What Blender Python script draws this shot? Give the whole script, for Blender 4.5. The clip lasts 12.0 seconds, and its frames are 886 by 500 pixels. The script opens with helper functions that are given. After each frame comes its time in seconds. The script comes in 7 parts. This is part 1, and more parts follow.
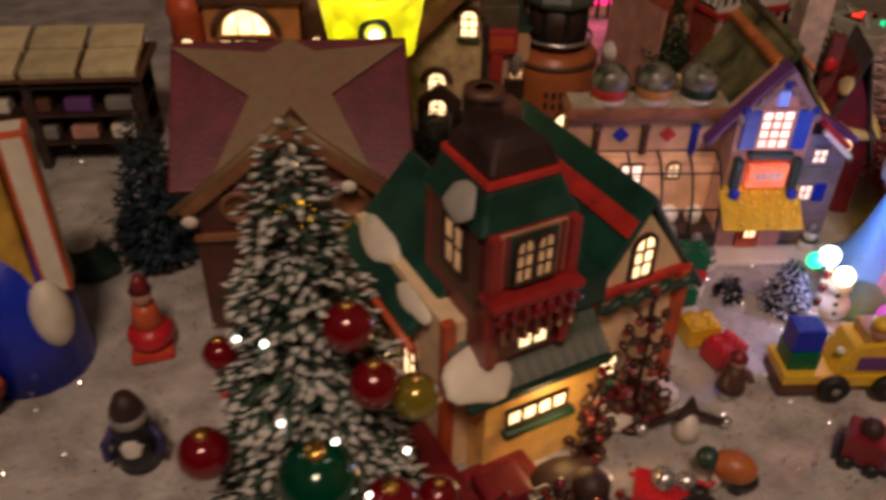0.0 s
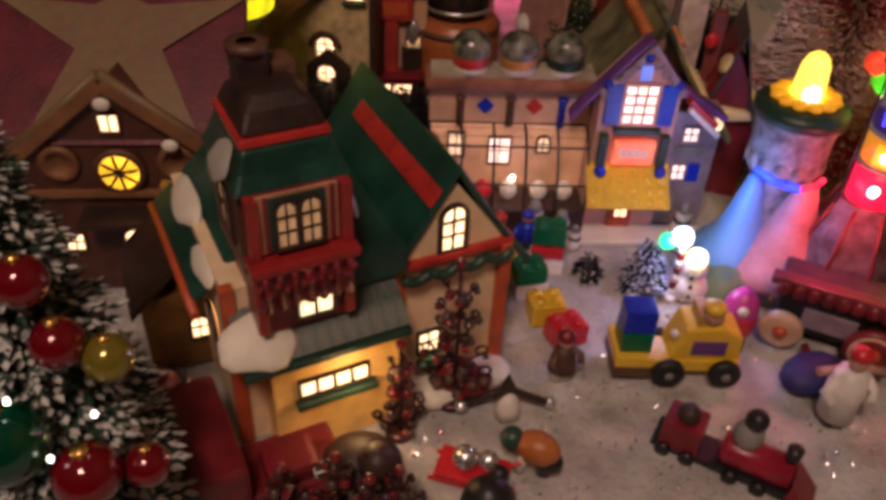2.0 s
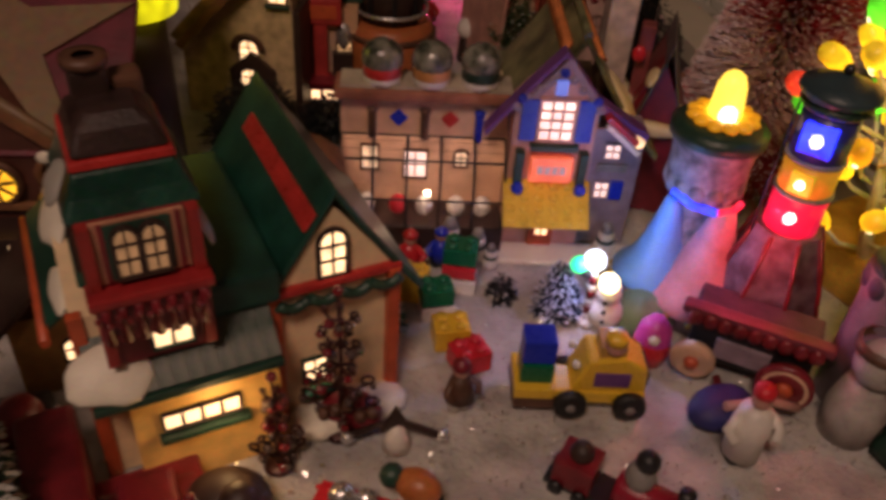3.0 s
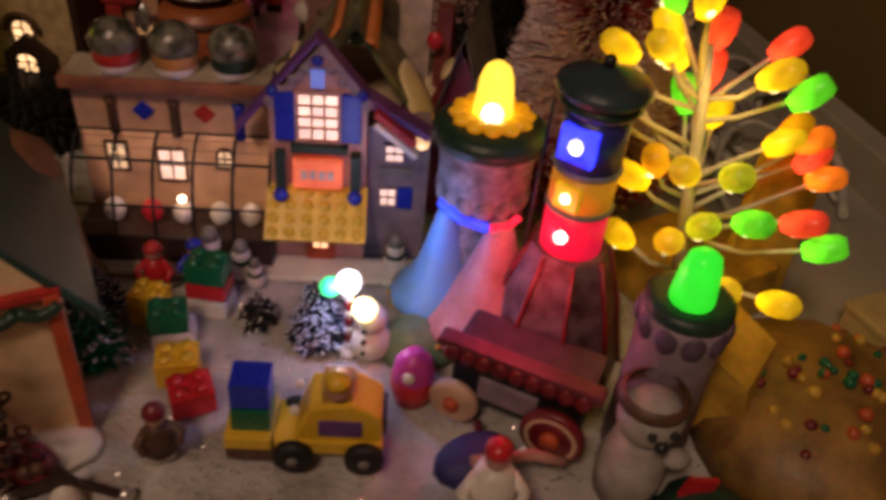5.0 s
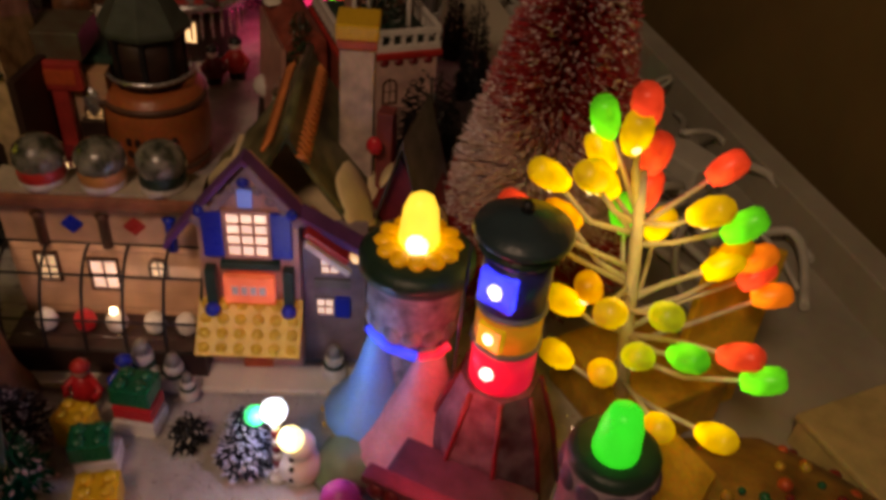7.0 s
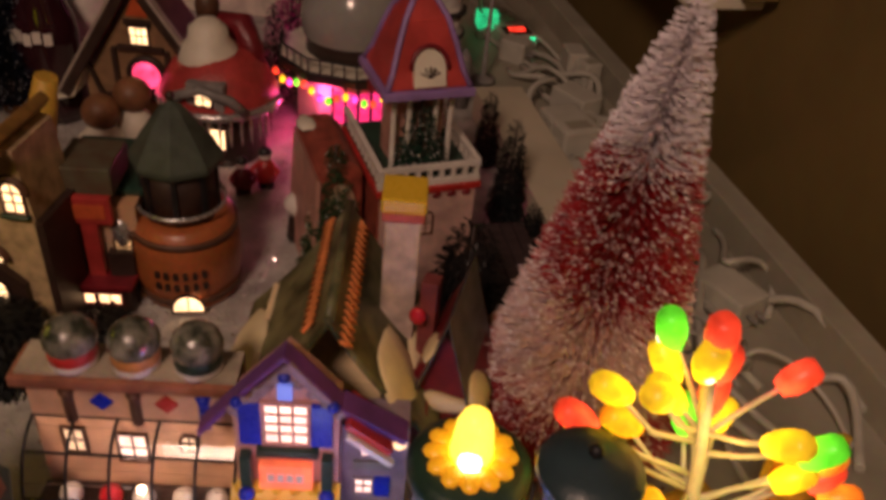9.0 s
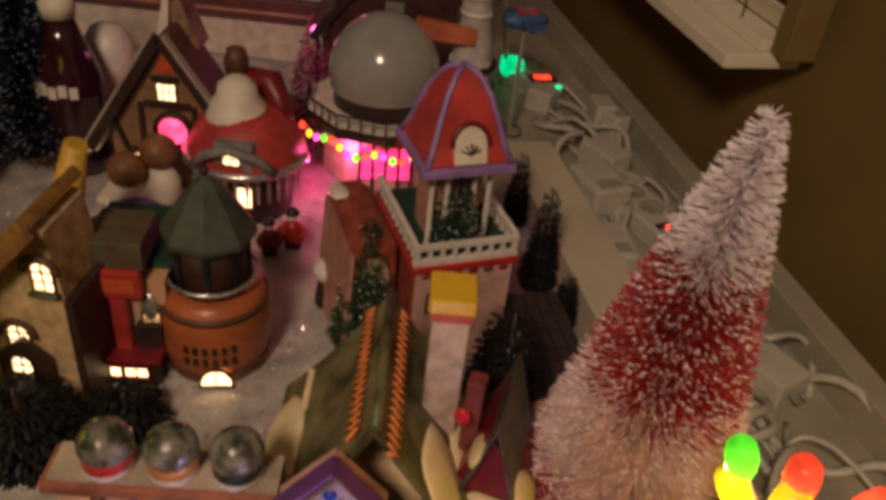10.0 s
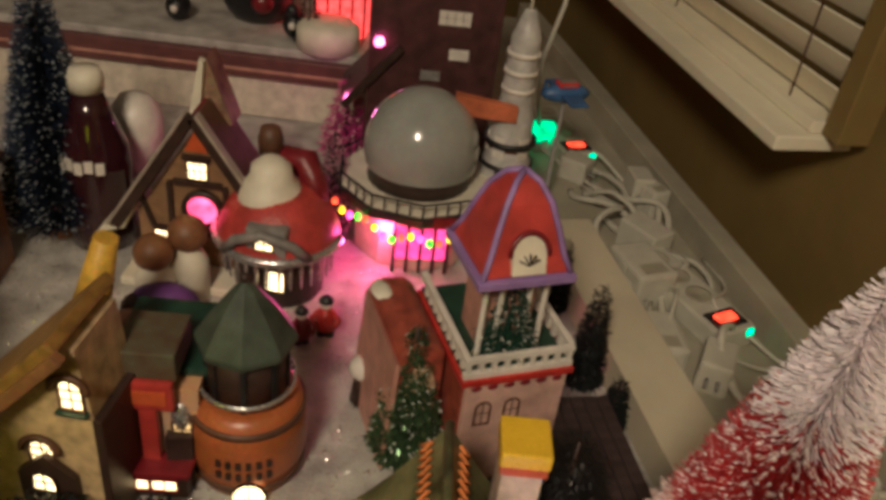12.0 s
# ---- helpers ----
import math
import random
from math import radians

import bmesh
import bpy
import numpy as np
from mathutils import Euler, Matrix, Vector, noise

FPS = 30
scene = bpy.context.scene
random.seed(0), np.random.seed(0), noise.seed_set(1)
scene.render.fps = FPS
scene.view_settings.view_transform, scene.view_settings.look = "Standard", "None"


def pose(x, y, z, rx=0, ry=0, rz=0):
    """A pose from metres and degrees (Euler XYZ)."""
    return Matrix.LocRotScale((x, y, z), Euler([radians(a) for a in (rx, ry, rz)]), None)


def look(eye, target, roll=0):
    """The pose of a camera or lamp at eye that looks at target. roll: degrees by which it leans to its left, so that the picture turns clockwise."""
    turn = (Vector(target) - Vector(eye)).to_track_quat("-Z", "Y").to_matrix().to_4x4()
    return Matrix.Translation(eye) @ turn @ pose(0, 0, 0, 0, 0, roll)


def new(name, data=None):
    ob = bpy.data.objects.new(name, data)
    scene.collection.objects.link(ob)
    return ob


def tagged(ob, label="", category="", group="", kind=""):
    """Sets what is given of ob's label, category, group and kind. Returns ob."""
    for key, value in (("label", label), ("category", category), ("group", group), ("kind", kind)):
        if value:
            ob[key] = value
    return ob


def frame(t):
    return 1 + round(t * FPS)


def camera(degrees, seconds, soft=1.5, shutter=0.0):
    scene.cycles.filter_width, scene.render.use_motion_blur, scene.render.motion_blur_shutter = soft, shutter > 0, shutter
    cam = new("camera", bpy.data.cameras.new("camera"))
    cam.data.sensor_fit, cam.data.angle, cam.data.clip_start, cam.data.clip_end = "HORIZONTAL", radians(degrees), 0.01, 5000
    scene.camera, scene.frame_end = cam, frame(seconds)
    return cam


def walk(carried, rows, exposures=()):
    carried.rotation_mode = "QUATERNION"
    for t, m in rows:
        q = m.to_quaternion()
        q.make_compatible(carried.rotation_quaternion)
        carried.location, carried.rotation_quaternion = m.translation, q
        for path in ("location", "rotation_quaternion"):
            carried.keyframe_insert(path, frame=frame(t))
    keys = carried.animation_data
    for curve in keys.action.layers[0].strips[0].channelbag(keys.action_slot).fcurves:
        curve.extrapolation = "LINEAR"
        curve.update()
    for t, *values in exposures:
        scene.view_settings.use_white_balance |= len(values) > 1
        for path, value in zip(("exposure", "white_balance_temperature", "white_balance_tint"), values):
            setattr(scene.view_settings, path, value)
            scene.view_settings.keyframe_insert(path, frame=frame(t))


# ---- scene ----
cam = camera(56.1, 12.0, soft=3.8, shutter=0.6)
METRES, EYE, TILT, LEAN, TURN = 0.9, 0.507, -36.0, -1.0, 0.0
ROWS = [
    (0.0, 0.0, 0.0, 0.0, -0.0, 0.0, -0.0),
    (0.5, 0.0682, 0.0351, 0.0004, 0.29, -0.3, -0.51),
    (1.0, 0.1133, 0.0449, -0.0166, 0.44, -1.16, -1.09),
    (1.5, 0.1372, 0.0353, -0.0248, 0.42, -1.48, -1.56),
    (2.0, 0.1595, 0.0241, -0.0068, 0.36, -1.43, -2.05),
    (2.5, 0.1977, 0.0335, 0.0111, 0.12, -1.55, -2.7),
    (4.5, 0.3929, 0.1587, 0.0298, -0.93, -2.24, -3.64),
    (5.0, 0.4452, 0.1753, 0.0505, -1.23, -2.28, -3.72),
    (5.5, 0.4853, 0.2006, 0.0705, -1.26, -2.31, -3.71),
    (6.0, 0.5064, 0.2065, 0.0907, -1.16, -2.23, -3.65),
    (6.5, 0.5079, 0.2036, 0.1158, -0.96, -2.09, -3.66),
    (7.0, 0.5, 0.1971, 0.1452, -0.78, -1.75, -3.64),
    (9.0, 0.4584, 0.233, 0.2709, -0.21, 0.01, -4.66),
    (9.5, 0.436, 0.2418, 0.3077, -0.16, 0.51, -5.1),
    (10.0, 0.4152, 0.2575, 0.3368, 0.0, 1.0, -5.52),
    (10.5, 0.401, 0.2703, 0.3663, -0.06, 1.51, -5.82),
    (11.0, 0.3824, 0.2866, 0.3914, 0.03, 2.03, -6.03),
    (11.5, 0.3691, 0.2991, 0.4105, 0.02, 2.49, -6.33),
    (12.0, 0.3534, 0.3094, 0.419, 0.06, 2.76, -6.58),
]
walk(cam, [(t, pose(0, 0, EYE, TILT, LEAN, TURN) @ pose(METRES * x, METRES * y, METRES * z, 90 + pitch, roll, yaw)) for t, x, y, z, yaw, pitch, roll in ROWS],
     exposures=[(0.0, 0.30, 6350, 13), (1.2, 0.33, 6000, 17), (2.0, 0.32, 6100, 18), (2.5, 0.10, 6250, 19), (4.5, -0.20, 6500, 17), (5.5, -0.42, 7150, 16), (7.0, -0.5, 7450, 12), (9.0, 0.28, 6600, 20), (10.0, 0.72, 6400, 7), (12.0, 1.27, 5700, -11)])

# ---- light: a dim room at night with one warm ceiling lamp ----
world = bpy.data.worlds.new("room_dusk")
world.use_nodes = True
world.node_tree.nodes["Background"].inputs[0].default_value = (0.95, 0.58, 0.42, 1)
world.node_tree.nodes["Background"].inputs[1].default_value = 0.045
scene.world = world


def lamp(name, kind, energy, color, where, target=None, size=0.02):
    data = bpy.data.lights.new(name, kind)
    data.energy, data.color = energy, color
    ob = new(name, data)
    if kind == "AREA":
        data.shape, data.size = "DISK", size
        ob.matrix_world = look(where, target)
    else:
        data.shadow_soft_size = size
        ob.location = where
    return ob


lamp("ceiling_lamp", "AREA", 15.0, (1.0, 0.68, 0.49), (-0.05, -0.62, 1.75), (0.75, 1.25, 0), 0.42)
lamp("globe_light", "POINT", 0.125, (0.62, 0.58, 1.0), (0.352, 0.59, 0.075), size=0.008)
lamp("blue_light", "POINT", 0.075, (0.05, 0.33, 1.0), (0.400, 0.612, 0.105), size=0.006)
lamp("red_light", "POINT", 0.17, (1.0, 0.09, 0.13), (0.470, 0.566, 0.125), size=0.006)
lamp("bulb_tree_light", "POINT", 0.11, (1.0, 0.62, 0.10), (0.600, 0.660, 0.205), size=0.04)
lamp("garland_light", "POINT", 0.17, (1.0, 0.08, 0.32), (0.235, 1.375, 0.06), size=0.01)
lamp("square_light", "POINT", 0.2, (1.0, 0.15, 0.4), (0.14, 1.64, 0.13), size=0.01)
lamp("glasshouse_light", "POINT", 0.007, (1.0, 0.66, 0.40), (0.212, 0.702, 0.058), size=0.003)
lamp("porch_light", "POINT", 0.05, (1.0, 0.60, 0.22), (0.095, 0.405, 0.065), size=0.01)

# ---- materials ----


def mat(name, col, rough=0.5, metal=0.0, var=0.18, scale=45.0, bump=0.2, col2=None, mix=0.5, emit=None, power=0.0, clear=0.0, trans=0.0, each=0.0):
    m = bpy.data.materials.new(name)
    m.use_nodes = True
    nt = m.node_tree
    N, L = nt.nodes, nt.links
    b = N["Principled BSDF"]
    b.inputs["Roughness"].default_value = rough
    b.inputs["Metallic"].default_value = metal
    b.inputs["Coat Weight"].default_value = clear
    b.inputs["Transmission Weight"].default_value = trans
    tc = N.new("ShaderNodeTexCoord")
    big = N.new("ShaderNodeTexNoise")
    big.inputs["Scale"].default_value, big.inputs["Detail"].default_value = scale, 4
    fine = N.new("ShaderNodeTexNoise")
    fine.inputs["Scale"].default_value, fine.inputs["Detail"].default_value = scale * 9, 3
    L.new(tc.outputs["Object"], big.inputs["Vector"])
    L.new(tc.outputs["Object"], fine.inputs["Vector"])
    a = [max(0, c * (1 - var)) for c in col] + [1]
    z = [min(1, c * (1 + var)) for c in (col2 or col)] + [1]
    ramp = N.new("ShaderNodeValToRGB")
    ramp.color_ramp.elements[0].position, ramp.color_ramp.elements[1].position = mix - 0.18, mix + 0.18
    ramp.color_ramp.elements[0].color, ramp.color_ramp.elements[1].color = a, z
    L.new(big.outputs["Fac"], ramp.inputs["Fac"])
    tint = N.new("ShaderNodeMix")
    tint.data_type, tint.blend_type = "RGBA", "MULTIPLY"
    tint.inputs["Factor"].default_value = min(1, var * 1.6)
    L.new(ramp.outputs["Color"], tint.inputs["A"])
    L.new(fine.outputs["Color"], tint.inputs["B"])
    hsv = N.new("ShaderNodeHueSaturation")
    hsv.inputs["Value"].default_value = 1 + min(1, var * 1.6) * 0.9
    hsv.inputs["Saturation"].default_value = 1.0
    L.new(tint.outputs["Result"], hsv.inputs["Color"])
    if each:
        info = N.new("ShaderNodeObjectInfo")
        span = N.new("ShaderNodeMapRange")
        span.inputs["To Min"].default_value, span.inputs["To Max"].default_value = hsv.inputs["Value"].default_value * (1 - each), hsv.inputs["Value"].default_value * (1 + each)
        L.new(info.outputs["Random"], span.inputs["Value"])
        L.new(span.outputs["Result"], hsv.inputs["Value"])
    L.new(hsv.outputs["Color"], b.inputs["Base Color"])
    if bump:
        bp = N.new("ShaderNodeBump")
        bp.inputs["Strength"].default_value, bp.inputs["Distance"].default_value = bump, 0.002
        L.new(fine.outputs["Fac"], bp.inputs["Height"])
        L.new(bp.outputs["Normal"], b.inputs["Normal"])
    span = N.new("ShaderNodeMapRange")
    span.inputs["To Min"].default_value, span.inputs["To Max"].default_value = max(0.02, rough - 0.12), min(1, rough + 0.12)
    L.new(fine.outputs["Fac"], span.inputs["Value"])
    L.new(span.outputs["Result"], b.inputs["Roughness"])
    if emit:
        b.inputs["Emission Color"].default_value = (*emit, 1)
        b.inputs["Emission Strength"].default_value = power
    return m


def glow(name, col, power, base=None, along=None, even=False):
    """A lit lamp or window: its brightness wanders a little over the pane."""
    m = mat(name, base or col, 0.35, var=0.1, bump=0.0)
    nt = m.node_tree
    b = nt.nodes["Principled BSDF"]
    tc, n, r = nt.nodes.new("ShaderNodeTexCoord"), nt.nodes.new("ShaderNodeTexNoise"), nt.nodes.new("ShaderNodeMapRange")
    n.inputs["Scale"].default_value = 70
    nt.links.new(tc.outputs["Object"], n.inputs["Vector"])
    r.inputs["From Min"].default_value, r.inputs["From Max"].default_value = 0.3, 0.7
    r.inputs["To Min"].default_value, r.inputs["To Max"].default_value = (power * 0.85, power * 1.05) if even else (power * 0.45, power * 1.4)
    nt.links.new(n.outputs["Fac"], r.inputs["Value"])
    nt.links.new(r.outputs["Result"], b.inputs["Emission Strength"])
    if along:                                   # a lamp at the foot of a tinted cap
        sep, fade, mul = nt.nodes.new("ShaderNodeSeparateXYZ"), nt.nodes.new("ShaderNodeMapRange"), nt.nodes.new("ShaderNodeMath")
        nt.links.new(tc.outputs["Object"], sep.inputs[0])
        fade.inputs["From Min"].default_value, fade.inputs["From Max"].default_value = along
        fade.inputs["To Min"].default_value, fade.inputs["To Max"].default_value = 1.9, 0.4
        nt.links.new(sep.outputs["Z"], fade.inputs["Value"])
        mul.operation = "MULTIPLY"
        nt.links.new(fade.outputs["Result"], mul.inputs[0])
        nt.links.new(r.outputs["Result"], mul.inputs[1])
        nt.links.new(mul.outputs["Value"], b.inputs["Emission Strength"])
    b.inputs["Emission Color"].default_value = (*col, 1)
    return m


def glass(name, col=(1, 1, 1), rough=0.05):
    m = bpy.data.materials.new(name)
    m.use_nodes = True
    b = m.node_tree.nodes["Principled BSDF"]
    b.inputs["Base Color"].default_value = (*col, 1)
    b.inputs["Roughness"].default_value, b.inputs["Transmission Weight"].default_value, b.inputs["IOR"].default_value = rough, 1.0, 1.3
    return m


SNOW = mat("snow_batting", (0.37, 0.35, 0.33), 0.6, col2=(0.48, 0.46, 0.43), var=0.16, scale=26, bump=1.0)
SNOWPAINT = mat("snow_paint", (0.72, 0.68, 0.56), 0.45, var=0.1, scale=40, bump=0.25)
CREAM = mat("cream_plaster", (0.82, 0.63, 0.38), 0.5, var=0.15)
WHITE = mat("white_glaze", (0.70, 0.66, 0.60), 0.35, var=0.12)
RED = mat("red_glaze", (0.42, 0.03, 0.025), 0.3, var=0.25)
DKRED = mat("dark_red_paint", (0.16, 0.012, 0.018), 0.35, var=0.3)
ORANGERED = mat("orange_red_paint", (0.5, 0.09, 0.03), 0.4, var=0.2)
GREEN = mat("green_roof_glaze", (0.009, 0.052, 0.036), 0.35, var=0.35, scale=30)
DKGREEN = mat("dark_green_glaze", (0.015, 0.045, 0.03), 0.4, var=0.3)
BROWN = mat("brown_paint", (0.10, 0.045, 0.025), 0.5, var=0.3)
DKBROWN = mat("dark_brown_paint", (0.035, 0.018, 0.014), 0.5, var=0.3)
ORANGE = mat("orange_barrel_glaze", (0.42, 0.13, 0.035), 0.4, var=0.3, scale=25)
YELLOW = mat("yellow_plastic", (0.75, 0.48, 0.03), 0.3, var=0.08)
BLUE = mat("blue_plastic", (0.01, 0.03, 0.48), 0.3, var=0.12)
GREENP = mat("green_plastic", (0.0, 0.12, 0.05), 0.3, var=0.12)
REDP = mat("red_plastic", (0.55, 0.02, 0.03), 0.3, var=0.12)
BLACK = mat("black_paint", (0.012, 0.012, 0.014), 0.4, var=0.3)
PINKWALL = mat("pink_plaster", (0.48, 0.25, 0.20), 0.45, var=0.2)
GREYWALL = mat("grey_violet_plaster", (0.26, 0.20, 0.24), 0.5, var=0.25, scale=60)
PURPLE = mat("purple_trim", (0.14, 0.05, 0.22), 0.4, var=0.2)
GREY = mat("grey_stone", (0.22, 0.21, 0.20), 0.5, var=0.25, scale=60)
GOLD = mat("gold_straw", (0.50, 0.30, 0.04), 0.5, var=0.35, scale=35)
WOOD = mat("brown_wood", (0.20, 0.09, 0.04), 0.5, var=0.35, scale=30)
PLANK = mat("cream_painted_board", (0.55, 0.50, 0.38), 0.5, var=0.08, scale=8)
TRIM = mat("off_white_trim_paint", (0.34, 0.32, 0.25), 0.5, var=0.15, scale=10)
WALLP = mat("brown_wall_paint", (0.20, 0.140, 0.045), 0.75, var=0.12, scale=5, bump=0.1)
CABLE = mat("white_cable_sheath", (0.50, 0.49, 0.42), 0.4, var=0.08, bump=0.05)
SILVER = mat("silver_paint", (0.6, 0.6, 0.6), 0.25, metal=0.8, var=0.15)
GOLDM = mat("gold_metal", (0.7, 0.42, 0.1), 0.25, metal=0.9, var=0.15)
WINDOW = glow("lit_window", (1.0, 0.62, 0.30), 2.2, (0.9, 0.7, 0.45))
WINDIM = glow("dim_window", (1.0, 0.55, 0.22), 0.5, (0.7, 0.5, 0.3))

# ---- builders ----


def B():
    return bmesh.new()


def xf(bm, verts, m):
    if m is not None:
        bmesh.ops.transform(bm, matrix=m, verts=verts)


def box(bm, lo, hi, m=None, bev=0.0):
    lo, hi = Vector(lo), Vector(hi)
    vs = bmesh.ops.create_cube(bm, size=1.0, matrix=Matrix.Translation((lo + hi) / 2) @ Matrix.Diagonal((*(hi - lo), 1)))["verts"]
    xf(bm, vs, m)
    if bev:
        es = list({e for v in vs for e in v.link_edges})
        bmesh.ops.bevel(bm, geom=es, offset=bev, segments=2, profile=0.6, affect="EDGES")
    return bm


def prism(bm, pts, y0, y1, m=None):
    """A polygon in x and z, drawn out along y."""
    a = [bm.verts.new((x, y0, z)) for x, z in pts]
    c = [bm.verts.new((x, y1, z)) for x, z in pts]
    n = len(pts)
    bm.faces.new(a[::-1]), bm.faces.new(c)
    for i in range(n):
        bm.faces.new((a[i], a[(i + 1) % n], c[(i + 1) % n], c[i]))
    xf(bm, a + c, m)
    return bm


def lathe(bm, prof, seg=24, m=None, flat=False):
    rings, vs = [], []
    for r, z in prof:
        if r < 1e-5:
            ring = [bm.verts.new((0, 0, z))]
        else:
            ring = [bm.verts.new((r * math.cos(2 * math.pi * i / seg), r * math.sin(2 * math.pi * i / seg), z)) for i in range(seg)]
        rings.append(ring)
        vs += ring
    for p, q in zip(rings, rings[1:]):
        for i in range(seg):
            j = (i + 1) % seg
            if len(p) == 1 and len(q) == 1:
                continue
            if len(p) == 1:
                f = bm.faces.new((p[0], q[j], q[i]))
            elif len(q) == 1:
                f = bm.faces.new((p[i], p[j], q[0]))
            else:
                f = bm.faces.new((p[i], p[j], q[j], q[i]))
            f.smooth = not flat
    xf(bm, vs, m)
    return bm


def at(x, y, z):
    return Matrix.Translation((x, y, z))


def ball(bm, r, c, s=(1, 1, 1), seg=14):
    vs = bmesh.ops.create_uvsphere(bm, u_segments=seg, v_segments=max(6, seg * 2 // 3), radius=r, matrix=at(*c) @ Matrix.Diagonal((*s, 1)))["verts"]
    for v in vs:
        for f in v.link_faces:
            f.smooth = True
    return bm


def tube(bm, pts, r, seg=6, r2=None):
    pts = [Vector(p) for p in pts]
    rings = []
    n = len(pts)
    for k, p in enumerate(pts):
        d = (pts[min(k + 1, n - 1)] - pts[max(k - 1, 0)]).normalized()
        s = d.orthogonal().normalized() if k == 0 else (s - d * s.dot(d)).normalized()
        t = d.cross(s)
        rr = r if r2 is None else r + (r2 - r) * k / (n - 1)
        rings.append([bm.verts.new(p + (s * math.cos(6.2832 * i / seg) + t * math.sin(6.2832 * i / seg)) * rr) for i in range(seg)])
    for a, c in zip(rings, rings[1:]):
        for i in range(seg):
            f = bm.faces.new((a[i], a[(i + 1) % seg], c[(i + 1) % seg], c[i]))
            f.smooth = True
    bm.faces.new(rings[0][::-1]), bm.faces.new(rings[-1])
    return bm


def part(name, bm, material, parent=None, label="", m=None, bev=0.0):
    bmesh.ops.recalc_face_normals(bm, faces=bm.faces)
    me = bpy.data.meshes.new(name)
    bm.to_mesh(me)
    bm.free()
    me.materials.append(material)
    ob = new(name, me)
    if parent is not None:
        ob.parent = parent
    if m is not None:
        ob.matrix_basis = m
    if bev:
        md = ob.modifiers.new("soft_edges", "BEVEL")
        md.width, md.segments, md.limit_method, md.angle_limit = bev, 2, "ANGLE", radians(40)
    if label:
        ob["label"] = label
    return ob


def thing(name, x, y, z=0.0, turn=0.0, label="", category="", group="", kind=""):
    ob = new(name)
    ob.empty_display_size = 0.02
    ob.matrix_basis = pose(x, y, z, 0, 0, turn)
    return tagged(ob, label, category, group, kind)


def whole(ob, label, category, group="", kind=""):
    return tagged(ob, label, category, group, kind)


def window(parent, w, h, m, frame_m, pane_m=None, arch=True, cols=2, rows=2, bar=0.0012, deep=0.003, sill=None):
    """A window on a wall: local x across, z up from its sill's middle, its outside towards -y."""
    pane_m = pane_m or WINDOW
    bm = B()
    edge = bar * 1.8
    side_h = h - w / 2 if arch else h
    inner = [(w / 2, 0), (w / 2, side_h)]
    outer = [(w / 2 + edge, -edge), (w / 2 + edge, side_h if arch else side_h + edge)]
    if arch:
        for k in range(1, 10):
            a = math.pi * k / 10
            inner.append((math.cos(a) * w / 2, side_h + math.sin(a) * w / 2))
            outer.append((math.cos(a) * (w / 2 + edge), side_h + math.sin(a) * (w / 2 + edge)))
    inner += [(-w / 2, side_h), (-w / 2, 0)]
    outer += [(-w / 2 - edge, side_h if arch else side_h + edge), (-w / 2 - edge, -edge)]
    loops = [[bm.verts.new((x, y, z)) for x, z in pts] for pts, y in ((outer, -deep), (inner, -deep), (inner, 0), (outer, 0))]
    n = len(inner)
    for p, q in ((0, 1), (1, 2), (2, 3), (3, 0)):
        for k in range(n):
            l = (k + 1) % n
            bm.faces.new((loops[p][k], loops[p][l], loops[q][l], loops[q][k]))
    fr = part("window", bm, frame_m, parent, m=m)
    for c in range(1, cols):
        x = -w / 2 + w * c / cols
        top = side_h + (math.sqrt(max(0, (w / 2) ** 2 - x * x)) if arch else 0)
        part("glazing_bar", box(B(), (x - bar / 2, -deep * 0.8, 0), (x + bar / 2, -0.0002, top)), frame_m, fr)
    for r in range(1, rows):
        z = h * r / rows
        half = w / 2 if not arch or z < side_h else math.sqrt(max(0, (w / 2) ** 2 - (z - side_h) ** 2))
        part("glazing_bar", box(B(), (-half, -deep * 0.78, z - bar / 2), (half, -0.0002, z + bar / 2)), frame_m, fr)
    part("pane", prism(B(), inner, -deep * 0.35, -0.0001), pane_m, fr)
    if sill:
        part("sill", box(B(), (-w / 2 - edge * 2, -deep * 2.4, -edge * 2.2), (w / 2 + edge * 2, 0, -edge)), sill, fr)
    return fr


def face(x, y, z, turn=0.0):
    """A place on a wall that faces -y before it is turned."""
    return pose(x, y, z, 0, 0, turn)


def gable_roof(w, d, rise, over, thick, z, m=None, sag=0.0, front=None, back=None):
    """A pitched roof with its ridge along y; front: how far it stands out over the front gable."""
    front, back = over if front is None else front, over if back is None else back
    bm = B()
    n = 8
    up = []
    for k in range(n + 1):
        f = k / n
        up.append((-(w / 2 + over) * (1 - f), z - over * rise / (w / 2) * (1 - f) + (rise + 0) * f - sag * math.sin(math.pi * f)))
    right = [(-x, zz) for x, zz in up[::-1][1:]]
    top = up + right
    low = [(x * 0.985, zz - thick) for x, zz in top]
    y0, y1 = -d / 2 - front, d / 2 + back
    rings = [[bm.verts.new((x, y, zz)) for x, zz in pts] for pts, y in ((top, y0), (low, y0), (low, y1), (top, y1))]
    for p, q in ((0, 1), (1, 2), (2, 3), (3, 0)):
        for k in range(len(top) - 1):
            bm.faces.new((rings[p][k], rings[p][k + 1], rings[q][k + 1], rings[q][k]))
    for k in (0, len(top) - 1):
        bm.faces.new([r[k] for r in rings])
    xf(bm, list(bm.verts), m)
    return bm


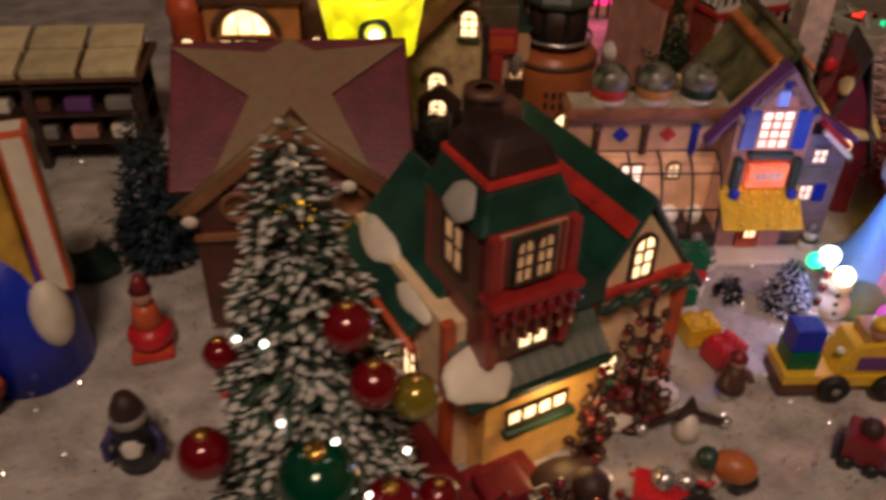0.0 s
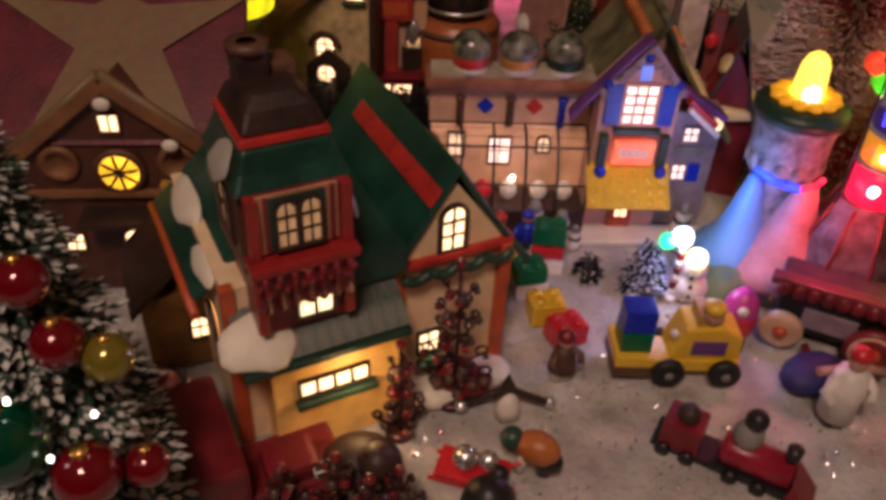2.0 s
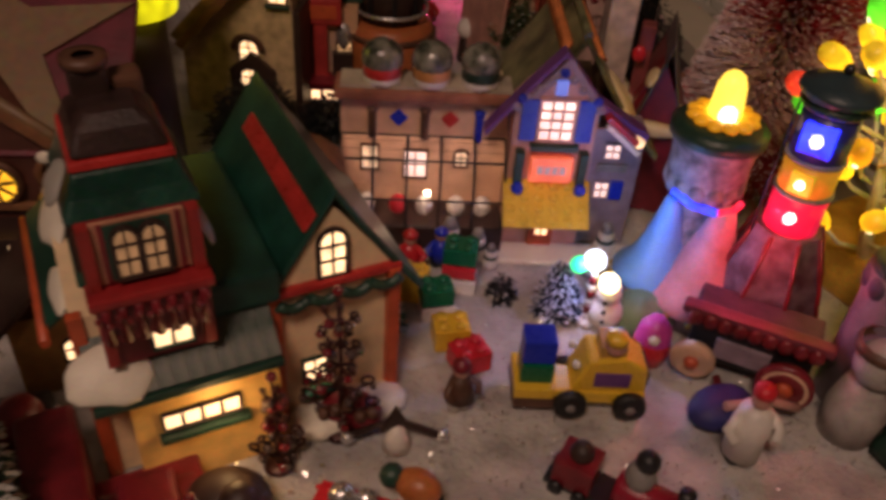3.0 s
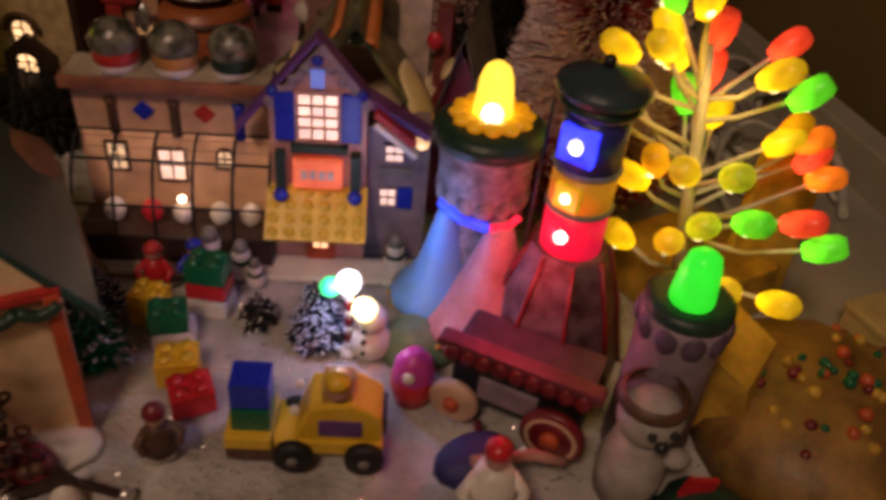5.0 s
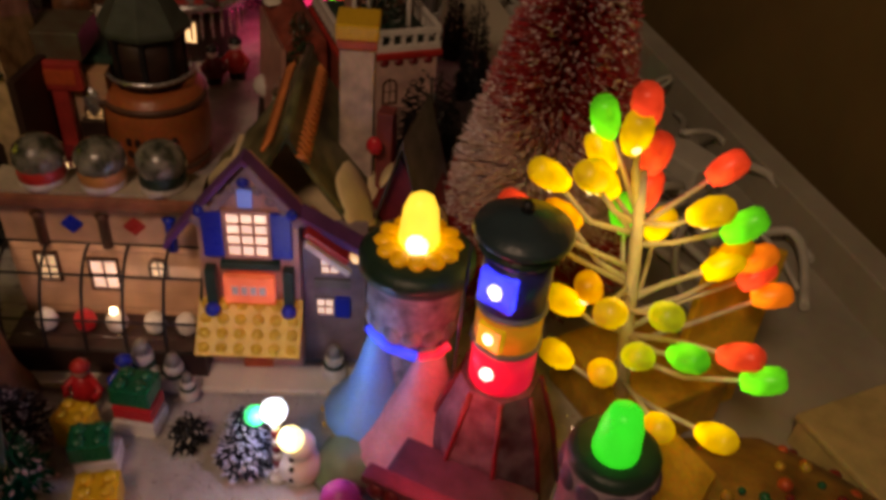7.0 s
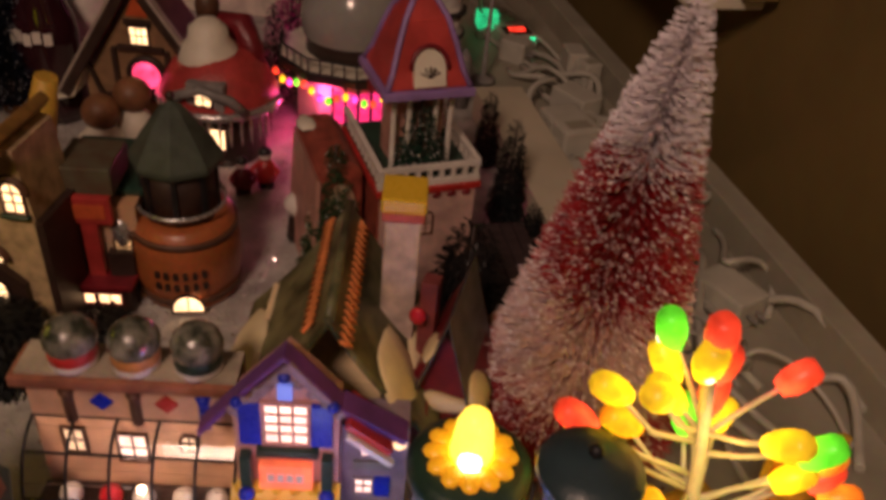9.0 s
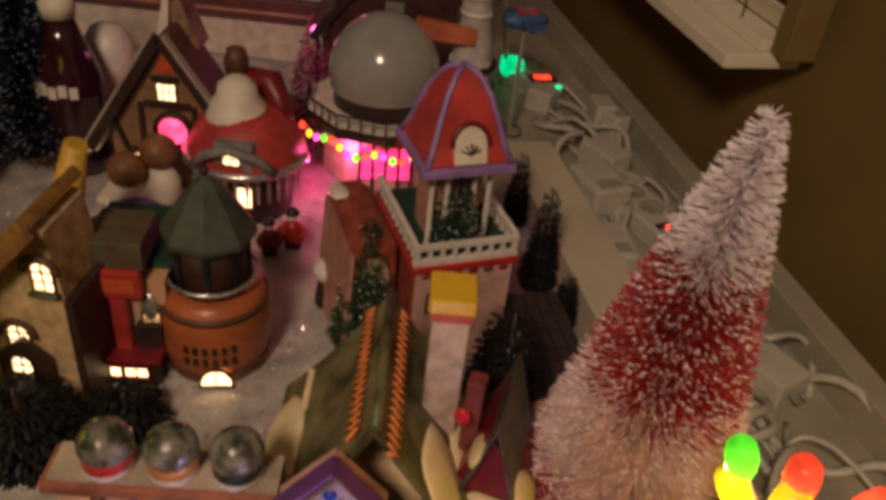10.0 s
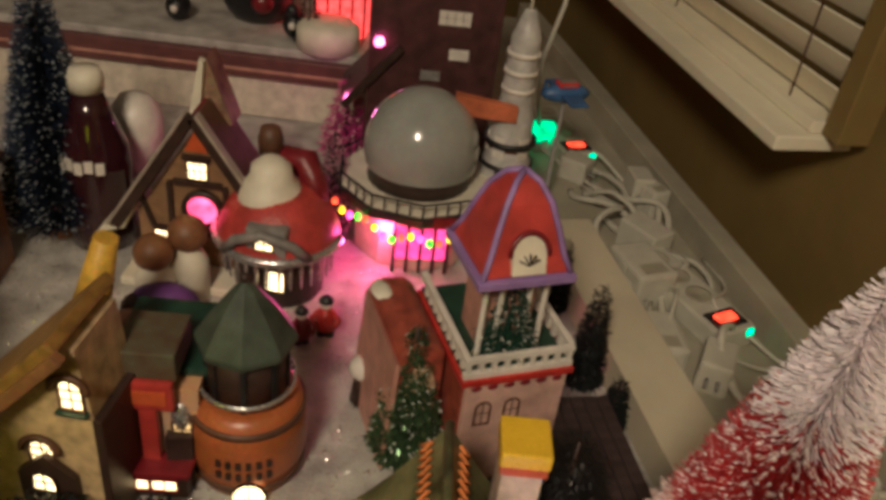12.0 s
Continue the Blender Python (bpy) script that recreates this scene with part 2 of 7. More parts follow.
def snow_cap(bm, w, d, h, m=None, seed=0):
    """A soft heap of painted snow."""
    rnd = random.Random(seed)
    n, rings = 18, 5
    wob = [1 + 0.07 * math.sin(3 * 6.283 * i / n + seed) + 0.05 * math.sin(5 * 6.283 * i / n + 2 * seed) + rnd.uniform(-0.03, 0.03) for i in range(n)]
    vs, prev = [], None
    for r in range(rings + 1):
        f = r / rings
        if r == rings:
            ring = [bm.verts.new((0, 0, h))]
        else:
            ring = [bm.verts.new((w / 2 * math.cos(6.2832 * i / n) * wob[i] * math.cos(f * 1.5708), d / 2 * math.sin(6.2832 * i / n) * wob[i] * math.cos(f * 1.5708), h * math.sin(f * 1.5708))) for i in range(n)]
        vs += ring
        if prev:
            for i in range(n):
                j = (i + 1) % n
                f_ = bm.faces.new((prev[i], prev[j], ring[j], ring[i])) if len(ring) > 1 else bm.faces.new((prev[i], prev[j], ring[0]))
                f_.smooth = True
        else:
            bm.faces.new(ring[::-1])
        prev = ring
    xf(bm, vs, m)
    return bm


def figure(name, x, y, z, turn, label, category, items, group=""):
    """A small figurine: one mesh, with a material for each of its painted areas."""
    bm = B()
    me = bpy.data.meshes.new(name)
    for i, (m_, fn) in enumerate(items):
        n0 = len(bm.faces)
        fn(bm)
        bm.faces.ensure_lookup_table()
        for f in bm.faces[n0:]:
            f.material_index = i
        me.materials.append(m_)
    bmesh.ops.recalc_face_normals(bm, faces=bm.faces)
    bm.to_mesh(me)
    bm.free()
    ob = new(name, me)
    ob.matrix_basis = pose(x, y, z, 0, 0, turn)
    return tagged(ob, label, category, group)


def person_items(h, coat, legs, head, hat, arms=True):
    """A plain doll: legs, coat, arms, head and hat, h high."""
    it = [(legs, lambda bm: (lathe(bm, [(0, 0), (0.10 * h, 0), (0.09 * h, 0.30 * h), (0, 0.30 * h)], 10, at(-0.08 * h, 0, 0)), lathe(bm, [(0, 0), (0.10 * h, 0), (0.09 * h, 0.30 * h), (0, 0.30 * h)], 10, at(0.08 * h, 0, 0)))),
          (coat, lambda bm: (lathe(bm, [(0, 0.22 * h), (0.23 * h, 0.22 * h), (0.19 * h, 0.45 * h), (0.13 * h, 0.66 * h), (0, 0.70 * h)], 14), tube(bm, [(-0.12 * h, 0, 0.60 * h), (-0.27 * h, -0.08 * h, 0.45 * h), (-0.2 * h, -0.2 * h, 0.38 * h)], 0.06 * h), tube(bm, [(0.12 * h, 0, 0.60 * h), (0.27 * h, -0.08 * h, 0.45 * h), (0.2 * h, -0.2 * h, 0.38 * h)], 0.06 * h))),
          (head, lambda bm: ball(bm, 0.13 * h, (0, -0.01 * h, 0.79 * h), seg=12)),
          (hat, lambda bm: lathe(bm, [(0, 0.84 * h), (0.15 * h, 0.84 * h), (0.14 * h, 0.90 * h), (0.06 * h, 0.98 * h), (0, 1.0 * h)], 12))]
    return it

# ---- the setting ----
WALLDIR = math.degrees(math.atan(0.262))        # the wall runs at this angle to y
ALONG = Vector((-0.262, 1.0, 0)).normalized()
bm = B()
nx, ny = 190, 300
grid = {}
for i in range(nx + 1):
    for j in range(ny + 1):
        y = -0.25 + 2.45 * j / ny
        xr = 0.50 - 0.25 * (y - 1.5)             # the board that closes the snow field
        x = -0.95 + (xr + 0.95) * i / nx
        h = 0.0045 * noise.noise(Vector((x * 9, y * 9, 0))) + 0.0022 * noise.noise(Vector((x * 45, y * 45, 3))) + 0.0012 * noise.noise(Vector((x * 110, y * 110, 7)))
        grid[i, j] = bm.verts.new((x, y, h - 0.002))
for i in range(nx):
    for j in range(ny):
        bm.faces.new((grid[i, j], grid[i + 1, j], grid[i + 1, j + 1], grid[i, j + 1])).smooth = True
whole(part("ground_snow", bm, SNOW), "sparkling off-white snow blanket on the display table", "snow", kind="structure")
slab = part("table_top", box(B(), (-1.0, -0.6, -0.05), (0.42, 2.6, -0.008)), WOOD)
whole(slab, "brown wooden table under the snow blanket", "table", kind="structure")
tray = part("cable_shelf", box(B(), (-0.13, -1.6, -0.05), (0.125, 1.3, -0.004)), TRIM, m=pose(0.675, 1.30, 0, 0, 0, WALLDIR))
whole(tray, "grey-white shelf that carries cables beside the board", "shelf", kind="structure")
board = part("trim_board", box(B(), (-0.035, -1.6, -0.02), (0.0, 1.3, 0.045), bev=0.003), TRIM, m=pose(0.795, 1.30, 0, 0, 0, WALLDIR))
whole(board, "long off-white painted trim board along the wall", "trim", kind="structure")
plank = part("divider_board", box(B(), (0, -0.235, 0), (0.075, 0.245, 0.05), bev=0.002), PLANK, m=pose(0.515, 1.245, 0, 0, 0, WALLDIR))
whole(plank, "cream painted board beside the village", "board")
wall = part("wall_east", box(B(), (0, -3.2, -0.9), (0.1, 2.2, 1.8)), WALLP, m=pose(0.90, 1.45, 0, 0, 0, WALLDIR))
whole(wall, "brown painted wall behind the display", "wall", kind="structure")
whole(part("floor", box(B(), (-3, -3, -0.95), (3, 4, -0.9)), WOOD), "dark wooden floor below the table", "floor", kind="structure")
whole(part("wall_west", box(B(), (-3.1, -3, -0.9), (-3, 4, 1.8)), WALLP), "brown painted wall", "wall", kind="structure")
whole(part("wall_south", box(B(), (-3, -3.1, -0.9), (3, -3, 1.8)), WALLP), "brown painted wall", "wall", kind="structure")
whole(part("wall_north", box(B(), (-3, 3.5, -0.9), (3, 3.6, 1.8)), WALLP), "brown painted wall", "wall", kind="structure")


# ---- the front square: the workshop house ----


BEADRED = mat("wet_red_bead", (0.16, 0.01, 0.014), 0.07, var=0.1, bump=0, clear=0.6)


def elf_house():
    t = thing("village_house", 0.008, 0.412, 0, 28, "cream ceramic village house with snowy green roofs and red trim", "house")
    DULLSNOW = mat("grey_snow_paint", (0.34, 0.33, 0.29), 0.5, var=0.2, scale=40, bump=0.25)
    BAYPANE = glow("faint_window", (1.0, 0.50, 0.20), 0.28, (0.25, 0.15, 0.08))
    # local x runs along the front, y away from it
    part("wall", box(B(), (0, 0, 0), (0.118, 0.15, 0.145)), CREAM, t)
    part("wall", prism(B(), [(0.12, 0), (0.214, 0), (0.214, 0.120), (0.168, 0.182), (0.12, 0.120)], 0.004, 0.14), CREAM, t)
    for x, h in ((0.002, 0.147), (0.122, 0.124), (0.210, 0.122)):
        part("corner_post", box(B(), (x - 0.004, -0.003, 0), (x + 0.005, 0.005, h), bev=0.001), ORANGERED, t)
    part("eave_trim", box(B(), (0.118, -0.002, 0.120), (0.216, 0.004, 0.126), bev=0.001), RED, t)
    for k in range(4):
        part("garland", tube(B(), [(0.124 + 0.0225 * (k + f), -0.004, 0.117 - 0.006 * math.sin(math.pi * f)) for f in [j / 6 for j in range(7)]], 0.004), DKGREEN, t, "green garland swag under the gable")
    part("roof", gable_roof(0.098, 0.14, 0.072, 0.019, 0.009, 0.127, at(0.168, 0.074, 0), sag=0.003, front=0.004, back=0.035), GREEN, t, bev=0.003)
    part("ribbon", box(B(), (-0.0075, -0.073, 0), (0.0075, 0.070, 0.002), bev=0.0006), RED, t, "red ribbon painted along the roof", m=at(0.1515, 0.074, 0.1745) @ pose(0, 0, 0, 0, -55, 0))
    window(t, 0.017, 0.036, face(0.166, 0.0035, 0.128), DKBROWN, WINDOW, True, 2, 3, 0.0018)
    # left roof
    part("roof", gable_roof(0.100, 0.12, 0.05, 0.016, 0.009, 0.140, at(0.050, 0.085, 0), sag=0.004, front=-0.002, back=0.01), GREEN, t, bev=0.003)
    part("snow_patch", snow_cap(B(), 0.026, 0.066, 0.005, at(0.003, 0.112, 0.1425) @ pose(0, 0, 0, 0, -45, 0), 5), SNOWPAINT, t)
    part("snow_patch", snow_cap(B(), 0.016, 0.05, 0.004, at(-0.003, 0.042, 0.1365) @ pose(0, 0, 0, 0, -50, 0), 6), SNOWPAINT, t)
    part("eave_trim", tube(B(), [(-0.017, 0.014, 0.119), (-0.017, 0.08, 0.119), (-0.017, 0.155, 0.119)], 0.0035), ORANGERED, t)
    # tower bay
    bay = pose(0.0465, 0, 0) @ Matrix.Diagonal((0.88, 1, 1, 1)) @ pose(-0.057, 0, 0)
    part("bay", box(B(), (0.022, -0.022, 0.12), (0.092, 0.06, 0.226)), DKRED, t, m=bay)
    part("bay_front", box(B(), (0.029, -0.025, 0.185), (0.085, -0.021, 0.225)), mat("rosy_bay_plaster", (0.42, 0.20, 0.12), 0.5, var=0.25), t, m=bay)
    part("bay_side", box(B(), (0.0195, -0.014, 0.165), (0.0225, 0.045, 0.224)), BROWN, t, m=bay)
    for x in (0.021, 0.086):
        part("bay_post", box(B(), (x, -0.029, 0.125), (x + 0.008, -0.021, 0.226), bev=0.001), mat("worn_red_post", (0.27, 0.022, 0.018), 0.35, var=0.3), t, m=bay)
    for x in (0.033, 0.079):
        part("bay_strip", box(B(), (x, -0.0265, 0.186), (x + 0.003, -0.025, 0.225)), DKRED, t, m=bay)
    part("balcony", box(B(), (0.018, -0.038, 0.176), (0.096, -0.018, 0.183), bev=0.002), mat("deep_red_rail", (0.24, 0.016, 0.016), 0.35, var=0.3), t, m=bay)
    part("balcony_front", box(B(), (0.022, -0.033, 0.148), (0.092, -0.021, 0.177)), DKRED, t, m=bay)
    for k in range(7):
        part("baluster", lathe(B(), [(0, 0.150), (0.0035, 0.150), (0.002, 0.164), (0.0035, 0.176), (0, 0.176)], 8, at(0.027 + 0.0102 * k, -0.035, 0)), DKRED, t, m=bay)
    for k in range(12):
        part("berry", ball(B(), 0.0024, (0.022 + 0.0062 * k, -0.0385, 0.171 - 0.006 * math.sin(k * 1.7) ** 2), seg=8), BEADRED, t, m=bay)
    part("window_surround", box(B(), (0.036, -0.0268, 0.187), (0.076, -0.025, 0.224), bev=0.001), DKGREEN, t, m=bay)
    for x in (0.0475, 0.0645):
        window(t, 0.0125, 0.031, bay @ face(x, -0.0268, 0.190), DKBROWN, BAYPANE, True, 2, 3, 0.0014)
    window(t, 0.022, 0.034, bay @ face(0.0195, 0.014, 0.182, -90), DKBROWN, BAYPANE, False, 2, 2, 0.002)
    quarter = at(0.0465, 0.018, 0) @ Matrix.Diagonal((0.92, 1, 1, 1)) @ pose(0, 0, 0, 0, 0, 45)
    part("bay_roof", lathe(B(), [(0, 0.222), (0.054, 0.222), (0.055, 0.226), (0.048, 0.236), (0.041, 0.250), (0, 0.251)], 4, quarter, flat=True), GREEN, t, bev=0.003)
    part("bay_ribbon", lathe(B(), [(0, 0.250), (0.0425, 0.250), (0.0410, 0.255), (0, 0.255)], 4, quarter, flat=True), RED, t, "red ribbon round the tower roof", bev=0.001)
    part("bay_crown", lathe(B(), [(0, 0.2555), (0.040, 0.2555), (0.032, 0.268), (0.021, 0.274), (0, 0.275)], 4, quarter, flat=True), mat("soot_brown_crown", (0.03, 0.016, 0.014), 0.4, var=0.4), t, bev=0.003)
    part("chimney", box(B(), (0.030, 0.022, 0.262), (0.050, 0.042, 0.290), bev=0.003), DKBROWN, t)
    part("chimney", box(B(), (0.051, 0.028, 0.262), (0.068, 0.046, 0.280), bev=0.003), BROWN, t)
    part("chimney_rim", lathe(B(), [(0.006, 0.288), (0.0125, 0.289), (0.0125, 0.294), (0.006, 0.294)], 14, at(0.040, 0.032, 0)), BROWN, t)
    part("snow_patch", snow_cap(B(), 0.026, 0.032, 0.003, at(0.0115, 0.006, 0.2365) @ pose(0, 0, 0, 0, -57, 0), 8), DULLSNOW, t)
    part("snow_patch", snow_cap(B(), 0.036, 0.028, 0.005, at(0.0800, -0.010, 0.205) @ pose(0, 0, 0, 0, 70, 0), 9), DULLSNOW, t)
    part("valley_roof", box(B(), (0.074, -0.010, 0.126), (0.126, 0.15, 0.152), bev=0.004), GREEN, t)
    # porch
    MOSSY = mat("mossy_porch_roof", (0.018, 0.055, 0.04), 0.5, col2=(0.13, 0.14, 0.12), var=0.25, scale=38)
    for k in range(12):
        part("porch_board", box(B(), (-0.0049, -0.021, -0.0025), (0.0049, 0.021, 0.0025), bev=0.0008), MOSSY, t, m=pose(0.006 + 0.0097 * k, -0.015, 0.113, 38, 0, 0))
    part("snow_patch", snow_cap(B(), 0.052, 0.042, 0.006, at(0.014, -0.02, 0.112) @ pose(0, 0, 0, 38, 0, 0), 4), SNOWPAINT, t)
    part("porch_wall", box(B(), (0.02, -0.024, 0), (0.117, -0.001, 0.098)), mat("warm_porch_plaster", (0.80, 0.50, 0.15), 0.5), t)
    part("fascia", box(B(), (0.000, -0.036, 0.094), (0.118, -0.031, 0.100), bev=0.001), DKGREEN, t)
    for k in range(4):
        window(t, 0.0105, 0.013, face(0.044 + 0.0128 * k, -0.024, 0.056), DKBROWN, WINDOW, False, 1, 1, 0.001)
    part("window_shelf", box(B(), (0.034, -0.032, 0.048), (0.094, -0.024, 0.053), bev=0.001), DKGREEN, t)
    for x in (0.048, 0.060):
        window(t, 0.010, 0.014, face(x, -0.0215, 0.127), DKGREEN, WINDOW, False, 1, 1, 0.001)
    part("fence", box(B(), (-0.05, -0.075, 0), (-0.012, 0.02, 0.06), bev=0.005), DKRED, t, "red lacquered side fence")
    part("porch_step", box(B(), (-0.012, -0.080, 0), (0.056, -0.02, 0.022), bev=0.004), DKRED, t)
    window(t, 0.02, 0.04, face(-0.0005, 0.05, 0.055, -90), DKBROWN, WINDOW, True, 2, 2)
    window(t, 0.016, 0.020, face(0.150, 0.0035, 0.032), DKGREEN, WINDOW, False, 2, 2)
    part("window_bush", snow_cap(B(), 0.03, 0.012, 0.008, at(0.150, -0.004, 0.022), 3), GREENP, t)
    part("snow_bank", snow_cap(B(), 0.10, 0.05, 0.014, at(0.17, -0.008, 0.0), 3), SNOWPAINT, t)
    return t


elf_house()


# ---- the toy shop ----
GREENHOUSE = glow("warm_shop_glow", (1.0, 0.66, 0.38), 0.8, (0.8, 0.6, 0.4))
LIT_SHOP = glow("toy_shop_window", (1.0, 0.66, 0.52), 1.35, (0.9, 0.7, 0.6))


def toy_shop():
    t = thing("toy_shop", 0.285, 0.705, 0, 3, "pink ceramic toy shop with blue shutters and yellow brick awning", "house")
    part("wall", prism(B(), [(0, 0), (0.074, 0), (0.074, 0.152), (0.037, 0.195), (0, 0.152)], 0.0, 0.03), mat("rosy_shop_plaster", (0.58, 0.33, 0.27), 0.45, var=0.2), t)
    for k in range(9):
        part("gable_scallop", ball(B(), 0.0042, (0.037 + (k - 4) * 0.0092, -0.002, 0.190 - abs(k - 4) * 0.0092), (1, 0.5, 1), 8), GREYWALL, t)
    part("roof", gable_roof(0.074, 0.02, 0.046, 0.026, 0.006, 0.160, at(0.037, 0.005, 0), sag=-0.001, front=-0.003, back=0.0), PURPLE, t, bev=0.001)
    for s in (-1, 1):
        part("gable_beam", box(B(), (0, -0.003, 0), (0.06, 0.0, 0.006), at(0.037, 0, 0.197) @ pose(0, 0, 0, 0, 0, 0) @ (pose(0, 0, 0, 0, 52, 0) if s > 0 else pose(0, 0, 0, 0, 128, 0))), GREYWALL, t)
    window(t, 0.029, 0.038, face(0.037, 0, 0.122), PINKWALL, LIT_SHOP, False, 3, 4, 0.0018)
    for x in (0.012, 0.062):
        part("shutter", box(B(), (x - 0.0075, -0.004, 0.121), (x + 0.0075, 0, 0.162), bev=0.0008), BLUE, t)
    # the vent is no lamp; a weak blue glow is added to its material
    part("attic_vent", box(B(), (0.032, -0.003, 0.166), (0.042, 0, 0.180)), mat("glowing_blue_vent", (0.2, 0.32, 0.8), 0.4, emit=(0.2, 0.3, 1.0), power=0.4), t)
    for x, z in ((0.037, 0.188), (0.004, 0.162), (0.070, 0.162)):
        part("blue_knob", ball(B(), 0.0045, (x, -0.003, z), seg=10), BLUE, t)
    part("flower_box", box(B(), (0.016, -0.008, 0.112), (0.060, 0, 0.118), bev=0.001), DKGREEN, t)
    s = part("sign", box(B(), (0.018, -0.012, 0.083), (0.056, -0.006, 0.108), bev=0.001), glow("sign_panel", (1.0, 0.16, 0.06), 0.75, (0.8, 0.2, 0.1)), t, "glowing red-orange sign with white lettering bars")
    for k in range(4):
        part("letter_bar", box(B(), (0.024 + 0.0068 * k, -0.0128, 0.092), (0.0292 + 0.0068 * k, -0.012, 0.100)), WHITE, s)
    for x in (0.008, 0.066):
        part("bracket", box(B(), (x - 0.004, -0.010, 0.075), (x + 0.004, 0, 0.112), bev=0.001), DKGREEN, t)
        part("blue_knob", ball(B(), 0.006, (x, -0.012, 0.076), seg=10), BLUE, t)
    aw = part("awning", box(B(), (-0.004, -0.046, -0.0025), (0.076, 0.0, 0.0025), bev=0.0006), YELLOW, t, "yellow studded brick plate", m=pose(0, 0, 0.078, 42, 0, 0))
    for i in range(6):
        for j in range(4):
            part("stud", lathe(B(), [(0, 0), (0.0042, 0), (0.0042, 0.0018), (0.0038, 0.0022), (0, 0.0022)], 10, at(0.0025 + 0.0134 * i, -0.006 - 0.0112 * j, 0.0024)), YELLOW, aw)
    part("door", box(B(), (0.026, -0.004, 0), (0.05, 0, 0.04), bev=0.001), ORANGERED, t)
    window(t, 0.012, 0.015, face(0.038, -0.004, 0.019), RED, WINDOW, False, 2, 1)
    # right wing
    part("wing_wall", box(B(), (0.075, 0.012, 0), (0.124, 0.04, 0.128)), GREYWALL, t)
    part("wing_roof", box(B(), (0, -0.012, -0.003), (0.055, 0.008, 0.003), at(0.075, 0.01, 0.156) @ pose(0, 0, 0, 0, 32, 0), 0.001), PURPLE, t)
    part("dormer_roof", box(B(), (0, -0.014, -0.003), (0.04, 0.02, 0.003), at(0.080, 0.004, 0.150) @ pose(0, 0, 0, 0, 40, 0), 0.001), RED, t, "bright red dormer roof")
    part("dormer_snow", box(B(), (0, -0.016, -0.002), (0.042, -0.010, 0.003), at(0.080, 0.002, 0.143) @ pose(0, 0, 0, 0, 40, 0), 0.001), WHITE, t)
    window(t, 0.013, 0.014, face(0.096, 0.012, 0.098), GREYWALL, LIT_SHOP, False, 2, 2)
    window(t, 0.012, 0.016, face(0.092, 0.012, 0.055), GREYWALL, LIT_SHOP, False, 2, 2)
    part("shutter", box(B(), (0.100, 0.008, 0.054), (0.112, 0.012, 0.073)), BLUE, t)
    part("lit_knob", ball(B(), 0.006, (0.117, 0.008, 0.118), seg=10), WINDOW, t, "round lit porthole")
    part("sign_plate", box(B(), (0.084, 0.009, 0.084), (0.112, 0.0115, 0.092)), GREY, t)
    # left wing
    part("left_wall", box(B(), (-0.155, 0.03, 0), (-0.001, 0.054, 0.142)), mat("tan_plaster", (0.62, 0.38, 0.23), 0.5), t)
    part("cornice", box(B(), (-0.16, 0.018, 0.142), (-0.001, 0.055, 0.152), bev=0.002), mat("terracotta_cornice", (0.30, 0.12, 0.07), 0.45, var=0.3), t)
    part("flat_roof", box(B(), (-0.155, 0.022, 0.1522), (-0.001, 0.054, 0.155)), mat("dusty_roof_snow", (0.42, 0.36, 0.27), 0.6, var=0.25, scale=40, bump=0.5), t)
    for k, c in enumerate((RED, mat("ochre_label", (0.55, 0.25, 0.08), 0.4), DKGREEN)):
        x = -0.118 + 0.044 * k
        j = part("paint_jar", lathe(B(), [(0, 0), (0.017, 0), (0.0175, 0.004), (0.0165, 0.010), (0.0165, 0.018), (0.0, 0.018)], 20, at(x, 0.037, 0.154)), WHITE, t, "roof lantern in the shape of a paint jar")
        part("band", lathe(B(), [(0.0168, 0.006), (0.0174, 0.007), (0.0174, 0.016), (0.0168, 0.017)], 20, at(x, 0.037, 0.154)), c, j)
        part("dome", ball(B(), 0.019, (x, 0.037, 0.176), (1, 1, 0.9)), mat("mossy_dome_%d" % k, (0.05, 0.06, 0.04), 0.12, col2=(0.26, 0.25, 0.20), mix=0.55, var=0.3, scale=75, clear=0.6), j)
    for x, c in ((-0.102, BLUE), (-0.055, RED)):
        part("diamond", box(B(), (-0.006, -0.002, -0.006), (0.006, 0, 0.006), at(x, 0.03, 0.121) @ pose(0, 0, 0, 0, 45, 0)), c, t)
    for x, c in ((-0.126, BROWN), (-0.078, BROWN), (-0.028, BLUE)):
        part("pilaster", lathe(B(), [(0, 0), (0.004, 0), (0.004, 0.026), (0.0055, 0.030), (0, 0.032)], 12, at(x, 0.029, 0.100)), c, t)
    for k in range(3):
        window(t, (0.014, 0.02, 0.011)[k], (0.024, 0.028, 0.016)[k], face(-0.128 + 0.043 * k, 0.03, (0.066, 0.058, 0.072)[k]), BROWN, (GREENHOUSE, LIT_SHOP, GREENHOUSE)[k], k == 2, 2, 2)
    # barrel-vaulted glasshouse in front of the left wing
    bars = [[(x, 0.03 - 0.045 * math.sin(a), 0.03 + 0.072 * math.cos(a)) for a in [k * 1.5708 / 8 for k in range(9)]] for x in (-0.155, -0.124, -0.093, -0.062, -0.031, -0.002)]
    for bar in bars:
        part("glasshouse_bar", tube(B(), bar + [(bar[-1][0], -0.015, 0.0)], 0.0013, 5), BLACK, t)
    for k in (0, 3, 6, 8):
        part("glasshouse_rail", tube(B(), [bars[0][k], bars[-1][k]], 0.0012, 5), BLACK, t)
    bm = B()
    for k in range(8):
        a, c = bars[0][k], bars[0][k + 1]
        d, e = bars[-1][k], bars[-1][k + 1]
        f = bm.faces.new([bm.verts.new(p) for p in (a, c, e, d)])
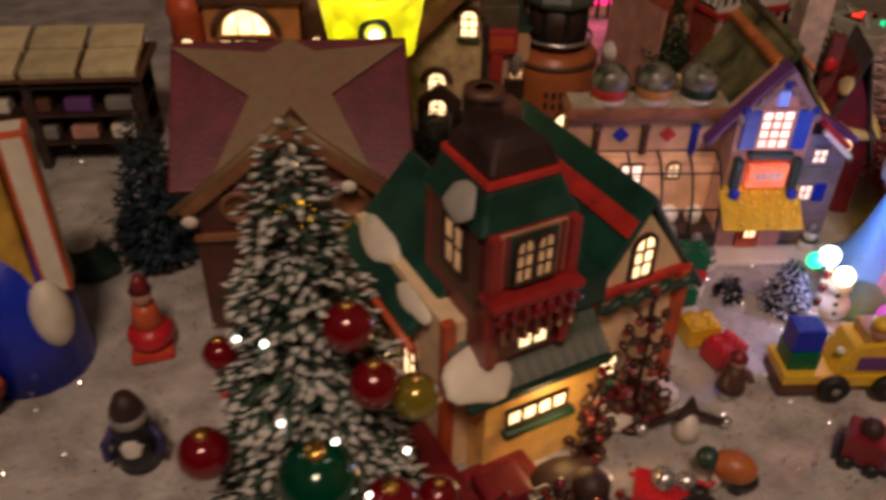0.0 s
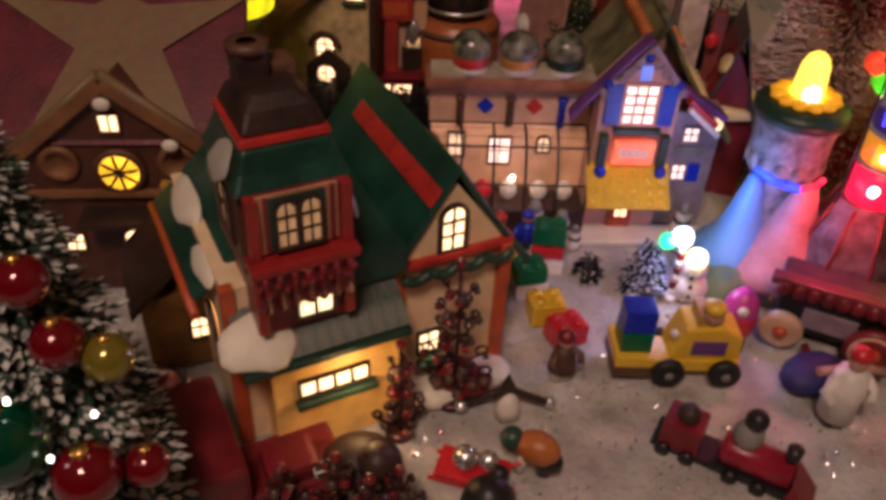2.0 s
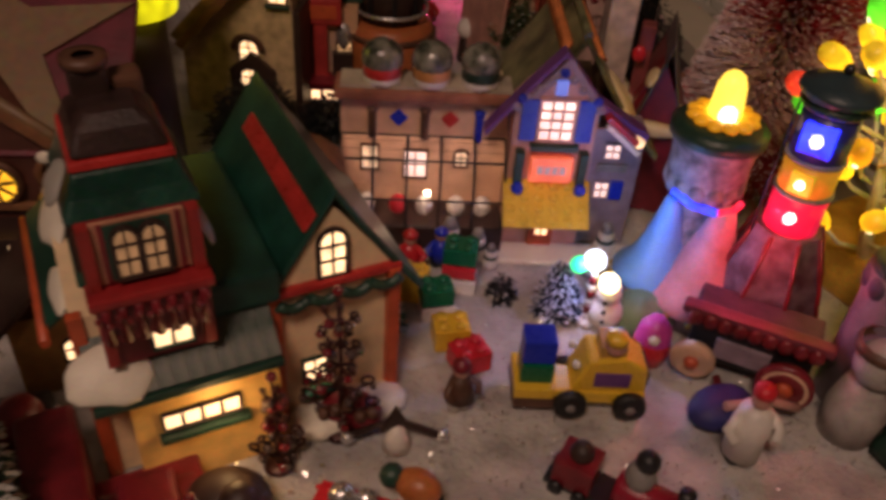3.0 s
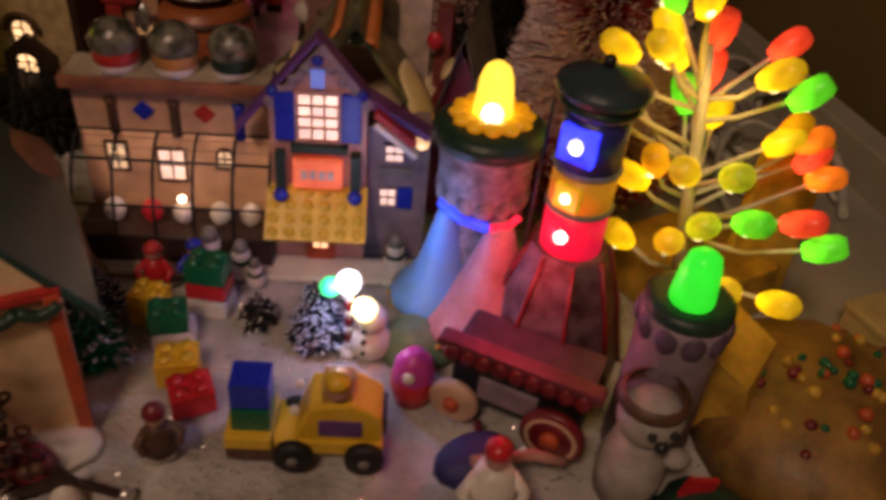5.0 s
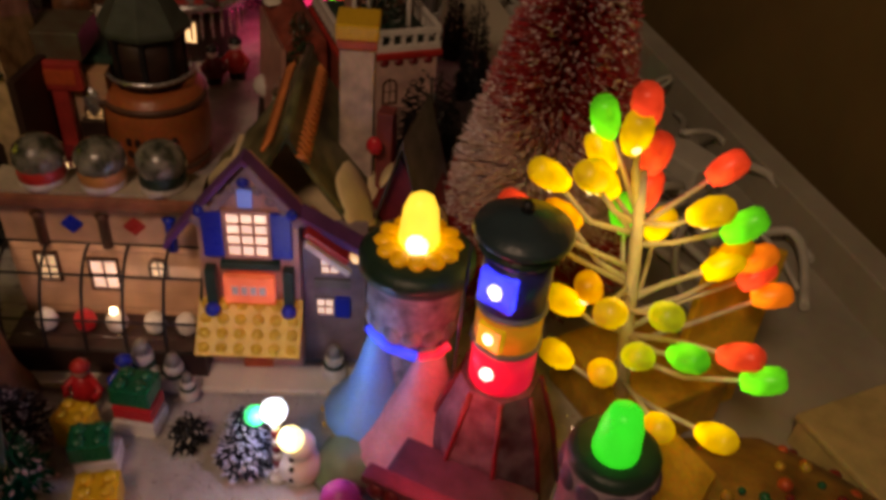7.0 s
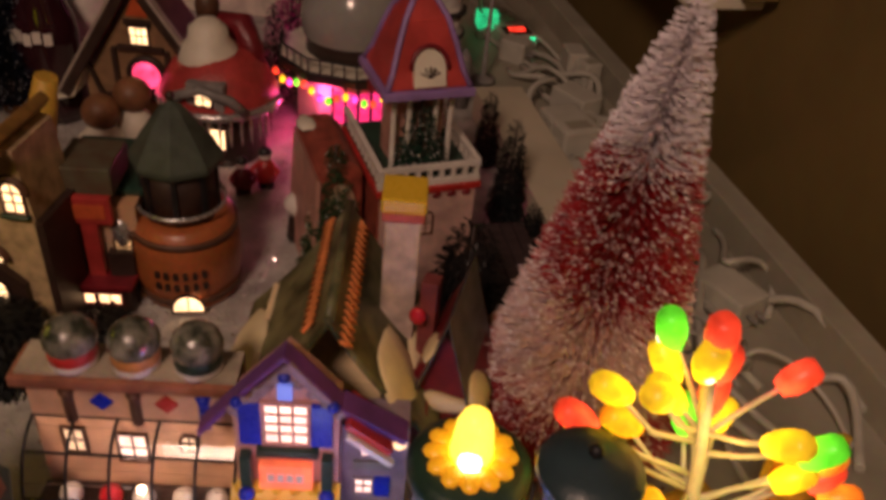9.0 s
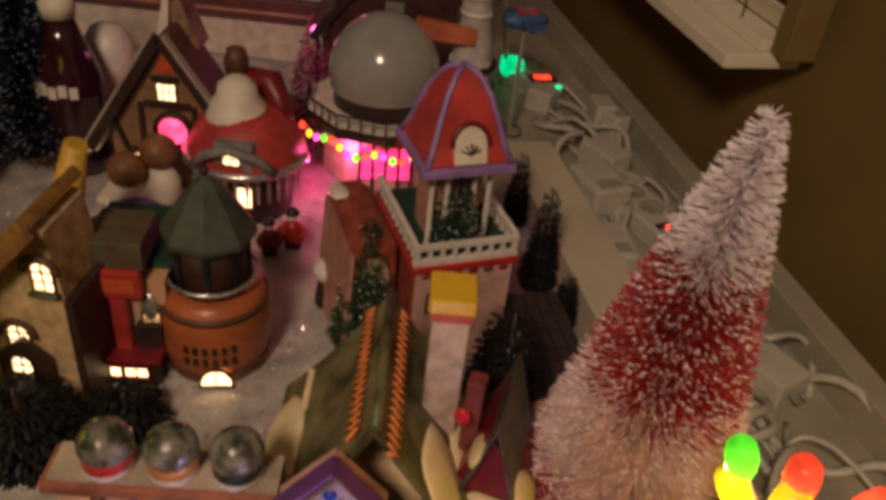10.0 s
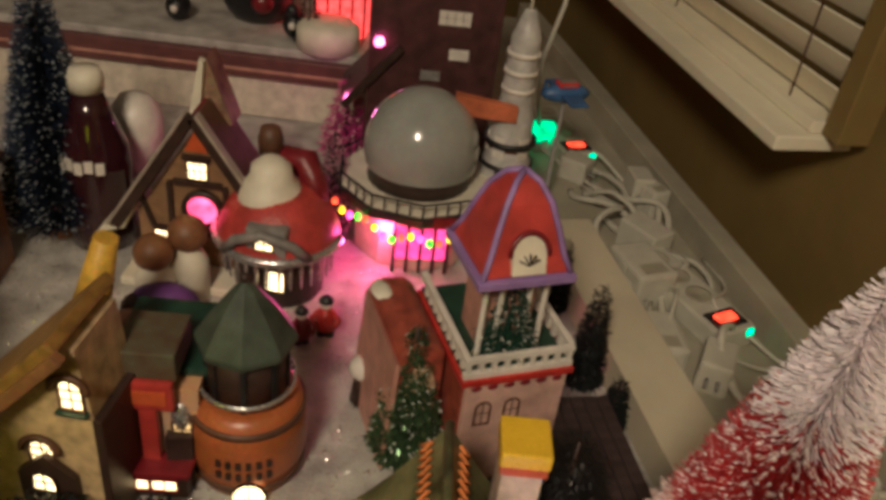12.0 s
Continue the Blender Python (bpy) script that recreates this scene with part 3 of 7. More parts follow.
    pn = part("glasshouse_pane", bm, glass("clear_plastic", (0.9, 0.9, 0.9)), t)
    pn.visible_shadow = False
    md = pn.modifiers.new("thick", "SOLIDIFY")
    md.thickness = 0.0006
    part("glasshouse_base", box(B(), (-0.157, -0.017, 0), (-0.001, 0.028, 0.03)), DKBROWN, t)
    for x, c in ((-0.1, REDP), (-0.075, WHITE), (-0.045, SNOWPAINT), (-0.13, WHITE), (-0.02, WHITE)):
        part("display_toy", ball(B(), 0.009, (x, 0.008, 0.04), (1, 1, 1.2), 10), c, t)
    part("step", box(B(), (-0.16, -0.03, 0), (0.126, 0.0, 0.006), bev=0.002), SNOWPAINT, t)
    return t


toy_shop()


def brush_tree(x, y, h, r, seed, name, label, bands, lean=(0, 0), n=9000, tips=SNOWPAINT, length=0.024, tipshare=0.5, fat=1.0):
    """A bottle brush tree: bristles round a twisted wire; bands give colour by height."""
    rnd = random.Random(seed)
    t = thing(name, x, y, 0, 0, label, "tree")
    part("base", lathe(B(), [(0, 0), (r * 0.33, 0), (r * 0.33, 0.012), (r * 0.28, 0.015), (0, 0.015)], 16), WOOD, t)
    part("wire", tube(B(), [(lean[0] * f, lean[1] * f, h * f) for f in (0.01, 0.3, 0.6, 0.97)], 0.002), GREY, t)
    sets = {k: ([], []) for k in range(len(bands) + 1)}
    for i in range(n):
        f = 1 - math.sqrt(rnd.random())
        z = h * (0.06 + 0.94 * f)
        rad = r * (1 - f) ** 0.85 * rnd.uniform(0.82, 1.06) + 0.008
        a = rnd.uniform(0, 6.2832)
        d = Vector((math.cos(a), math.sin(a), rnd.uniform(0.05, 0.4)))
        o = Vector((lean[0] * z / h, lean[1] * z / h, z))
        tip = o + d * rad
        root = o + d * max(0.0, rad - length * 1.6)
        side = d.cross(Vector((0, 0, 1))).normalized() * 0.0007
        fz = z / h + rnd.uniform(-0.05, 0.05)
        k = next((q for q, (top, _) in enumerate(bands) if fz < top), len(bands) - 1)
        vs, fs = sets[k]
        b = len(vs)
        up = Vector((0, 0, 0.0007))
        vs += [root - side, root + side, tip + side * 0.6, tip - side * 0.6, root + up, tip + up]
        fs += [(b, b + 1, b + 2, b + 3), (b, b + 4, b + 5, b + 3), (b + 1, b + 4, b + 5, b + 2)]
        if rnd.random() < tipshare:
            vs, fs = sets[len(bands)]
            b = len(vs)
            q = d.normalized()
            w = side * rnd.uniform(1.2, 2.6) * fat
            u = q.cross(side).normalized() * w.length
            c = tip - q * rnd.uniform(0.003, 0.010)
            e = tip + q * 0.0012
            vs += [c - w, c + u, c + w, c - u, e]
            fs += [(b, b + 1, b + 4), (b + 1, b + 2, b + 4), (b + 2, b + 3, b + 4), (b + 3, b, b + 4), (b, b + 3, b + 2, b + 1)]
    for k, (vs, fs) in sets.items():
        if not fs:
            continue
        me = bpy.data.meshes.new("bristles")
        me.from_pydata([tuple(v) for v in vs], [], fs)
        me.materials.append(tips if k == len(bands) else bands[k][1])
        ob = new("frosting" if k == len(bands) else "bristles", me)
        ob.parent = t
        ob["kind"] = "stuff"
    return t


BR_RED = mat("red_bristle", (0.32, 0.016, 0.022), 0.6, var=0.25)
BR_PINK = mat("pale_pink_bristle", (0.62, 0.44, 0.42), 0.6, var=0.2)
BR_WHITE = mat("white_bristle", (0.72, 0.66, 0.70), 0.6, var=0.15)
BR_NAVY = mat("dark_blue_bristle", (0.012, 0.02, 0.045), 0.6, var=0.3)
brush_tree(0.545, 0.84, 0.425, 0.085, 3, "bottle_brush_tree", "tall red and white bottle brush tree with frosted tips",
           [(0.2, BR_RED), (0.44, BR_PINK), (0.72, BR_RED), (1.2, BR_WHITE)], (0.018, -0.01), 22000, mat("frosted_tip", (0.82, 0.76, 0.78), 0.4, var=0.08), tipshare=0.42, fat=0.72)

# ---- lamp towers ----
LED_Y = glow("yellow_led", (1.0, 0.56, 0.004), 1.0, (1.0, 0.75, 0.05), (-0.013, 0.018))
LED_Y2 = glow("amber_led", (1.0, 0.34, 0.004), 0.65, (1.0, 0.6, 0.03), (-0.013, 0.018))
LED_G = glow("green_led", (0.12, 1.0, 0.02), 0.9, (0.1, 0.8, 0.05), (-0.013, 0.018))
LED_R = glow("red_led", (1.0, 0.06, 0.02), 1.0, (0.9, 0.08, 0.04), (-0.013, 0.018))
LED_O = glow("orange_led", (1.0, 0.20, 0.01), 0.9, (0.9, 0.25, 0.03), (-0.013, 0.018))
SPARK = glow("led_chip", (1.0, 0.90, 0.45), 2.2, (1, 1, 0.8))
LED_L = glow("lime_led", (0.62, 0.70, 0.01), 0.8, (0.6, 0.7, 0.05), (-0.013, 0.018))
HOT = glow("led_core", (1.0, 0.92, 0.75), 4.0, (1, 1, 1))


def yellow_tower():
    t = thing("flower_tower", 0.448, 0.66, 0, 0, "grey turret with a glowing yellow flower lamp on top", "tower")
    STONE = mat("rough_grey_stone", (0.15, 0.135, 0.15), 0.6, col2=(0.27, 0.24, 0.25), var=0.4, scale=90, bump=0.6)
    part("turret", lathe(B(), [(0, 0), (0.024, 0), (0.021, 0.09), (0.023, 0.118), (0.033, 0.124), (0.034, 0.152), (0.038, 0.162), (0.038, 0.170), (0, 0.170)], 28), STONE, t)
    for k in range(14):
        part("scallop", ball(B(), 0.0085, (0, 0.030, 0.122), (1, 0.6, 1.3), 10), STONE, t, m=pose(0, 0, 0, 0, 0, 360 / 14 * k))
    part("purple_band", lathe(B(), [(0.024, 0.104), (0.028, 0.105), (0.028, 0.111), (0.024, 0.112)], 24), mat("violet_band", (0.09, 0.04, 0.2), 0.4), t)
    part("rim", lathe(B(), [(0.033, 0.162), (0.040, 0.164), (0.040, 0.172), (0.033, 0.177), (0, 0.177)], 28), DKGREEN, t)
    for k in range(12):
        part("petal", ball(B(), 0.0095, (0, 0.021, 0.181), (0.75, 1.0, 0.45), 10), LED_Y2, t, m=pose(0, 0, 0, 0, 0, 30 * k))
    part("bulb", lathe(B(), [(0, 0.174), (0.0125, 0.174), (0.0138, 0.185), (0.0115, 0.208), (0.0085, 0.216), (0.004, 0.2195), (0, 0.220)], 20), glow("flower_bulb", (1.0, 0.62, 0.05), 2.0, (1, 0.8, 0.2), even=True), t)
    part("bulb_core", ball(B(), 0.0075, (-0.001, -0.0115, 0.187), (1, 0.8, 1.2), 12), HOT, t, "white-hot lamp core")
    # flared roofs of the two little booths at the foot of the turret
    # blue and red LED light on pale roofs is put into the glaze colours
    for cx, cy, r, hh, m_, word in ((-0.024, -0.010, 0.031, 0.096, mat("blue_lit_glaze", (0.20, 0.44, 0.74), 0.35, col2=(0.12, 0.30, 0.62), var=0.2, scale=50, bump=0.4), "flared booth roof with blue light put into its pale glaze"), (0.014, -0.030, 0.042, 0.100, mat("red_lit_glaze", (0.66, 0.24, 0.25), 0.4, col2=(0.5, 0.22, 0.26), var=0.3, scale=45, bump=0.4), "flared booth roof with red light put into its coral glaze")):
        prof = [(0, 0.022), (r * 1.25, 0.022), (r * 1.27, 0.026), (r * 0.98, 0.036), (r * 0.72, 0.050), (r * 0.52, 0.068), (r * 0.38, 0.086), (r * 0.22, hh + 0.010), (0, hh + 0.016)]
        booth = part("booth_roof", lathe(B(), prof, 14, at(cx, cy, 0)), m_, t, word)
        part("booth_wall", lathe(B(), [(0, 0), (r * 0.95, 0), (r * 0.92, 0.022), (0, 0.022)], 14, at(cx, cy, 0)), GREYWALL, t)
        for k in range(16):
            part("eave_bead", ball(B(), 0.0028, (cx + r * 1.26 * math.cos(0.3927 * k), cy + r * 1.26 * math.sin(0.3927 * k), 0.021), seg=6), GOLD, booth)
    part("blue_strip", tube(B(), [(-0.030, -0.018, 0.118), (-0.016, -0.031, 0.113), (0.004, -0.036, 0.110)], 0.0035, 8), glow("blue_strip_led", (0.03, 0.06, 1.0), 2.2), t, "glowing blue light strip")
    part("red_strip", tube(B(), [(0.006, -0.036, 0.110), (0.018, -0.034, 0.112), (0.026, -0.028, 0.116)], 0.003, 8), glow("red_strip_led", (1.0, 0.03, 0.08), 1.2), t, "glowing red light strip")
    return t


yellow_tower()


def light_tower():
    t = thing("lighthouse", 0.509, 0.612, 0.010, 0, "striped lighthouse with blue, amber and red glowing storeys", "lighthouse")
    part("base", lathe(B(), [(0, -0.010), (0.056, -0.010), (0.042, 0.055), (0.027, 0.103), (0, 0.103)], 8, flat=True), mat("maroon_shingle", (0.10, 0.022, 0.035), 0.45, col2=(0.14, 0.09, 0.11), var=0.4, scale=70, bump=0.5), t)
    for k in range(8):
        part("hip_trim", tube(B(), [(0.057, 0, -0.008), (0.043, 0, 0.055), (0.028, 0, 0.102)], 0.002, 6), DKRED, t, m=pose(0, 0, 0, 0, 0, 45 * k))
    for z0, z1, m_ in ((0.103, 0.136, glow("red_storey", (1.0, 0.01, 0.06), 0.75, (0.8, 0.03, 0.06), even=True)), (0.140, 0.166, mat("amber_storey", (0.7, 0.33, 0.03), 0.4, emit=(1, 0.4, 0.02), power=0.25)), (0.170, 0.208, mat("navy_storey", (0.03, 0.035, 0.22), 0.35))):
        part("storey", lathe(B(), [(0, z0), (0.0215, z0), (0.0215, z1), (0, z1)], 24), m_, t)
        part("band", lathe(B(), [(0.0, z1), (0.0225, z1), (0.0235, z1 + 0.002), (0.0225, z1 + 0.004), (0, z1 + 0.004)], 24), GREY, t)
    for z, m_, s in ((0.190, glow("blue_pane", (0.02, 0.03, 1.0), 4.0), 0.012), (0.152, LED_Y, 0.009)):
        fr = part("window", box(B(), (-s, -0.0240, -s), (s, -0.018, s), pose(0, 0, z, 0, 0, -35), 0.001), m_, t)
        part("lit_core", ball(B(), s * 0.40, (0, 0, 0), (1, 0.5, 1.1), 10), HOT, fr, m=pose(0, 0, z, 0, 0, -35) @ at(0, -0.0245, 0))
    part("lit_core", ball(B(), 0.0052, (-0.011, -0.0185, 0.120), (1, 0.6, 1), 10), HOT, t)
    part("gallery", lathe(B(), [(0, 0.210), (0.024, 0.210), (0.027, 0.213), (0.024, 0.216), (0, 0.216)], 24), DKGREEN, t)
    part("roof", lathe(B(), [(0.020, 0.212), (0.0305, 0.222), (0.0295, 0.226), (0.018, 0.230), (0.006, 0.235), (0.0, 0.236)], 24), mat("dark_teal_roof", (0.03, 0.055, 0.065), 0.35), t)
    for k in range(10):
        part("gallery_post", tube(B(), [(0.0225, 0, 0.208), (0.0255, 0, 0.217)], 0.0009, 5), BLACK, t, m=pose(0, 0, 0, 0, 0, 36 * k))
    part("flag_pole", tube(B(), [(-0.032, -0.006, 0.10), (-0.030, -0.006, 0.215)], 0.0011, 5), BLACK, t)
    part("finial", ball(B(), 0.0045, (0, 0, 0.239), seg=10), BLACK, t)
    return t


light_tower()


def green_lamp():
    t = thing("green_lamp_tower", 0.572, 0.536, 0.006, 0, "grey turret topped with a big glowing green bulb", "lamp")
    VIOLETGREY = mat("dusk_violet_trim", (0.09, 0.06, 0.10), 0.5, var=0.3)
    part("turret", lathe(B(), [(0, -0.006), (0.029, -0.006), (0.027, 0.09), (0.028, 0.105), (0.0285, 0.122), (0, 0.122)], 24), GREYWALL, t)
    for k in range(10):
        part("scallop", ball(B(), 0.008, (0, 0.0265, 0.112), (1, 0.6, 1.3), 10), VIOLETGREY, t, m=pose(0, 0, 0, 0, 0, 36 * k))
    part("rim", lathe(B(), [(0.022, 0.12), (0.028, 0.121), (0.028, 0.128), (0.022, 0.131), (0.0, 0.124)], 24), DKGREEN, t)
    part("bulb", lathe(B(), [(0, 0.124), (0.0132, 0.125), (0.0142, 0.131), (0.0125, 0.150), (0.0098, 0.161), (0.006, 0.1645), (0, 0.165)], 24), glow("green_bulb", (0.0, 1.0, 0.03), 1.0, (0.02, 0.7, 0.08), even=True), t)
    return t


green_lamp()


def bulb_tree():
    t = thing("light_twig_tree", 0.63, 0.70, 0, 0, "white twig tree hung with glowing yellow, red and green bulbs", "lamp")
    part("base", box(B(), (-0.045, -0.05, 0), (0.055, 0.05, 0.05), pose(0, 0, 0, 0, 0, 30), 0.004), GOLD, t, "yellow-lit box base")
    # board's bright yellow carries the light of the bulbs in its base colour
    part("board", box(B(), (-0.035, -0.004, 0), (0.045, 0.004, 0.145), pose(0.055, 0.0, 0.0, -12, 14, 24), 0.002), mat("bulb_lit_card", (0.72, 0.46, 0.05), 0.5, var=0.25), t, "leaning board with yellow bulb light put into its colour")
    trunk = [(-0.018, -0.040, 0.045), (-0.026, -0.030, 0.11), (-0.031, -0.021, 0.169), (-0.038, -0.010, 0.232)]
    part("trunk", tube(B(), trunk, 0.0065, 8, 0.0035), mat("white_twig", (0.70, 0.66, 0.58), 0.5), t)
    tw = bpy.data.materials["white_twig"]
    rnd = random.Random(5)
    spots = {
        LED_Y: [(-0.056, -0.037, 0.272), (-0.064, 0.000, 0.235), (-0.074, -0.030, 0.235), (-0.064, -0.018, 0.226), (-0.002, 0.035, 0.156), (-0.007, -0.059, 0.235), (0.027, -0.027, 0.170), (-0.098, -0.019, 0.227), (-0.061, -0.100, 0.184), (-0.077, -0.045, 0.143), (-0.073, -0.041, 0.087), (-0.053, -0.085, 0.118), (-0.017, -0.115, 0.102), (0.025, -0.110, 0.090)],
        LED_Y2: [(-0.064, -0.047, 0.157), (-0.083, -0.010, 0.190), (0.034, -0.022, 0.176)],
        LED_L: [(-0.030, -0.076, 0.126), (-0.026, -0.092, 0.178)],
        LED_G: [(-0.066, 0.005, 0.258), (0.022, -0.048, 0.218), (-0.003, -0.089, 0.141), (0.052, -0.089, 0.124), (-0.038, 0.008, 0.182), (-0.108, -0.025, 0.186)],
        LED_R: [(-0.052, -0.032, 0.287), (-0.029, 0.002, 0.236), (-0.027, 0.005, 0.205), (0.021, 0.005, 0.228), (0.032, -0.086, 0.142), (0.066, -0.001, 0.143), (-0.115, -0.020, 0.200)],
        LED_O: [(0.080, -0.005, 0.129), (0.062, 0.000, 0.158)],
    }
    for m_, ps in spots.items():
        for p in ps:
            p = Vector(p)
            f = min(0.95, max(0.05, (p.z - 0.065) / 0.19))
            k = min(2, int(f * 3))
            a, c = Vector(trunk[k]), Vector(trunk[k + 1])
            root = a.lerp(c, f * 3 - k) - Vector((0, 0, 0.02))
            root.z = max(root.z, 0.055)
            d = (p - root).normalized()
            bow = Vector((rnd.uniform(-.006, .006), rnd.uniform(-.006, .006), rnd.uniform(-.012, 0)))
            part("twig", tube(B(), [root, root.lerp(p, 0.5) + bow, p], 0.0024, 5, 0.0016), tw, t)
            d = (d + Vector((rnd.uniform(-.3, .3), rnd.uniform(-.3, .3), rnd.uniform(-.1, .3)))).normalized()
            mm = Matrix.Translation(p) @ d.to_track_quat("Z", "Y").to_matrix().to_4x4()
            b = part("bulb", lathe(B(), [(0, -0.012), (0.0055, -0.012), (0.009, -0.004), (0.0098, 0.004), (0.0088, 0.013), (0.006, 0.017), (0.0, 0.016)], 14), m_, t, m=mm)
            part("core", ball(B(), 0.0034, (0, -0.0072, -0.004), (1, 0.8, 1.2), 8), SPARK, b)
    return t


bulb_tree()



# ---- the decorated tree in front ----


def leaf(vs, fs, root, d, side, length, width, thick=0.0006):
    """One flat needle spray with a raised spine."""
    b = len(vs)
    n = d.cross(side).normalized() * thick
    mid = root + d * length * 0.45
    vs += [root, mid + side * width, root + d * length, mid - side * width, mid + n * 2]
    fs += [(b, b + 1, b + 4), (b + 1, b + 2, b + 4), (b + 2, b + 3, b + 4), (b + 3, b, b + 4), (b, b + 3, b + 2, b + 1)]


def stuff(name, vs, fs, m_, parent, label=""):
    me = bpy.data.meshes.new(name)
    me.from_pydata([tuple(v) for v in vs], [], fs)
    me.materials.append(m_)
    ob = new(name, me)
    ob.parent = parent
    ob["kind"] = "stuff"
    if label:
        ob["label"] = label
    return ob


def conifer(x, y, h, r, seed, name, label, green, white, n, size=0.016, share=0.55, power=0.75, lo=0.05, group=""):
    rnd = random.Random(seed)
    t = thing(name, x, y, 0, 0, label, "tree", group)
    part("trunk", tube(B(), [(0, 0, 0), (0, 0, h * 0.5), (0, 0, h * 0.95)], r * 0.12, 7, r * 0.03), DKBROWN, t)
    g, w = ([], []), ([], [])
    for i in range(n):
        f = 1 - math.sqrt(rnd.random() * 0.98)
        z = h * (lo + (0.97 - lo) * f)
        tier = 0.86 + 0.14 * math.cos(z / h * 44)
        rad = (r * (1 - f) ** power + 0.003) * tier
        a = rnd.uniform(0, 6.2832)
        out = Vector((math.cos(a), math.sin(a), 0))
        d = (out + Vector((0, 0, rnd.uniform(-0.6, 0.25))) + Vector((rnd.uniform(-.5, .5), rnd.uniform(-.5, .5), 0))).normalized()
        ln = size * rnd.uniform(0.7, 1.3) * (0.55 + 0.45 * (1 - f))
        root = Vector((0, 0, z)) + out * rad * rnd.uniform(0.35, 0.9)
        side = d.cross(Vector((0, 0, 1))).normalized()
        leaf(*g, root, d, side, ln, ln * 0.2)
        if rnd.random() < share:
            leaf(*w, root + d * ln * 0.45 + Vector((0, 0, 0.0012)), d, side, ln * 0.62, ln * 0.17)
    stuff("needles", *g, green, t)
    if white:
        stuff("frosting", *w, white, t, "white flocked snow on the sprays")
    return t


NEEDLE = mat("dark_green_needle", (0.02, 0.05, 0.03), 0.55, var=0.35)
FLOCK = mat("white_flock", (0.50, 0.50, 0.46), 0.7, var=0.12)
TX, TY = -0.065, 0.315
conifer(TX, TY, 0.35, 0.078, 11, "christmas_tree", "snow-flocked dark green artificial christmas tree", NEEDLE, FLOCK, 10500, 0.0135, 0.75, 0.7)
BAUB = {"red": mat("red_bauble_glass", (0.15, 0.003, 0.008), 0.10, metal=0.2, var=0.1, bump=0, clear=0.5), "green": mat("green_bauble_glass", (0.0, 0.05, 0.022), 0.10, metal=0.2, var=0.1, bump=0, clear=0.5),
        "gold": mat("gold_bauble_glass", (0.22, 0.18, 0.02), 0.15, metal=0.4, var=0.1, bump=0, clear=0.5)}


def bauble(c, x, y, z, r):
    t = thing("bauble", x, y, z, 0, "shiny %s glass bauble hanging on the christmas tree" % c, "bauble", "baubles on the tree")
    part("globe", ball(B(), r, (0, 0, 0), seg=24), BAUB[c], t)
    part("cap", lathe(B(), [(0, r * 0.95), (r * 0.26, r * 0.95), (r * 0.26, r * 1.15), (0, r * 1.18)], 12), GOLDM, t)


for c, x, y, z, r in (("red", -0.040, 0.292, 0.250, 0.0125), ("red", -0.028, 0.285, 0.220, 0.0125), ("gold", -0.008, 0.288, 0.209, 0.012), ("green", -0.055, 0.262, 0.176, 0.021), ("red", -0.113, 0.275, 0.180, 0.0135),
                      ("red", -0.020, 0.262, 0.155, 0.0165), ("red", 0.004, 0.275, 0.148, 0.0115), ("red", -0.108, 0.31, 0.215, 0.009), ("gold", -0.092, 0.268, 0.125, 0.014), ("red", -0.02, 0.25, 0.115, 0.014)):
    bauble(c, x, y, z, r)
# small glowing beads added for the white glints between the sprays
for x, y, z in ((-0.078, 0.285, 0.245), (-0.072, 0.272, 0.206), (-0.092, 0.29, 0.243), (-0.012, 0.27, 0.19), (-0.045, 0.262, 0.205), (-0.03, 0.255, 0.175)):
    whole(part("glint_bead", ball(B(), 0.0015, (0, 0, 0), (1, 1, 1.4), 10), HOT, m=at(x, y, z)), "tiny glowing bead added as a white glint on the tree", "light bulb", "fairy lights")


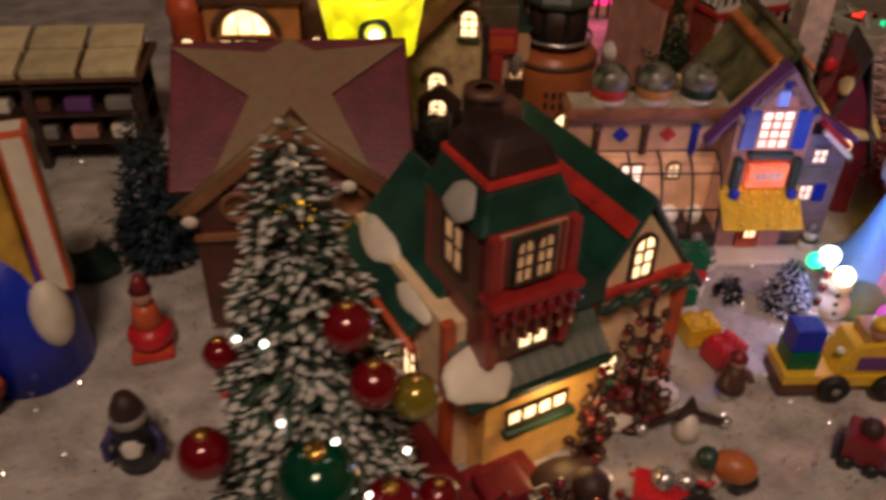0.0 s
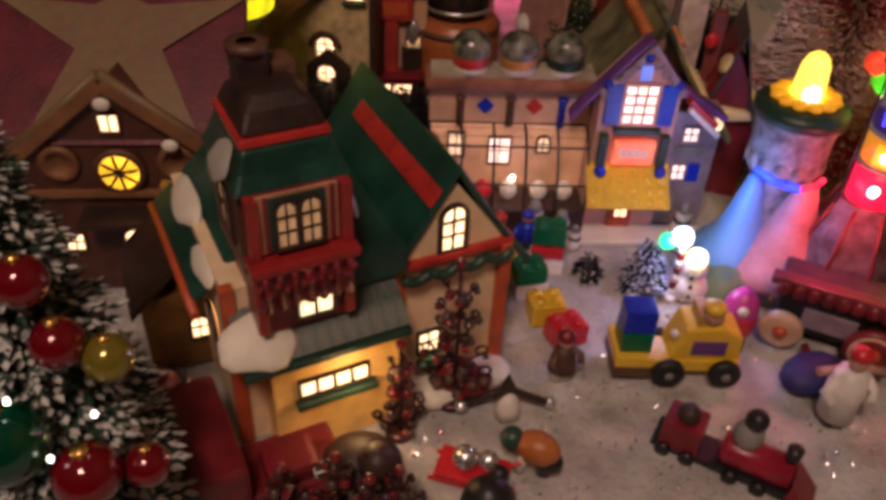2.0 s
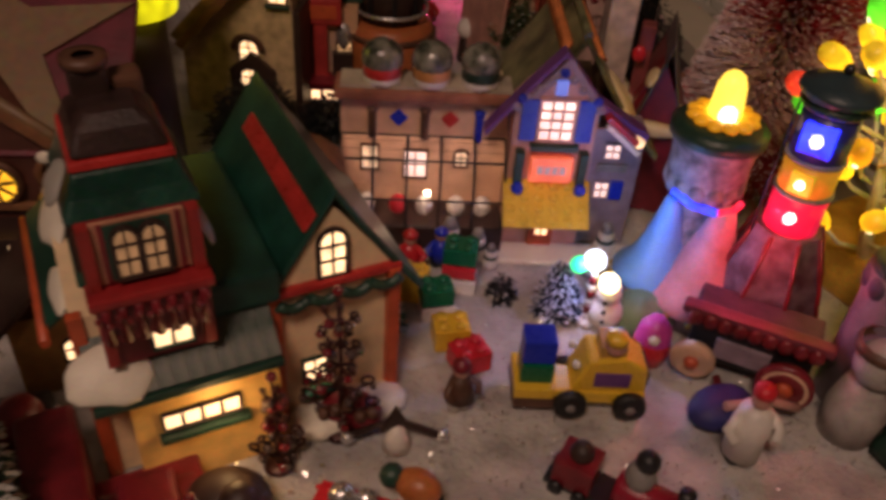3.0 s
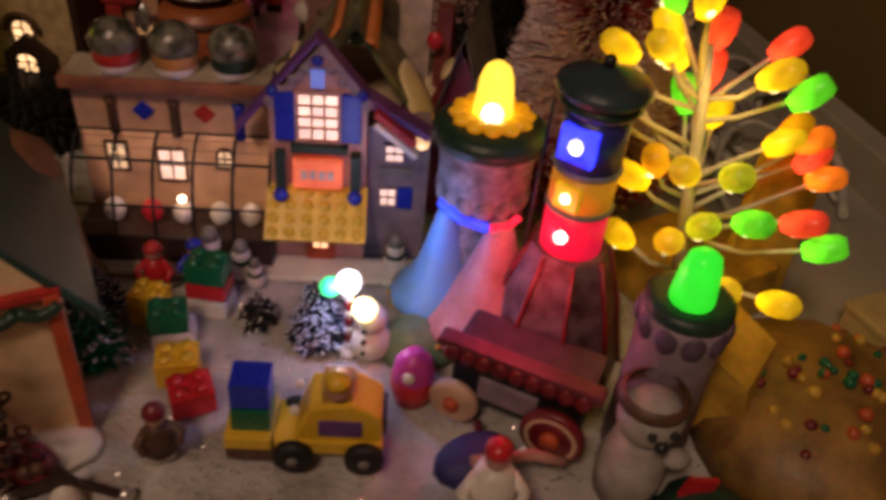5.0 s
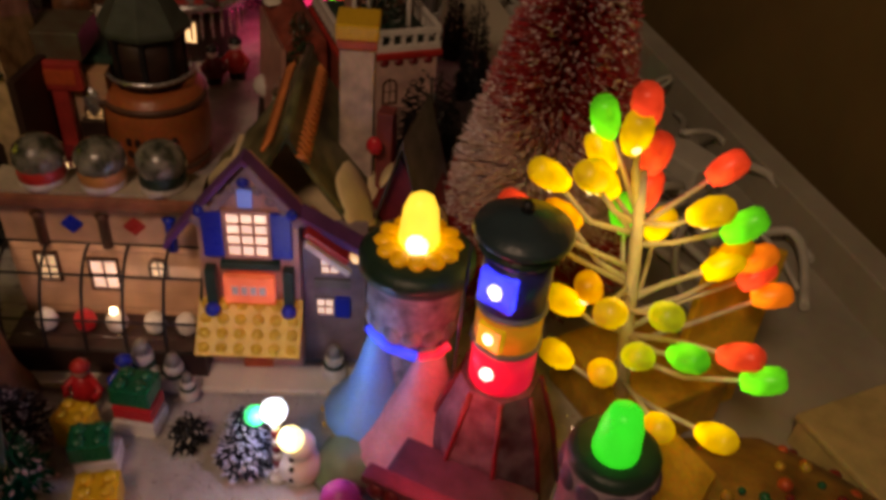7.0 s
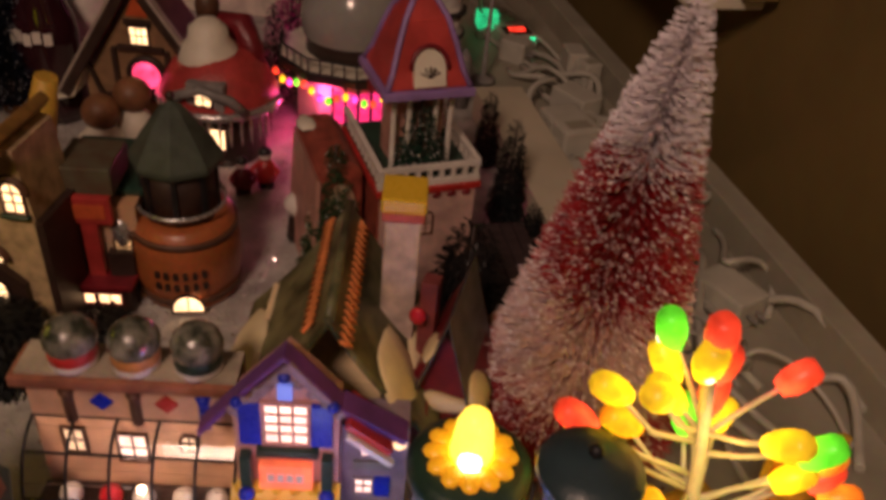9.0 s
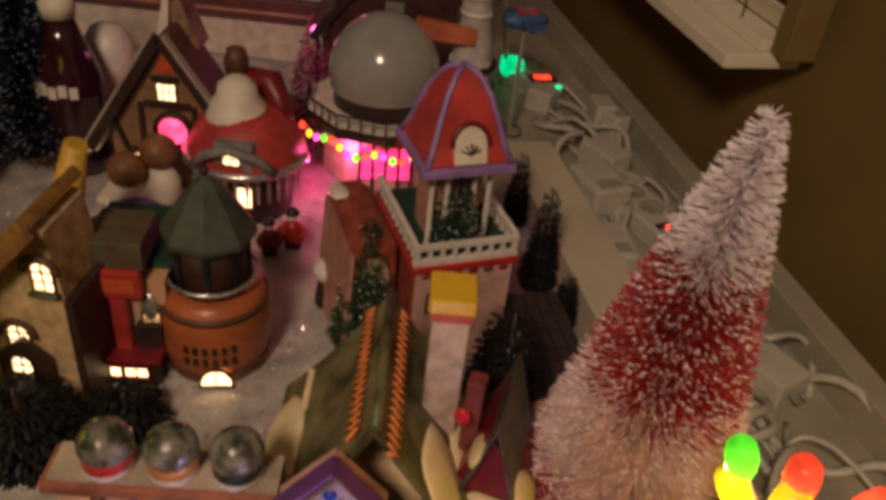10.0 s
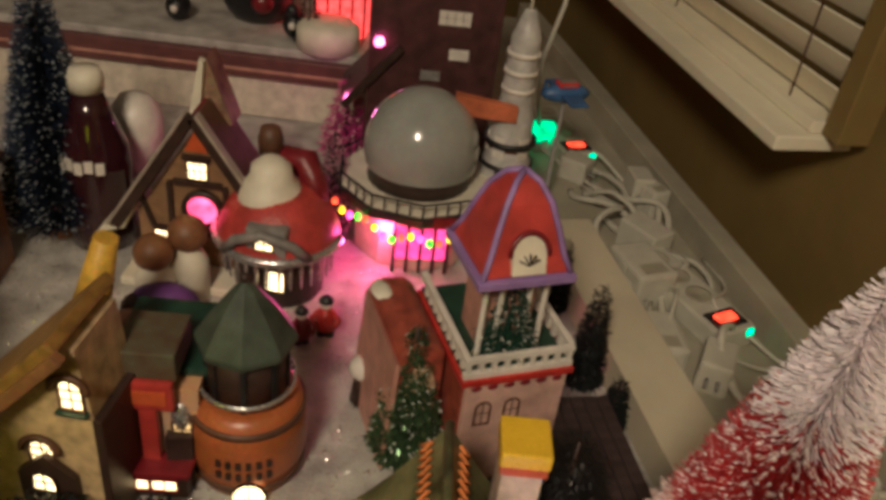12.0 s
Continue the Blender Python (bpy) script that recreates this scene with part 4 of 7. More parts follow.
# ---- the star house behind the tree ----
def star_house():
    t = thing("star_house", -0.118, 0.60, 0, 6, "dark brown chalet with a cream star on its burgundy roof", "house")
    BURG = mat("burgundy_roof", (0.11, 0.012, 0.022), 0.4, var=0.3)
    STAR = mat("cream_star_paint", (0.29, 0.20, 0.085), 0.5, col2=(0.13, 0.07, 0.04), var=0.35, scale=14)
    part("wall", prism(B(), [(-0.085, 0), (0.085, 0), (0.085, 0.125), (0, 0.195), (-0.085, 0.125)], -0.02, 0.12), mat("chocolate_wall", (0.085, 0.03, 0.02), 0.4, var=0.3), t)
    roof = part("roof", box(B(), (-0.10, -0.02, -0.004), (0.10, 0.115, 0.004), bev=0.002), BURG, t, m=pose(0, -0.005, 0.158, 38, 0, 0))
    pts = []
    for k in range(10):
        rr = 0.116 if k % 2 == 0 else 0.036
        a = math.pi / 2 + k * math.pi / 5
        pts.append((max(-0.099, min(0.099, rr * math.cos(a))), max(-0.092, min(0.042, rr * math.sin(a)))))
    bm = prism(B(), pts, 0, 0.004)
    bmesh.ops.transform(bm, matrix=at(0, 0.072, 0.0078) @ pose(0, 0, 0, -90, 0, 0), verts=bm.verts)
    part("star", bm, STAR, roof, "cream painted star")
    for s in (-1, 1):
        part("bargeboard", box(B(), (0, -0.028, -0.006), (0.118, -0.018, 0.006), bev=0.002), WOOD, t, m=at(0, 0, 0.202) @ pose(0, 0, 0, 0, 39 if s > 0 else 141, 0))
        part("snow_edge", tube(B(), [(0, -0.024, 0.210), (s * 0.05, -0.024, 0.168), (s * 0.1, -0.024, 0.128)], 0.0045), STAR, t)
    for x, z in ((0, 0.188), (-0.085, 0.124), (0.085, 0.124), (0.045, 0.152)):
        part("heart", ball(B(), 0.007, (x, -0.031, z), (1, 0.5, 0.8), 10), SNOWPAINT, t)
    dial = part("clock", lathe(B(), [(0, 0), (0.021, 0), (0.021, 0.005), (0.0165, 0.007), (0.016, 0.004), (0, 0.004)], 24), BROWN, t, m=pose(0.0, -0.02, 0.124, 90, 0, 0))
    part("dial", lathe(B(), [(0, 0.0035), (0.0155, 0.0035), (0.0155, 0.0055), (0, 0.0055)], 24), glow("clock_dial", (1.0, 0.50, 0.02), 1.4), dial)
    for k in range(4):
        part("lattice", box(B(), (-0.015, -0.0012, 0.0055), (0.015, 0.0012, 0.0068), pose(0, 0, 0, 0, 0, 45 * k + 10)), BROWN, dial)
    for x in (-0.046, 0.046):
        part("round_niche", lathe(B(), [(0, 0), (0.016, 0), (0.016, 0.004), (0.011, 0.005), (0.01, 0.002), (0, 0.002)], 20), WOOD, t, m=pose(x, -0.02, 0.131, 90, 0, 0))
    window(t, 0.014, 0.014, face(-0.001, -0.02, 0.160), BROWN, WINDOW, False, 2, 1)
    window(t, 0.014, 0.016, face(-0.05, -0.02, 0.045), BROWN, WINDOW, False, 2, 2)
    window(t, 0.018, 0.016, face(0.001, -0.02, 0.049), BROWN, WINDOW, True, 2, 1)
    part("awning", box(B(), (-0.035, -0.05, 0.084), (0.040, -0.02, 0.090), bev=0.001), DKBROWN, t)
    part("balcony_rail", box(B(), (-0.085, -0.026, 0.100), (0.085, -0.020, 0.106), bev=0.001), WOOD, t)
    part("ledge", box(B(), (0.03, -0.028, 0.108), (0.105, -0.006, 0.114), bev=0.002), GOLD, t)


star_house()


def nutcracker():
    return figure("toy_figure", -0.345, 0.53, 0, 20, "tall blue toy figure with a yellow and orange scarf", "figurine", [
        (BLUE, lambda bm: lathe(bm, [(0, 0), (0.05, 0), (0.046, 0.06), (0.03, 0.13), (0, 0.14)], 18)),
        (GOLD, lambda bm: box(bm, (0.0, -0.03, 0.09), (0.025, -0.005, 0.23), bev=0.004)),
        (ORANGERED, lambda bm: box(bm, (0.027, -0.025, 0.08), (0.05, 0.0, 0.225), bev=0.004)),
        (SNOWPAINT, lambda bm: ball(bm, 0.02, (0.03, -0.035, 0.07), (0.8, 0.8, 1.6), 14)),
        (PINKWALL, lambda bm: ball(bm, 0.028, (-0.01, 0, 0.165), seg=14))])


nutcracker()
slim = figure("penguin", -0.222, 0.420, 0, 10, "small black and white penguin figurine standing in the snow", "figurine", [
    (BLACK, lambda bm: lathe(bm, [(0, 0), (0.022, 0.002), (0.024, 0.02), (0.018, 0.04), (0.010, 0.048), (0, 0.05)], 16)),
    (WHITE, lambda bm: ball(bm, 0.016, (0, -0.011, 0.024), (0.9, 0.8, 1.1), 12)),
    (DKBROWN, lambda bm: lathe(bm, [(0, 0.045), (0.016, 0.048), (0.0165, 0.06), (0.01, 0.072), (0, 0.075)], 14)),
    (GREY, lambda bm: lathe(bm, [(0.0155, 0.046), (0.019, 0.048), (0.019, 0.054), (0.0155, 0.056)], 14)),
    (mat("dusk_blue_coat", (0.03, 0.025, 0.10), 0.5), lambda bm: (tube(bm, [(-0.018, 0, 0.038), (-0.028, -0.008, 0.026), (-0.024, -0.016, 0.016)], 0.005), tube(bm, [(0.018, 0, 0.038), (0.028, -0.008, 0.026), (0.024, -0.016, 0.016)], 0.005)))])
slim.scale = (0.74, 0.74, 0.95)
figure("sleigh_rider", -0.247, 0.545, 0, 15, "doll in a red coat riding a small red sleigh", "figurine", [
    (REDP, lambda bm: (ball(bm, 0.018, (0, 0, 0.018), (1.1, 1.2, 0.8), 14), box(bm, (-0.018, -0.02, 0), (0.018, 0.03, 0.006), bev=0.002))),
    (ORANGERED, lambda bm: lathe(bm, [(0, 0.02), (0.014, 0.022), (0.01, 0.05), (0, 0.053)], 12)),
    (PINKWALL, lambda bm: ball(bm, 0.009, (0, -0.002, 0.06), seg=10)),
    (DKRED, lambda bm: lathe(bm, [(0, 0.064), (0.010, 0.065), (0.004, 0.08), (0, 0.081)], 10))])
figure("toy_figure", -0.36, 0.47, 0, 0, "small doll in an orange-red coat on the snow", "figurine", person_items(0.08, ORANGERED, BLACK, PINKWALL, RED))
figure("toy_figure", -0.15, 0.47, 0, 0, "small doll in black and red on the snow", "figurine", person_items(0.055, RED, BLACK, BLACK, BLACK))
conifer(-0.275, 0.685, 0.17, 0.05, 21, "dark_tree", "dark blue-green miniature fir tree in the snow", mat("blue_green_needle", (0.015, 0.03, 0.04), 0.5, var=0.3), None, 1800, 0.014, 0.0)
figure("toy_bush", -0.345, 0.66, 0, 0, "low dark green bush figurine with a white top", "bush", [(DKGREEN, lambda bm: snow_cap(bm, 0.07, 0.05, 0.035, None, 4)), (SNOWPAINT, lambda bm: snow_cap(bm, 0.035, 0.028, 0.014, at(0, 0, 0.028), 5))])


def stall():
    t = thing("market_stall", -0.46, 0.88, 0, 6, "dark wooden market stall with a pale tiled roof", "stall")
    PALE = mat("pale_roof_tile", (0.55, 0.48, 0.28), 0.35, var=0.2, each=0.15)
    for x in (-0.12, 0.0, 0.12):
        part("post", box(B(), (x - 0.005, -0.03, 0), (x + 0.005, -0.02, 0.11)), DKBROWN, t)
    part("back", box(B(), (-0.12, 0.05, 0), (0.12, 0.056, 0.11)), DKBROWN, t)
    for z in (0.03, 0.065, 0.1):
        part("shelf", box(B(), (-0.122, -0.03, z), (0.122, 0.052, z + 0.004)), DKBROWN, t)
        for k in range(5):
            part("parcel", box(B(), (-0.1 + 0.045 * k, -0.025, z + 0.004), (-0.07 + 0.045 * k, 0.0, z + 0.02), bev=0.003), (GREY, PINKWALL, SNOWPAINT, BROWN, PURPLE)[(k + int(z * 100)) % 5], t)
    roof = part("roof", box(B(), (-0.13, -0.04, 0.112), (0.13, 0.06, 0.118)), BROWN, t)
    tile = box(B(), (-0.029, -0.022, -0.005), (0.029, 0.022, 0.005), bev=0.002)
    first = part("tile", tile, PALE, roof, m=pose(-0.096, -0.02, 0.126, 12, 0, 0))
    for i in range(4):
        for j in range(2):
            if i or j:
                o = new("tile", first.data)
                o.parent = roof
                o.matrix_basis = pose(-0.096 + 0.064 * i, -0.02 + 0.047 * j, 0.126 + 0.010 * j, 12, 0, 0)


stall()


def arcade():
    t = thing("arcade_shop", -0.215, 0.90, 0, 4, "orange lit shop with arched windows and red corner turrets", "house")
    ORW = mat("orange_lit_wall", (0.50, 0.20, 0.07), 0.5)
    part("wall", box(B(), (-0.045, 0, 0), (0.06, 0.1, 0.19)), ORW, t)
    part("arch_trim", tube(B(), [(0.036 * math.cos(a), -0.003, 0.15 + 0.032 * math.sin(a)) for a in [math.pi * k / 12 for k in range(13)]], 0.004), BROWN, t)
    window(t, 0.052, 0.028, face(0, 0, 0.150), GOLD, WINDOW, True, 3, 1)
    for k in range(4):
        window(t, 0.011, 0.018, face(-0.024 + 0.016 * k, 0, 0.125), BROWN, WINDOW, False, 1, 1)
    part("cornice", box(B(), (-0.05, -0.008, 0.185), (0.065, 0.1, 0.195), bev=0.002), BROWN, t)
    for x, m_ in ((-0.066, ORANGERED), (0.078, BROWN)):
        tur = part("turret", lathe(B(), [(0, 0), (0.021, 0), (0.021, 0.165), (0.024, 0.17), (0.02, 0.185), (0, 0.2)], 16, at(x, 0.02, 0)), m_, t)
        window(tur, 0.012, 0.022, face(x, -0.0015, 0.125), DKBROWN, WINDOW, True, 2, 2)
    part("pediment", prism(B(), [(-0.05, 0.195), (0.065, 0.195), (0.008, 0.235)], -0.004, 0.09), ORW, t)


arcade()


def lantern_tower():
    t = thing("lantern_tower", -0.062, 0.765, 0, 0, "dark tower topped by a bucket-shaped yellow lantern with a wreath", "tower")
    part("tower", lathe(B(), [(0, 0), (0.03, 0), (0.028, 0.19), (0, 0.19)], 18), DKBROWN, t)
    part("lantern", lathe(B(), [(0, 0.192), (0.040, 0.192), (0.050, 0.246), (0.052, 0.25), (0.045, 0.254), (0, 0.252)], 28), glow("yellow_lantern", (0.95, 0.85, 0.0), 0.9, (0.8, 0.75, 0.05)), t)
    bm = lathe(B(), [(0.0125 + 0.0035 * math.cos(a), 0.0035 * math.sin(a)) for a in [6.2832 * k / 10 for k in range(11)]], 20)
    part("wreath", bm, DKGREEN, t, m=pose(0.006, -0.0475, 0.224, 80, 0, 0))
    part("lit_core", ball(B(), 0.006, (0.006, -0.046, 0.222), (1, .4, 1), 10), HOT, t)


lantern_tower()


def brown_cottage():
    t = thing("brown_cottage", -0.062, 0.515, 0, 24, "small golden brown cottage squeezed beside the green-roofed house", "house")
    part("wall", box(B(), (-0.03, -0.03, 0), (0.03, 0.04, 0.075)), mat("golden_brown_wall", (0.20, 0.10, 0.03), 0.5, var=0.3), t)
    part("roof", gable_roof(0.06, 0.07, 0.03, 0.008, 0.006, 0.078, at(0, 0.005, 0)), DKBROWN, t)
    window(t, 0.012, 0.02, face(0.01, -0.03, 0.03), DKBROWN, WINDOW, True, 2, 2)


brown_cottage()
figure("black_sleigh", -0.052, 0.418, 0, 20, "dark red and black sleigh beside the christmas tree", "sled", [(BLACK, lambda bm: (box(bm, (-0.02, -0.035, 0.004), (0.02, 0.04, 0.03), bev=0.006), tube(bm, [(-0.018, -0.05, 0.02), (-0.018, -0.03, 0.001), (-0.018, 0.045, 0.001)], 0.002), tube(bm, [(0.018, -0.05, 0.02), (0.018, -0.03, 0.001), (0.018, 0.045, 0.001)], 0.002))), (DKRED, lambda bm: ball(bm, 0.02, (0, 0.005, 0.036), (0.9, 1.2, 0.7), 14)), (SILVER, lambda bm: [ball(bm, 0.003, (0.021, -0.02 + 0.015 * k, 0.022), seg=8) for k in range(4)])])

# ---- the buildings behind ----


def wavy(x0, z0, x1, z1, y, amp, n=24):
    return [(x0 + (x1 - x0) * k / n, y, z0 + (z1 - z0) * k / n + amp * (1 if k % 2 else -1)) for k in range(n + 1)]


def hipped_house():
    t = thing("moss_roof_house", 0.328, 0.832, 0, 2, "cottage with a steep mossy green roof and orange zigzag ribbons", "house")
    MOSS = mat("mossy_roof", (0.055, 0.066, 0.028), 0.4, col2=(0.22, 0.21, 0.10), mix=0.56, var=0.3, scale=26)
    CREAMSNOW = mat("cream_snow_paint", (0.82, 0.69, 0.42), 0.45, var=0.1, scale=40, bump=0.25)
    part("wall", box(B(), (-0.052, -0.055, 0), (0.052, 0.06, 0.115)), CREAM, t)
    part("roof", gable_roof(0.158, 0.12, 0.106, 0.008, 0.008, 0.097, at(0.014, 0.0, 0), sag=0.008, front=0.026), MOSS, t, bev=0.003)
    RIBB = mat("orange_ribbon", (0.80, 0.26, 0.08), 0.5)
    for x, y0, y1 in ((-0.002, -0.078, 0.060), (0.027, -0.094, 0.056)):
        n, z = 36, 0.188
        part("zigzag_ribbon", tube(B(), [(x + (0.0036 if k % 2 else -0.0036), y0 + (y1 - y0) * k / n, z + (0.0040 if (k % 2) == (x < 0.014) else -0.0040)) for k in range(n + 1)], 0.0019, 5), RIBB, t, "orange zigzag ribbon")
    part("ridge_roll", tube(B(), [(0.014, -0.084, 0.203), (0.014, -0.02, 0.205), (0.014, 0.068, 0.202)], 0.004, 8), MOSS, t)
    part("snow_patch", snow_cap(B(), 0.052, 0.115, 0.008, at(-0.063, -0.012, 0.096) @ pose(0, 0, 0, 0, -50, 0), 7), CREAMSNOW, t)
    part("snow_patch", snow_cap(B(), 0.060, 0.075, 0.009, at(0.062, -0.050, 0.126) @ pose(0, 0, 0, 0, 55, 0), 8), CREAMSNOW, t)
    part("snow_patch", snow_cap(B(), 0.034, 0.10, 0.008, at(0.080, 0.0, 0.107) @ pose(0, 0, 0, 0, 55, 0), 9), CREAMSNOW, t)
    ch = part("chimney", box(B(), (0.046, -0.008, 0.08), (0.074, 0.022, 0.238), bev=0.002), mat("speckled_stone", (0.5, 0.40, 0.36), 0.5, var=0.3, scale=70), t)
    part("red_band", box(B(), (0.044, -0.010, 0.238), (0.076, 0.024, 0.246), bev=0.001), ORANGERED, ch)
    cap = part("yellow_cap", box(B(), (0.043, -0.011, 0.246), (0.077, 0.025, 0.259), bev=0.002), YELLOW, ch)
    part("dormer", box(B(), (0.066, -0.07, 0.04), (0.09, -0.03, 0.10)), DKRED, t)


hipped_house()


def slate_cottage():
    t = thing("slate_cottage", 0.436, 0.805, 0, -12, "small maroon cottage with a steep grey roof and cream snow edges", "house")
    SLATE = mat("charcoal_roof_glaze", (0.045, 0.042, 0.045), 0.4, col2=(0.10, 0.09, 0.09), var=0.3, scale=40)
    EDGE = mat("cream_roof_edge", (0.62, 0.50, 0.28), 0.45, var=0.12, scale=40, bump=0.25)
    part("wall", prism(B(), [(-0.026, 0), (0.030, 0), (0.030, 0.10), (-0.006, 0.17), (-0.026, 0.12)], -0.02, 0.045), DKRED, t)
    part("roof", gable_roof(0.052, 0.065, 0.085, 0.012, 0.007, 0.105, at(0.0, 0.012, 0), sag=0.006), SLATE, t, bev=0.002)
    part("snow_patch", snow_cap(B(), 0.034, 0.045, 0.007, at(0.026, -0.012, 0.106) @ pose(0, 0, 0, 0, 58, 0), 5), EDGE, t)
    part("snow_patch", snow_cap(B(), 0.020, 0.034, 0.006, at(-0.012, -0.020, 0.150) @ pose(0, 0, 0, 0, -58, 0), 2), EDGE, t)
    part("snow_patch", snow_cap(B(), 0.050, 0.016, 0.006, at(0.004, -0.024, 0.098) @ pose(0, 0, 0, 60, 0, 0), 8), EDGE, t)
    part("chimney", box(B(), (-0.032, 0.004, 0.10), (-0.018, 0.02, 0.19), bev=0.002), mat("rosy_brick_chimney", (0.22, 0.05, 0.05), 0.5, var=0.3), t)
    part("bow", ball(B(), 0.007, (-0.030, -0.006, 0.165), (1, 0.6, 1.2), 10), REDP, t)


slate_cottage()
conifer(0.448, 0.935, 0.175, 0.046, 61, "black_bush", "dense near-black rounded bush", mat("black_foliage", (0.010, 0.009, 0.010), 0.5, var=0.3), None, 5200, 0.012, 0, 0.28, 0.02)
figure("pine_cone", 0.478, 0.885, 0, 0, "small brown cone beside the black bush", "cone", [(WOOD, lambda bm: lathe(bm, [(0, 0), (0.014, 0.005), (0.016, 0.05), (0.012, 0.1), (0, 0.115)], 12))])



def brick_hall():
    t = thing("brick_hall", 0.352, 1.024, 0, 22, "red brick hall with a white balustrade and a red clock tower", "house")
    BR = mat("red_brown_brick", (0.26, 0.055, 0.035), 0.5, var=0.35, scale=60)
    part("wall", box(B(), (0, 0, 0), (0.106, 0.135, 0.135)), BR, t)
    part("front", prism(B(), [(0.002, 0.132), (0.104, 0.132), (0.104, 0), (0.002, 0)], -0.006, 0), mat("pink_white_front", (0.56, 0.36, 0.31), 0.45, var=0.25), t)
    part("red_cornice", box(B(), (-0.004, -0.008, 0.132), (0.110, 0.138, 0.140), bev=0.002), RED, t)
    for k in range(6):
        part("scallop", ball(B(), 0.006, (0.012 + 0.0165 * k, -0.005, 0.128), (1.1, 0.5, 0.7), 8), DKRED, t)
    part("roof_deck", box(B(), (0.0, 0.0, 0.14), (0.106, 0.135, 0.144)), DKGREEN, t)
    part("rail", box(B(), (-0.002, -0.005, 0.158), (0.108, 0.001, 0.163)), WHITE, t)
    part("rail", box(B(), (-0.002, -0.005, 0.140), (0.108, 0.001, 0.146)), WHITE, t)
    for k in range(9):
        part("baluster", box(B(), (0.0 + 0.0128 * k, -0.004, 0.146), (0.0045 + 0.0128 * k, 0, 0.158)), WHITE, t)
    for x in (-0.002, 0.104):
        part("rail", box(B(), (x, 0.001, 0.158), (x + 0.006, 0.137, 0.163)), WHITE, t)
        for k in range(9):
            part("baluster", box(B(), (x + 0.001, 0.006 + 0.014 * k, 0.144), (x + 0.005, 0.012 + 0.014 * k, 0.158)), WHITE, t)
    cx, cy = 0.050, 0.052
    tw = part("clock_tower", box(B(), (cx - 0.026, cy - 0.018, 0.144), (cx + 0.026, cy + 0.026, 0.232)), PINKWALL, t)
    for x in (cx - 0.030, cx - 0.014, cx + 0.014, cx + 0.030):
        part("column", lathe(B(), [(0, 0.144), (0.0045, 0.144), (0.003, 0.150), (0.003, 0.226), (0.005, 0.232), (0, 0.232)], 10, at(x, cy - 0.028, 0)), WHITE, tw)
    roofm = mat("coral_red_roof", (0.42, 0.05, 0.045), 0.35, var=0.2)
    prof = [(0.060, 0.240), (0.050, 0.256), (0.041, 0.279), (0.030, 0.302), (0.016, 0.318), (0, 0.325)]
    rf = part("tower_roof", lathe(B(), [(0, 0.240)] + prof, 4, at(cx, cy, 0) @ pose(0, 0, 0, 0, 0, 45), flat=True), roofm, t, bev=0.003)
    lil = mat("lilac_trim", (0.28, 0.18, 0.42), 0.4)
    part("eave", box(B(), (cx - 0.047, cy - 0.047, 0.232), (cx + 0.047, cy + 0.047, 0.240), bev=0.001), lil, rf)
    for sx, sy in ((-1, -1), (1, -1), (-1, 1)):
        part("rib", tube(B(), [(cx + sx * r * 0.7071, cy + sy * r * 0.7071, z + 0.001) for r, z in prof], 0.003), lil, rf)
    arch = [(cx - 0.016, 0.0), (cx + 0.016, 0.0)] + [(cx + 0.016 * math.cos(math.pi * k / 10), 0.018 + 0.018 * math.sin(math.pi * k / 10)) for k in range(11)]
    lun = part("arch", prism(B(), arch, -0.0035, 0.004), SNOWPAINT, rf, "cream arched lunette", m=at(0, cy - 0.0415, 0.243) @ pose(0, 0, 0, -17, 0, 0))
    part("arch_trim", tube(B(), [(cx + 0.0185 * math.cos(math.pi * k / 10), cy - 0.043 + 0.3 * (0.02 + 0.02 * math.sin(math.pi * k / 10)) - 0.002, 0.261 + 0.020 * math.sin(math.pi * k / 10)) for k in range(11)], 0.0025), DKRED, rf)
    for k in range(5):
        a = math.pi * (k + 1) / 6
        part("fan_bar", box(B(), (0, cy - 0.0425, -0.0006), (0.011, cy - 0.038, 0.0006), at(cx, 0, 0.252) @ pose(0, 0, 0, 0, -math.degrees(a), 0)), DKBROWN, rf)
    for k, x in enumerate((0.022, 0.052)):
        window(t, 0.013, 0.026, face(x, -0.004, 0.082), BROWN, WINDIM if k else GREYWIN, True, 2, 2)
    # left wing
    wing = part("wing", prism(B(), [(-0.058, 0), (-0.005, 0), (-0.005, 0.140), (-0.018, 0.152), (-0.040, 0.152), (-0.052, 0.140)], 0.035, 0.15), BR, t, bev=0.004)
    part("wing_arch", prism(B(), [(-0.044, 0.03), (-0.014, 0.03)] + [(-0.029 + 0.015 * math.cos(math.pi * k / 10), 0.095 + 0.035 * math.sin(math.pi * k / 10)) for k in range(11)], 0.030, 0.035), mat("tan_gable", (0.42, 0.27, 0.18), 0.5, var=0.3), wing)
    part("snow_patch", snow_cap(B(), 0.022, 0.035, 0.006, at(-0.046, 0.13, 0.150), 3), SNOWPAINT, wing)
    part("buttress", prism(B(), [(-0.064, 0), (-0.058, 0), (-0.052, 0.135), (-0.056, 0.138)], 0.03, 0.15), PINKWALL, wing)


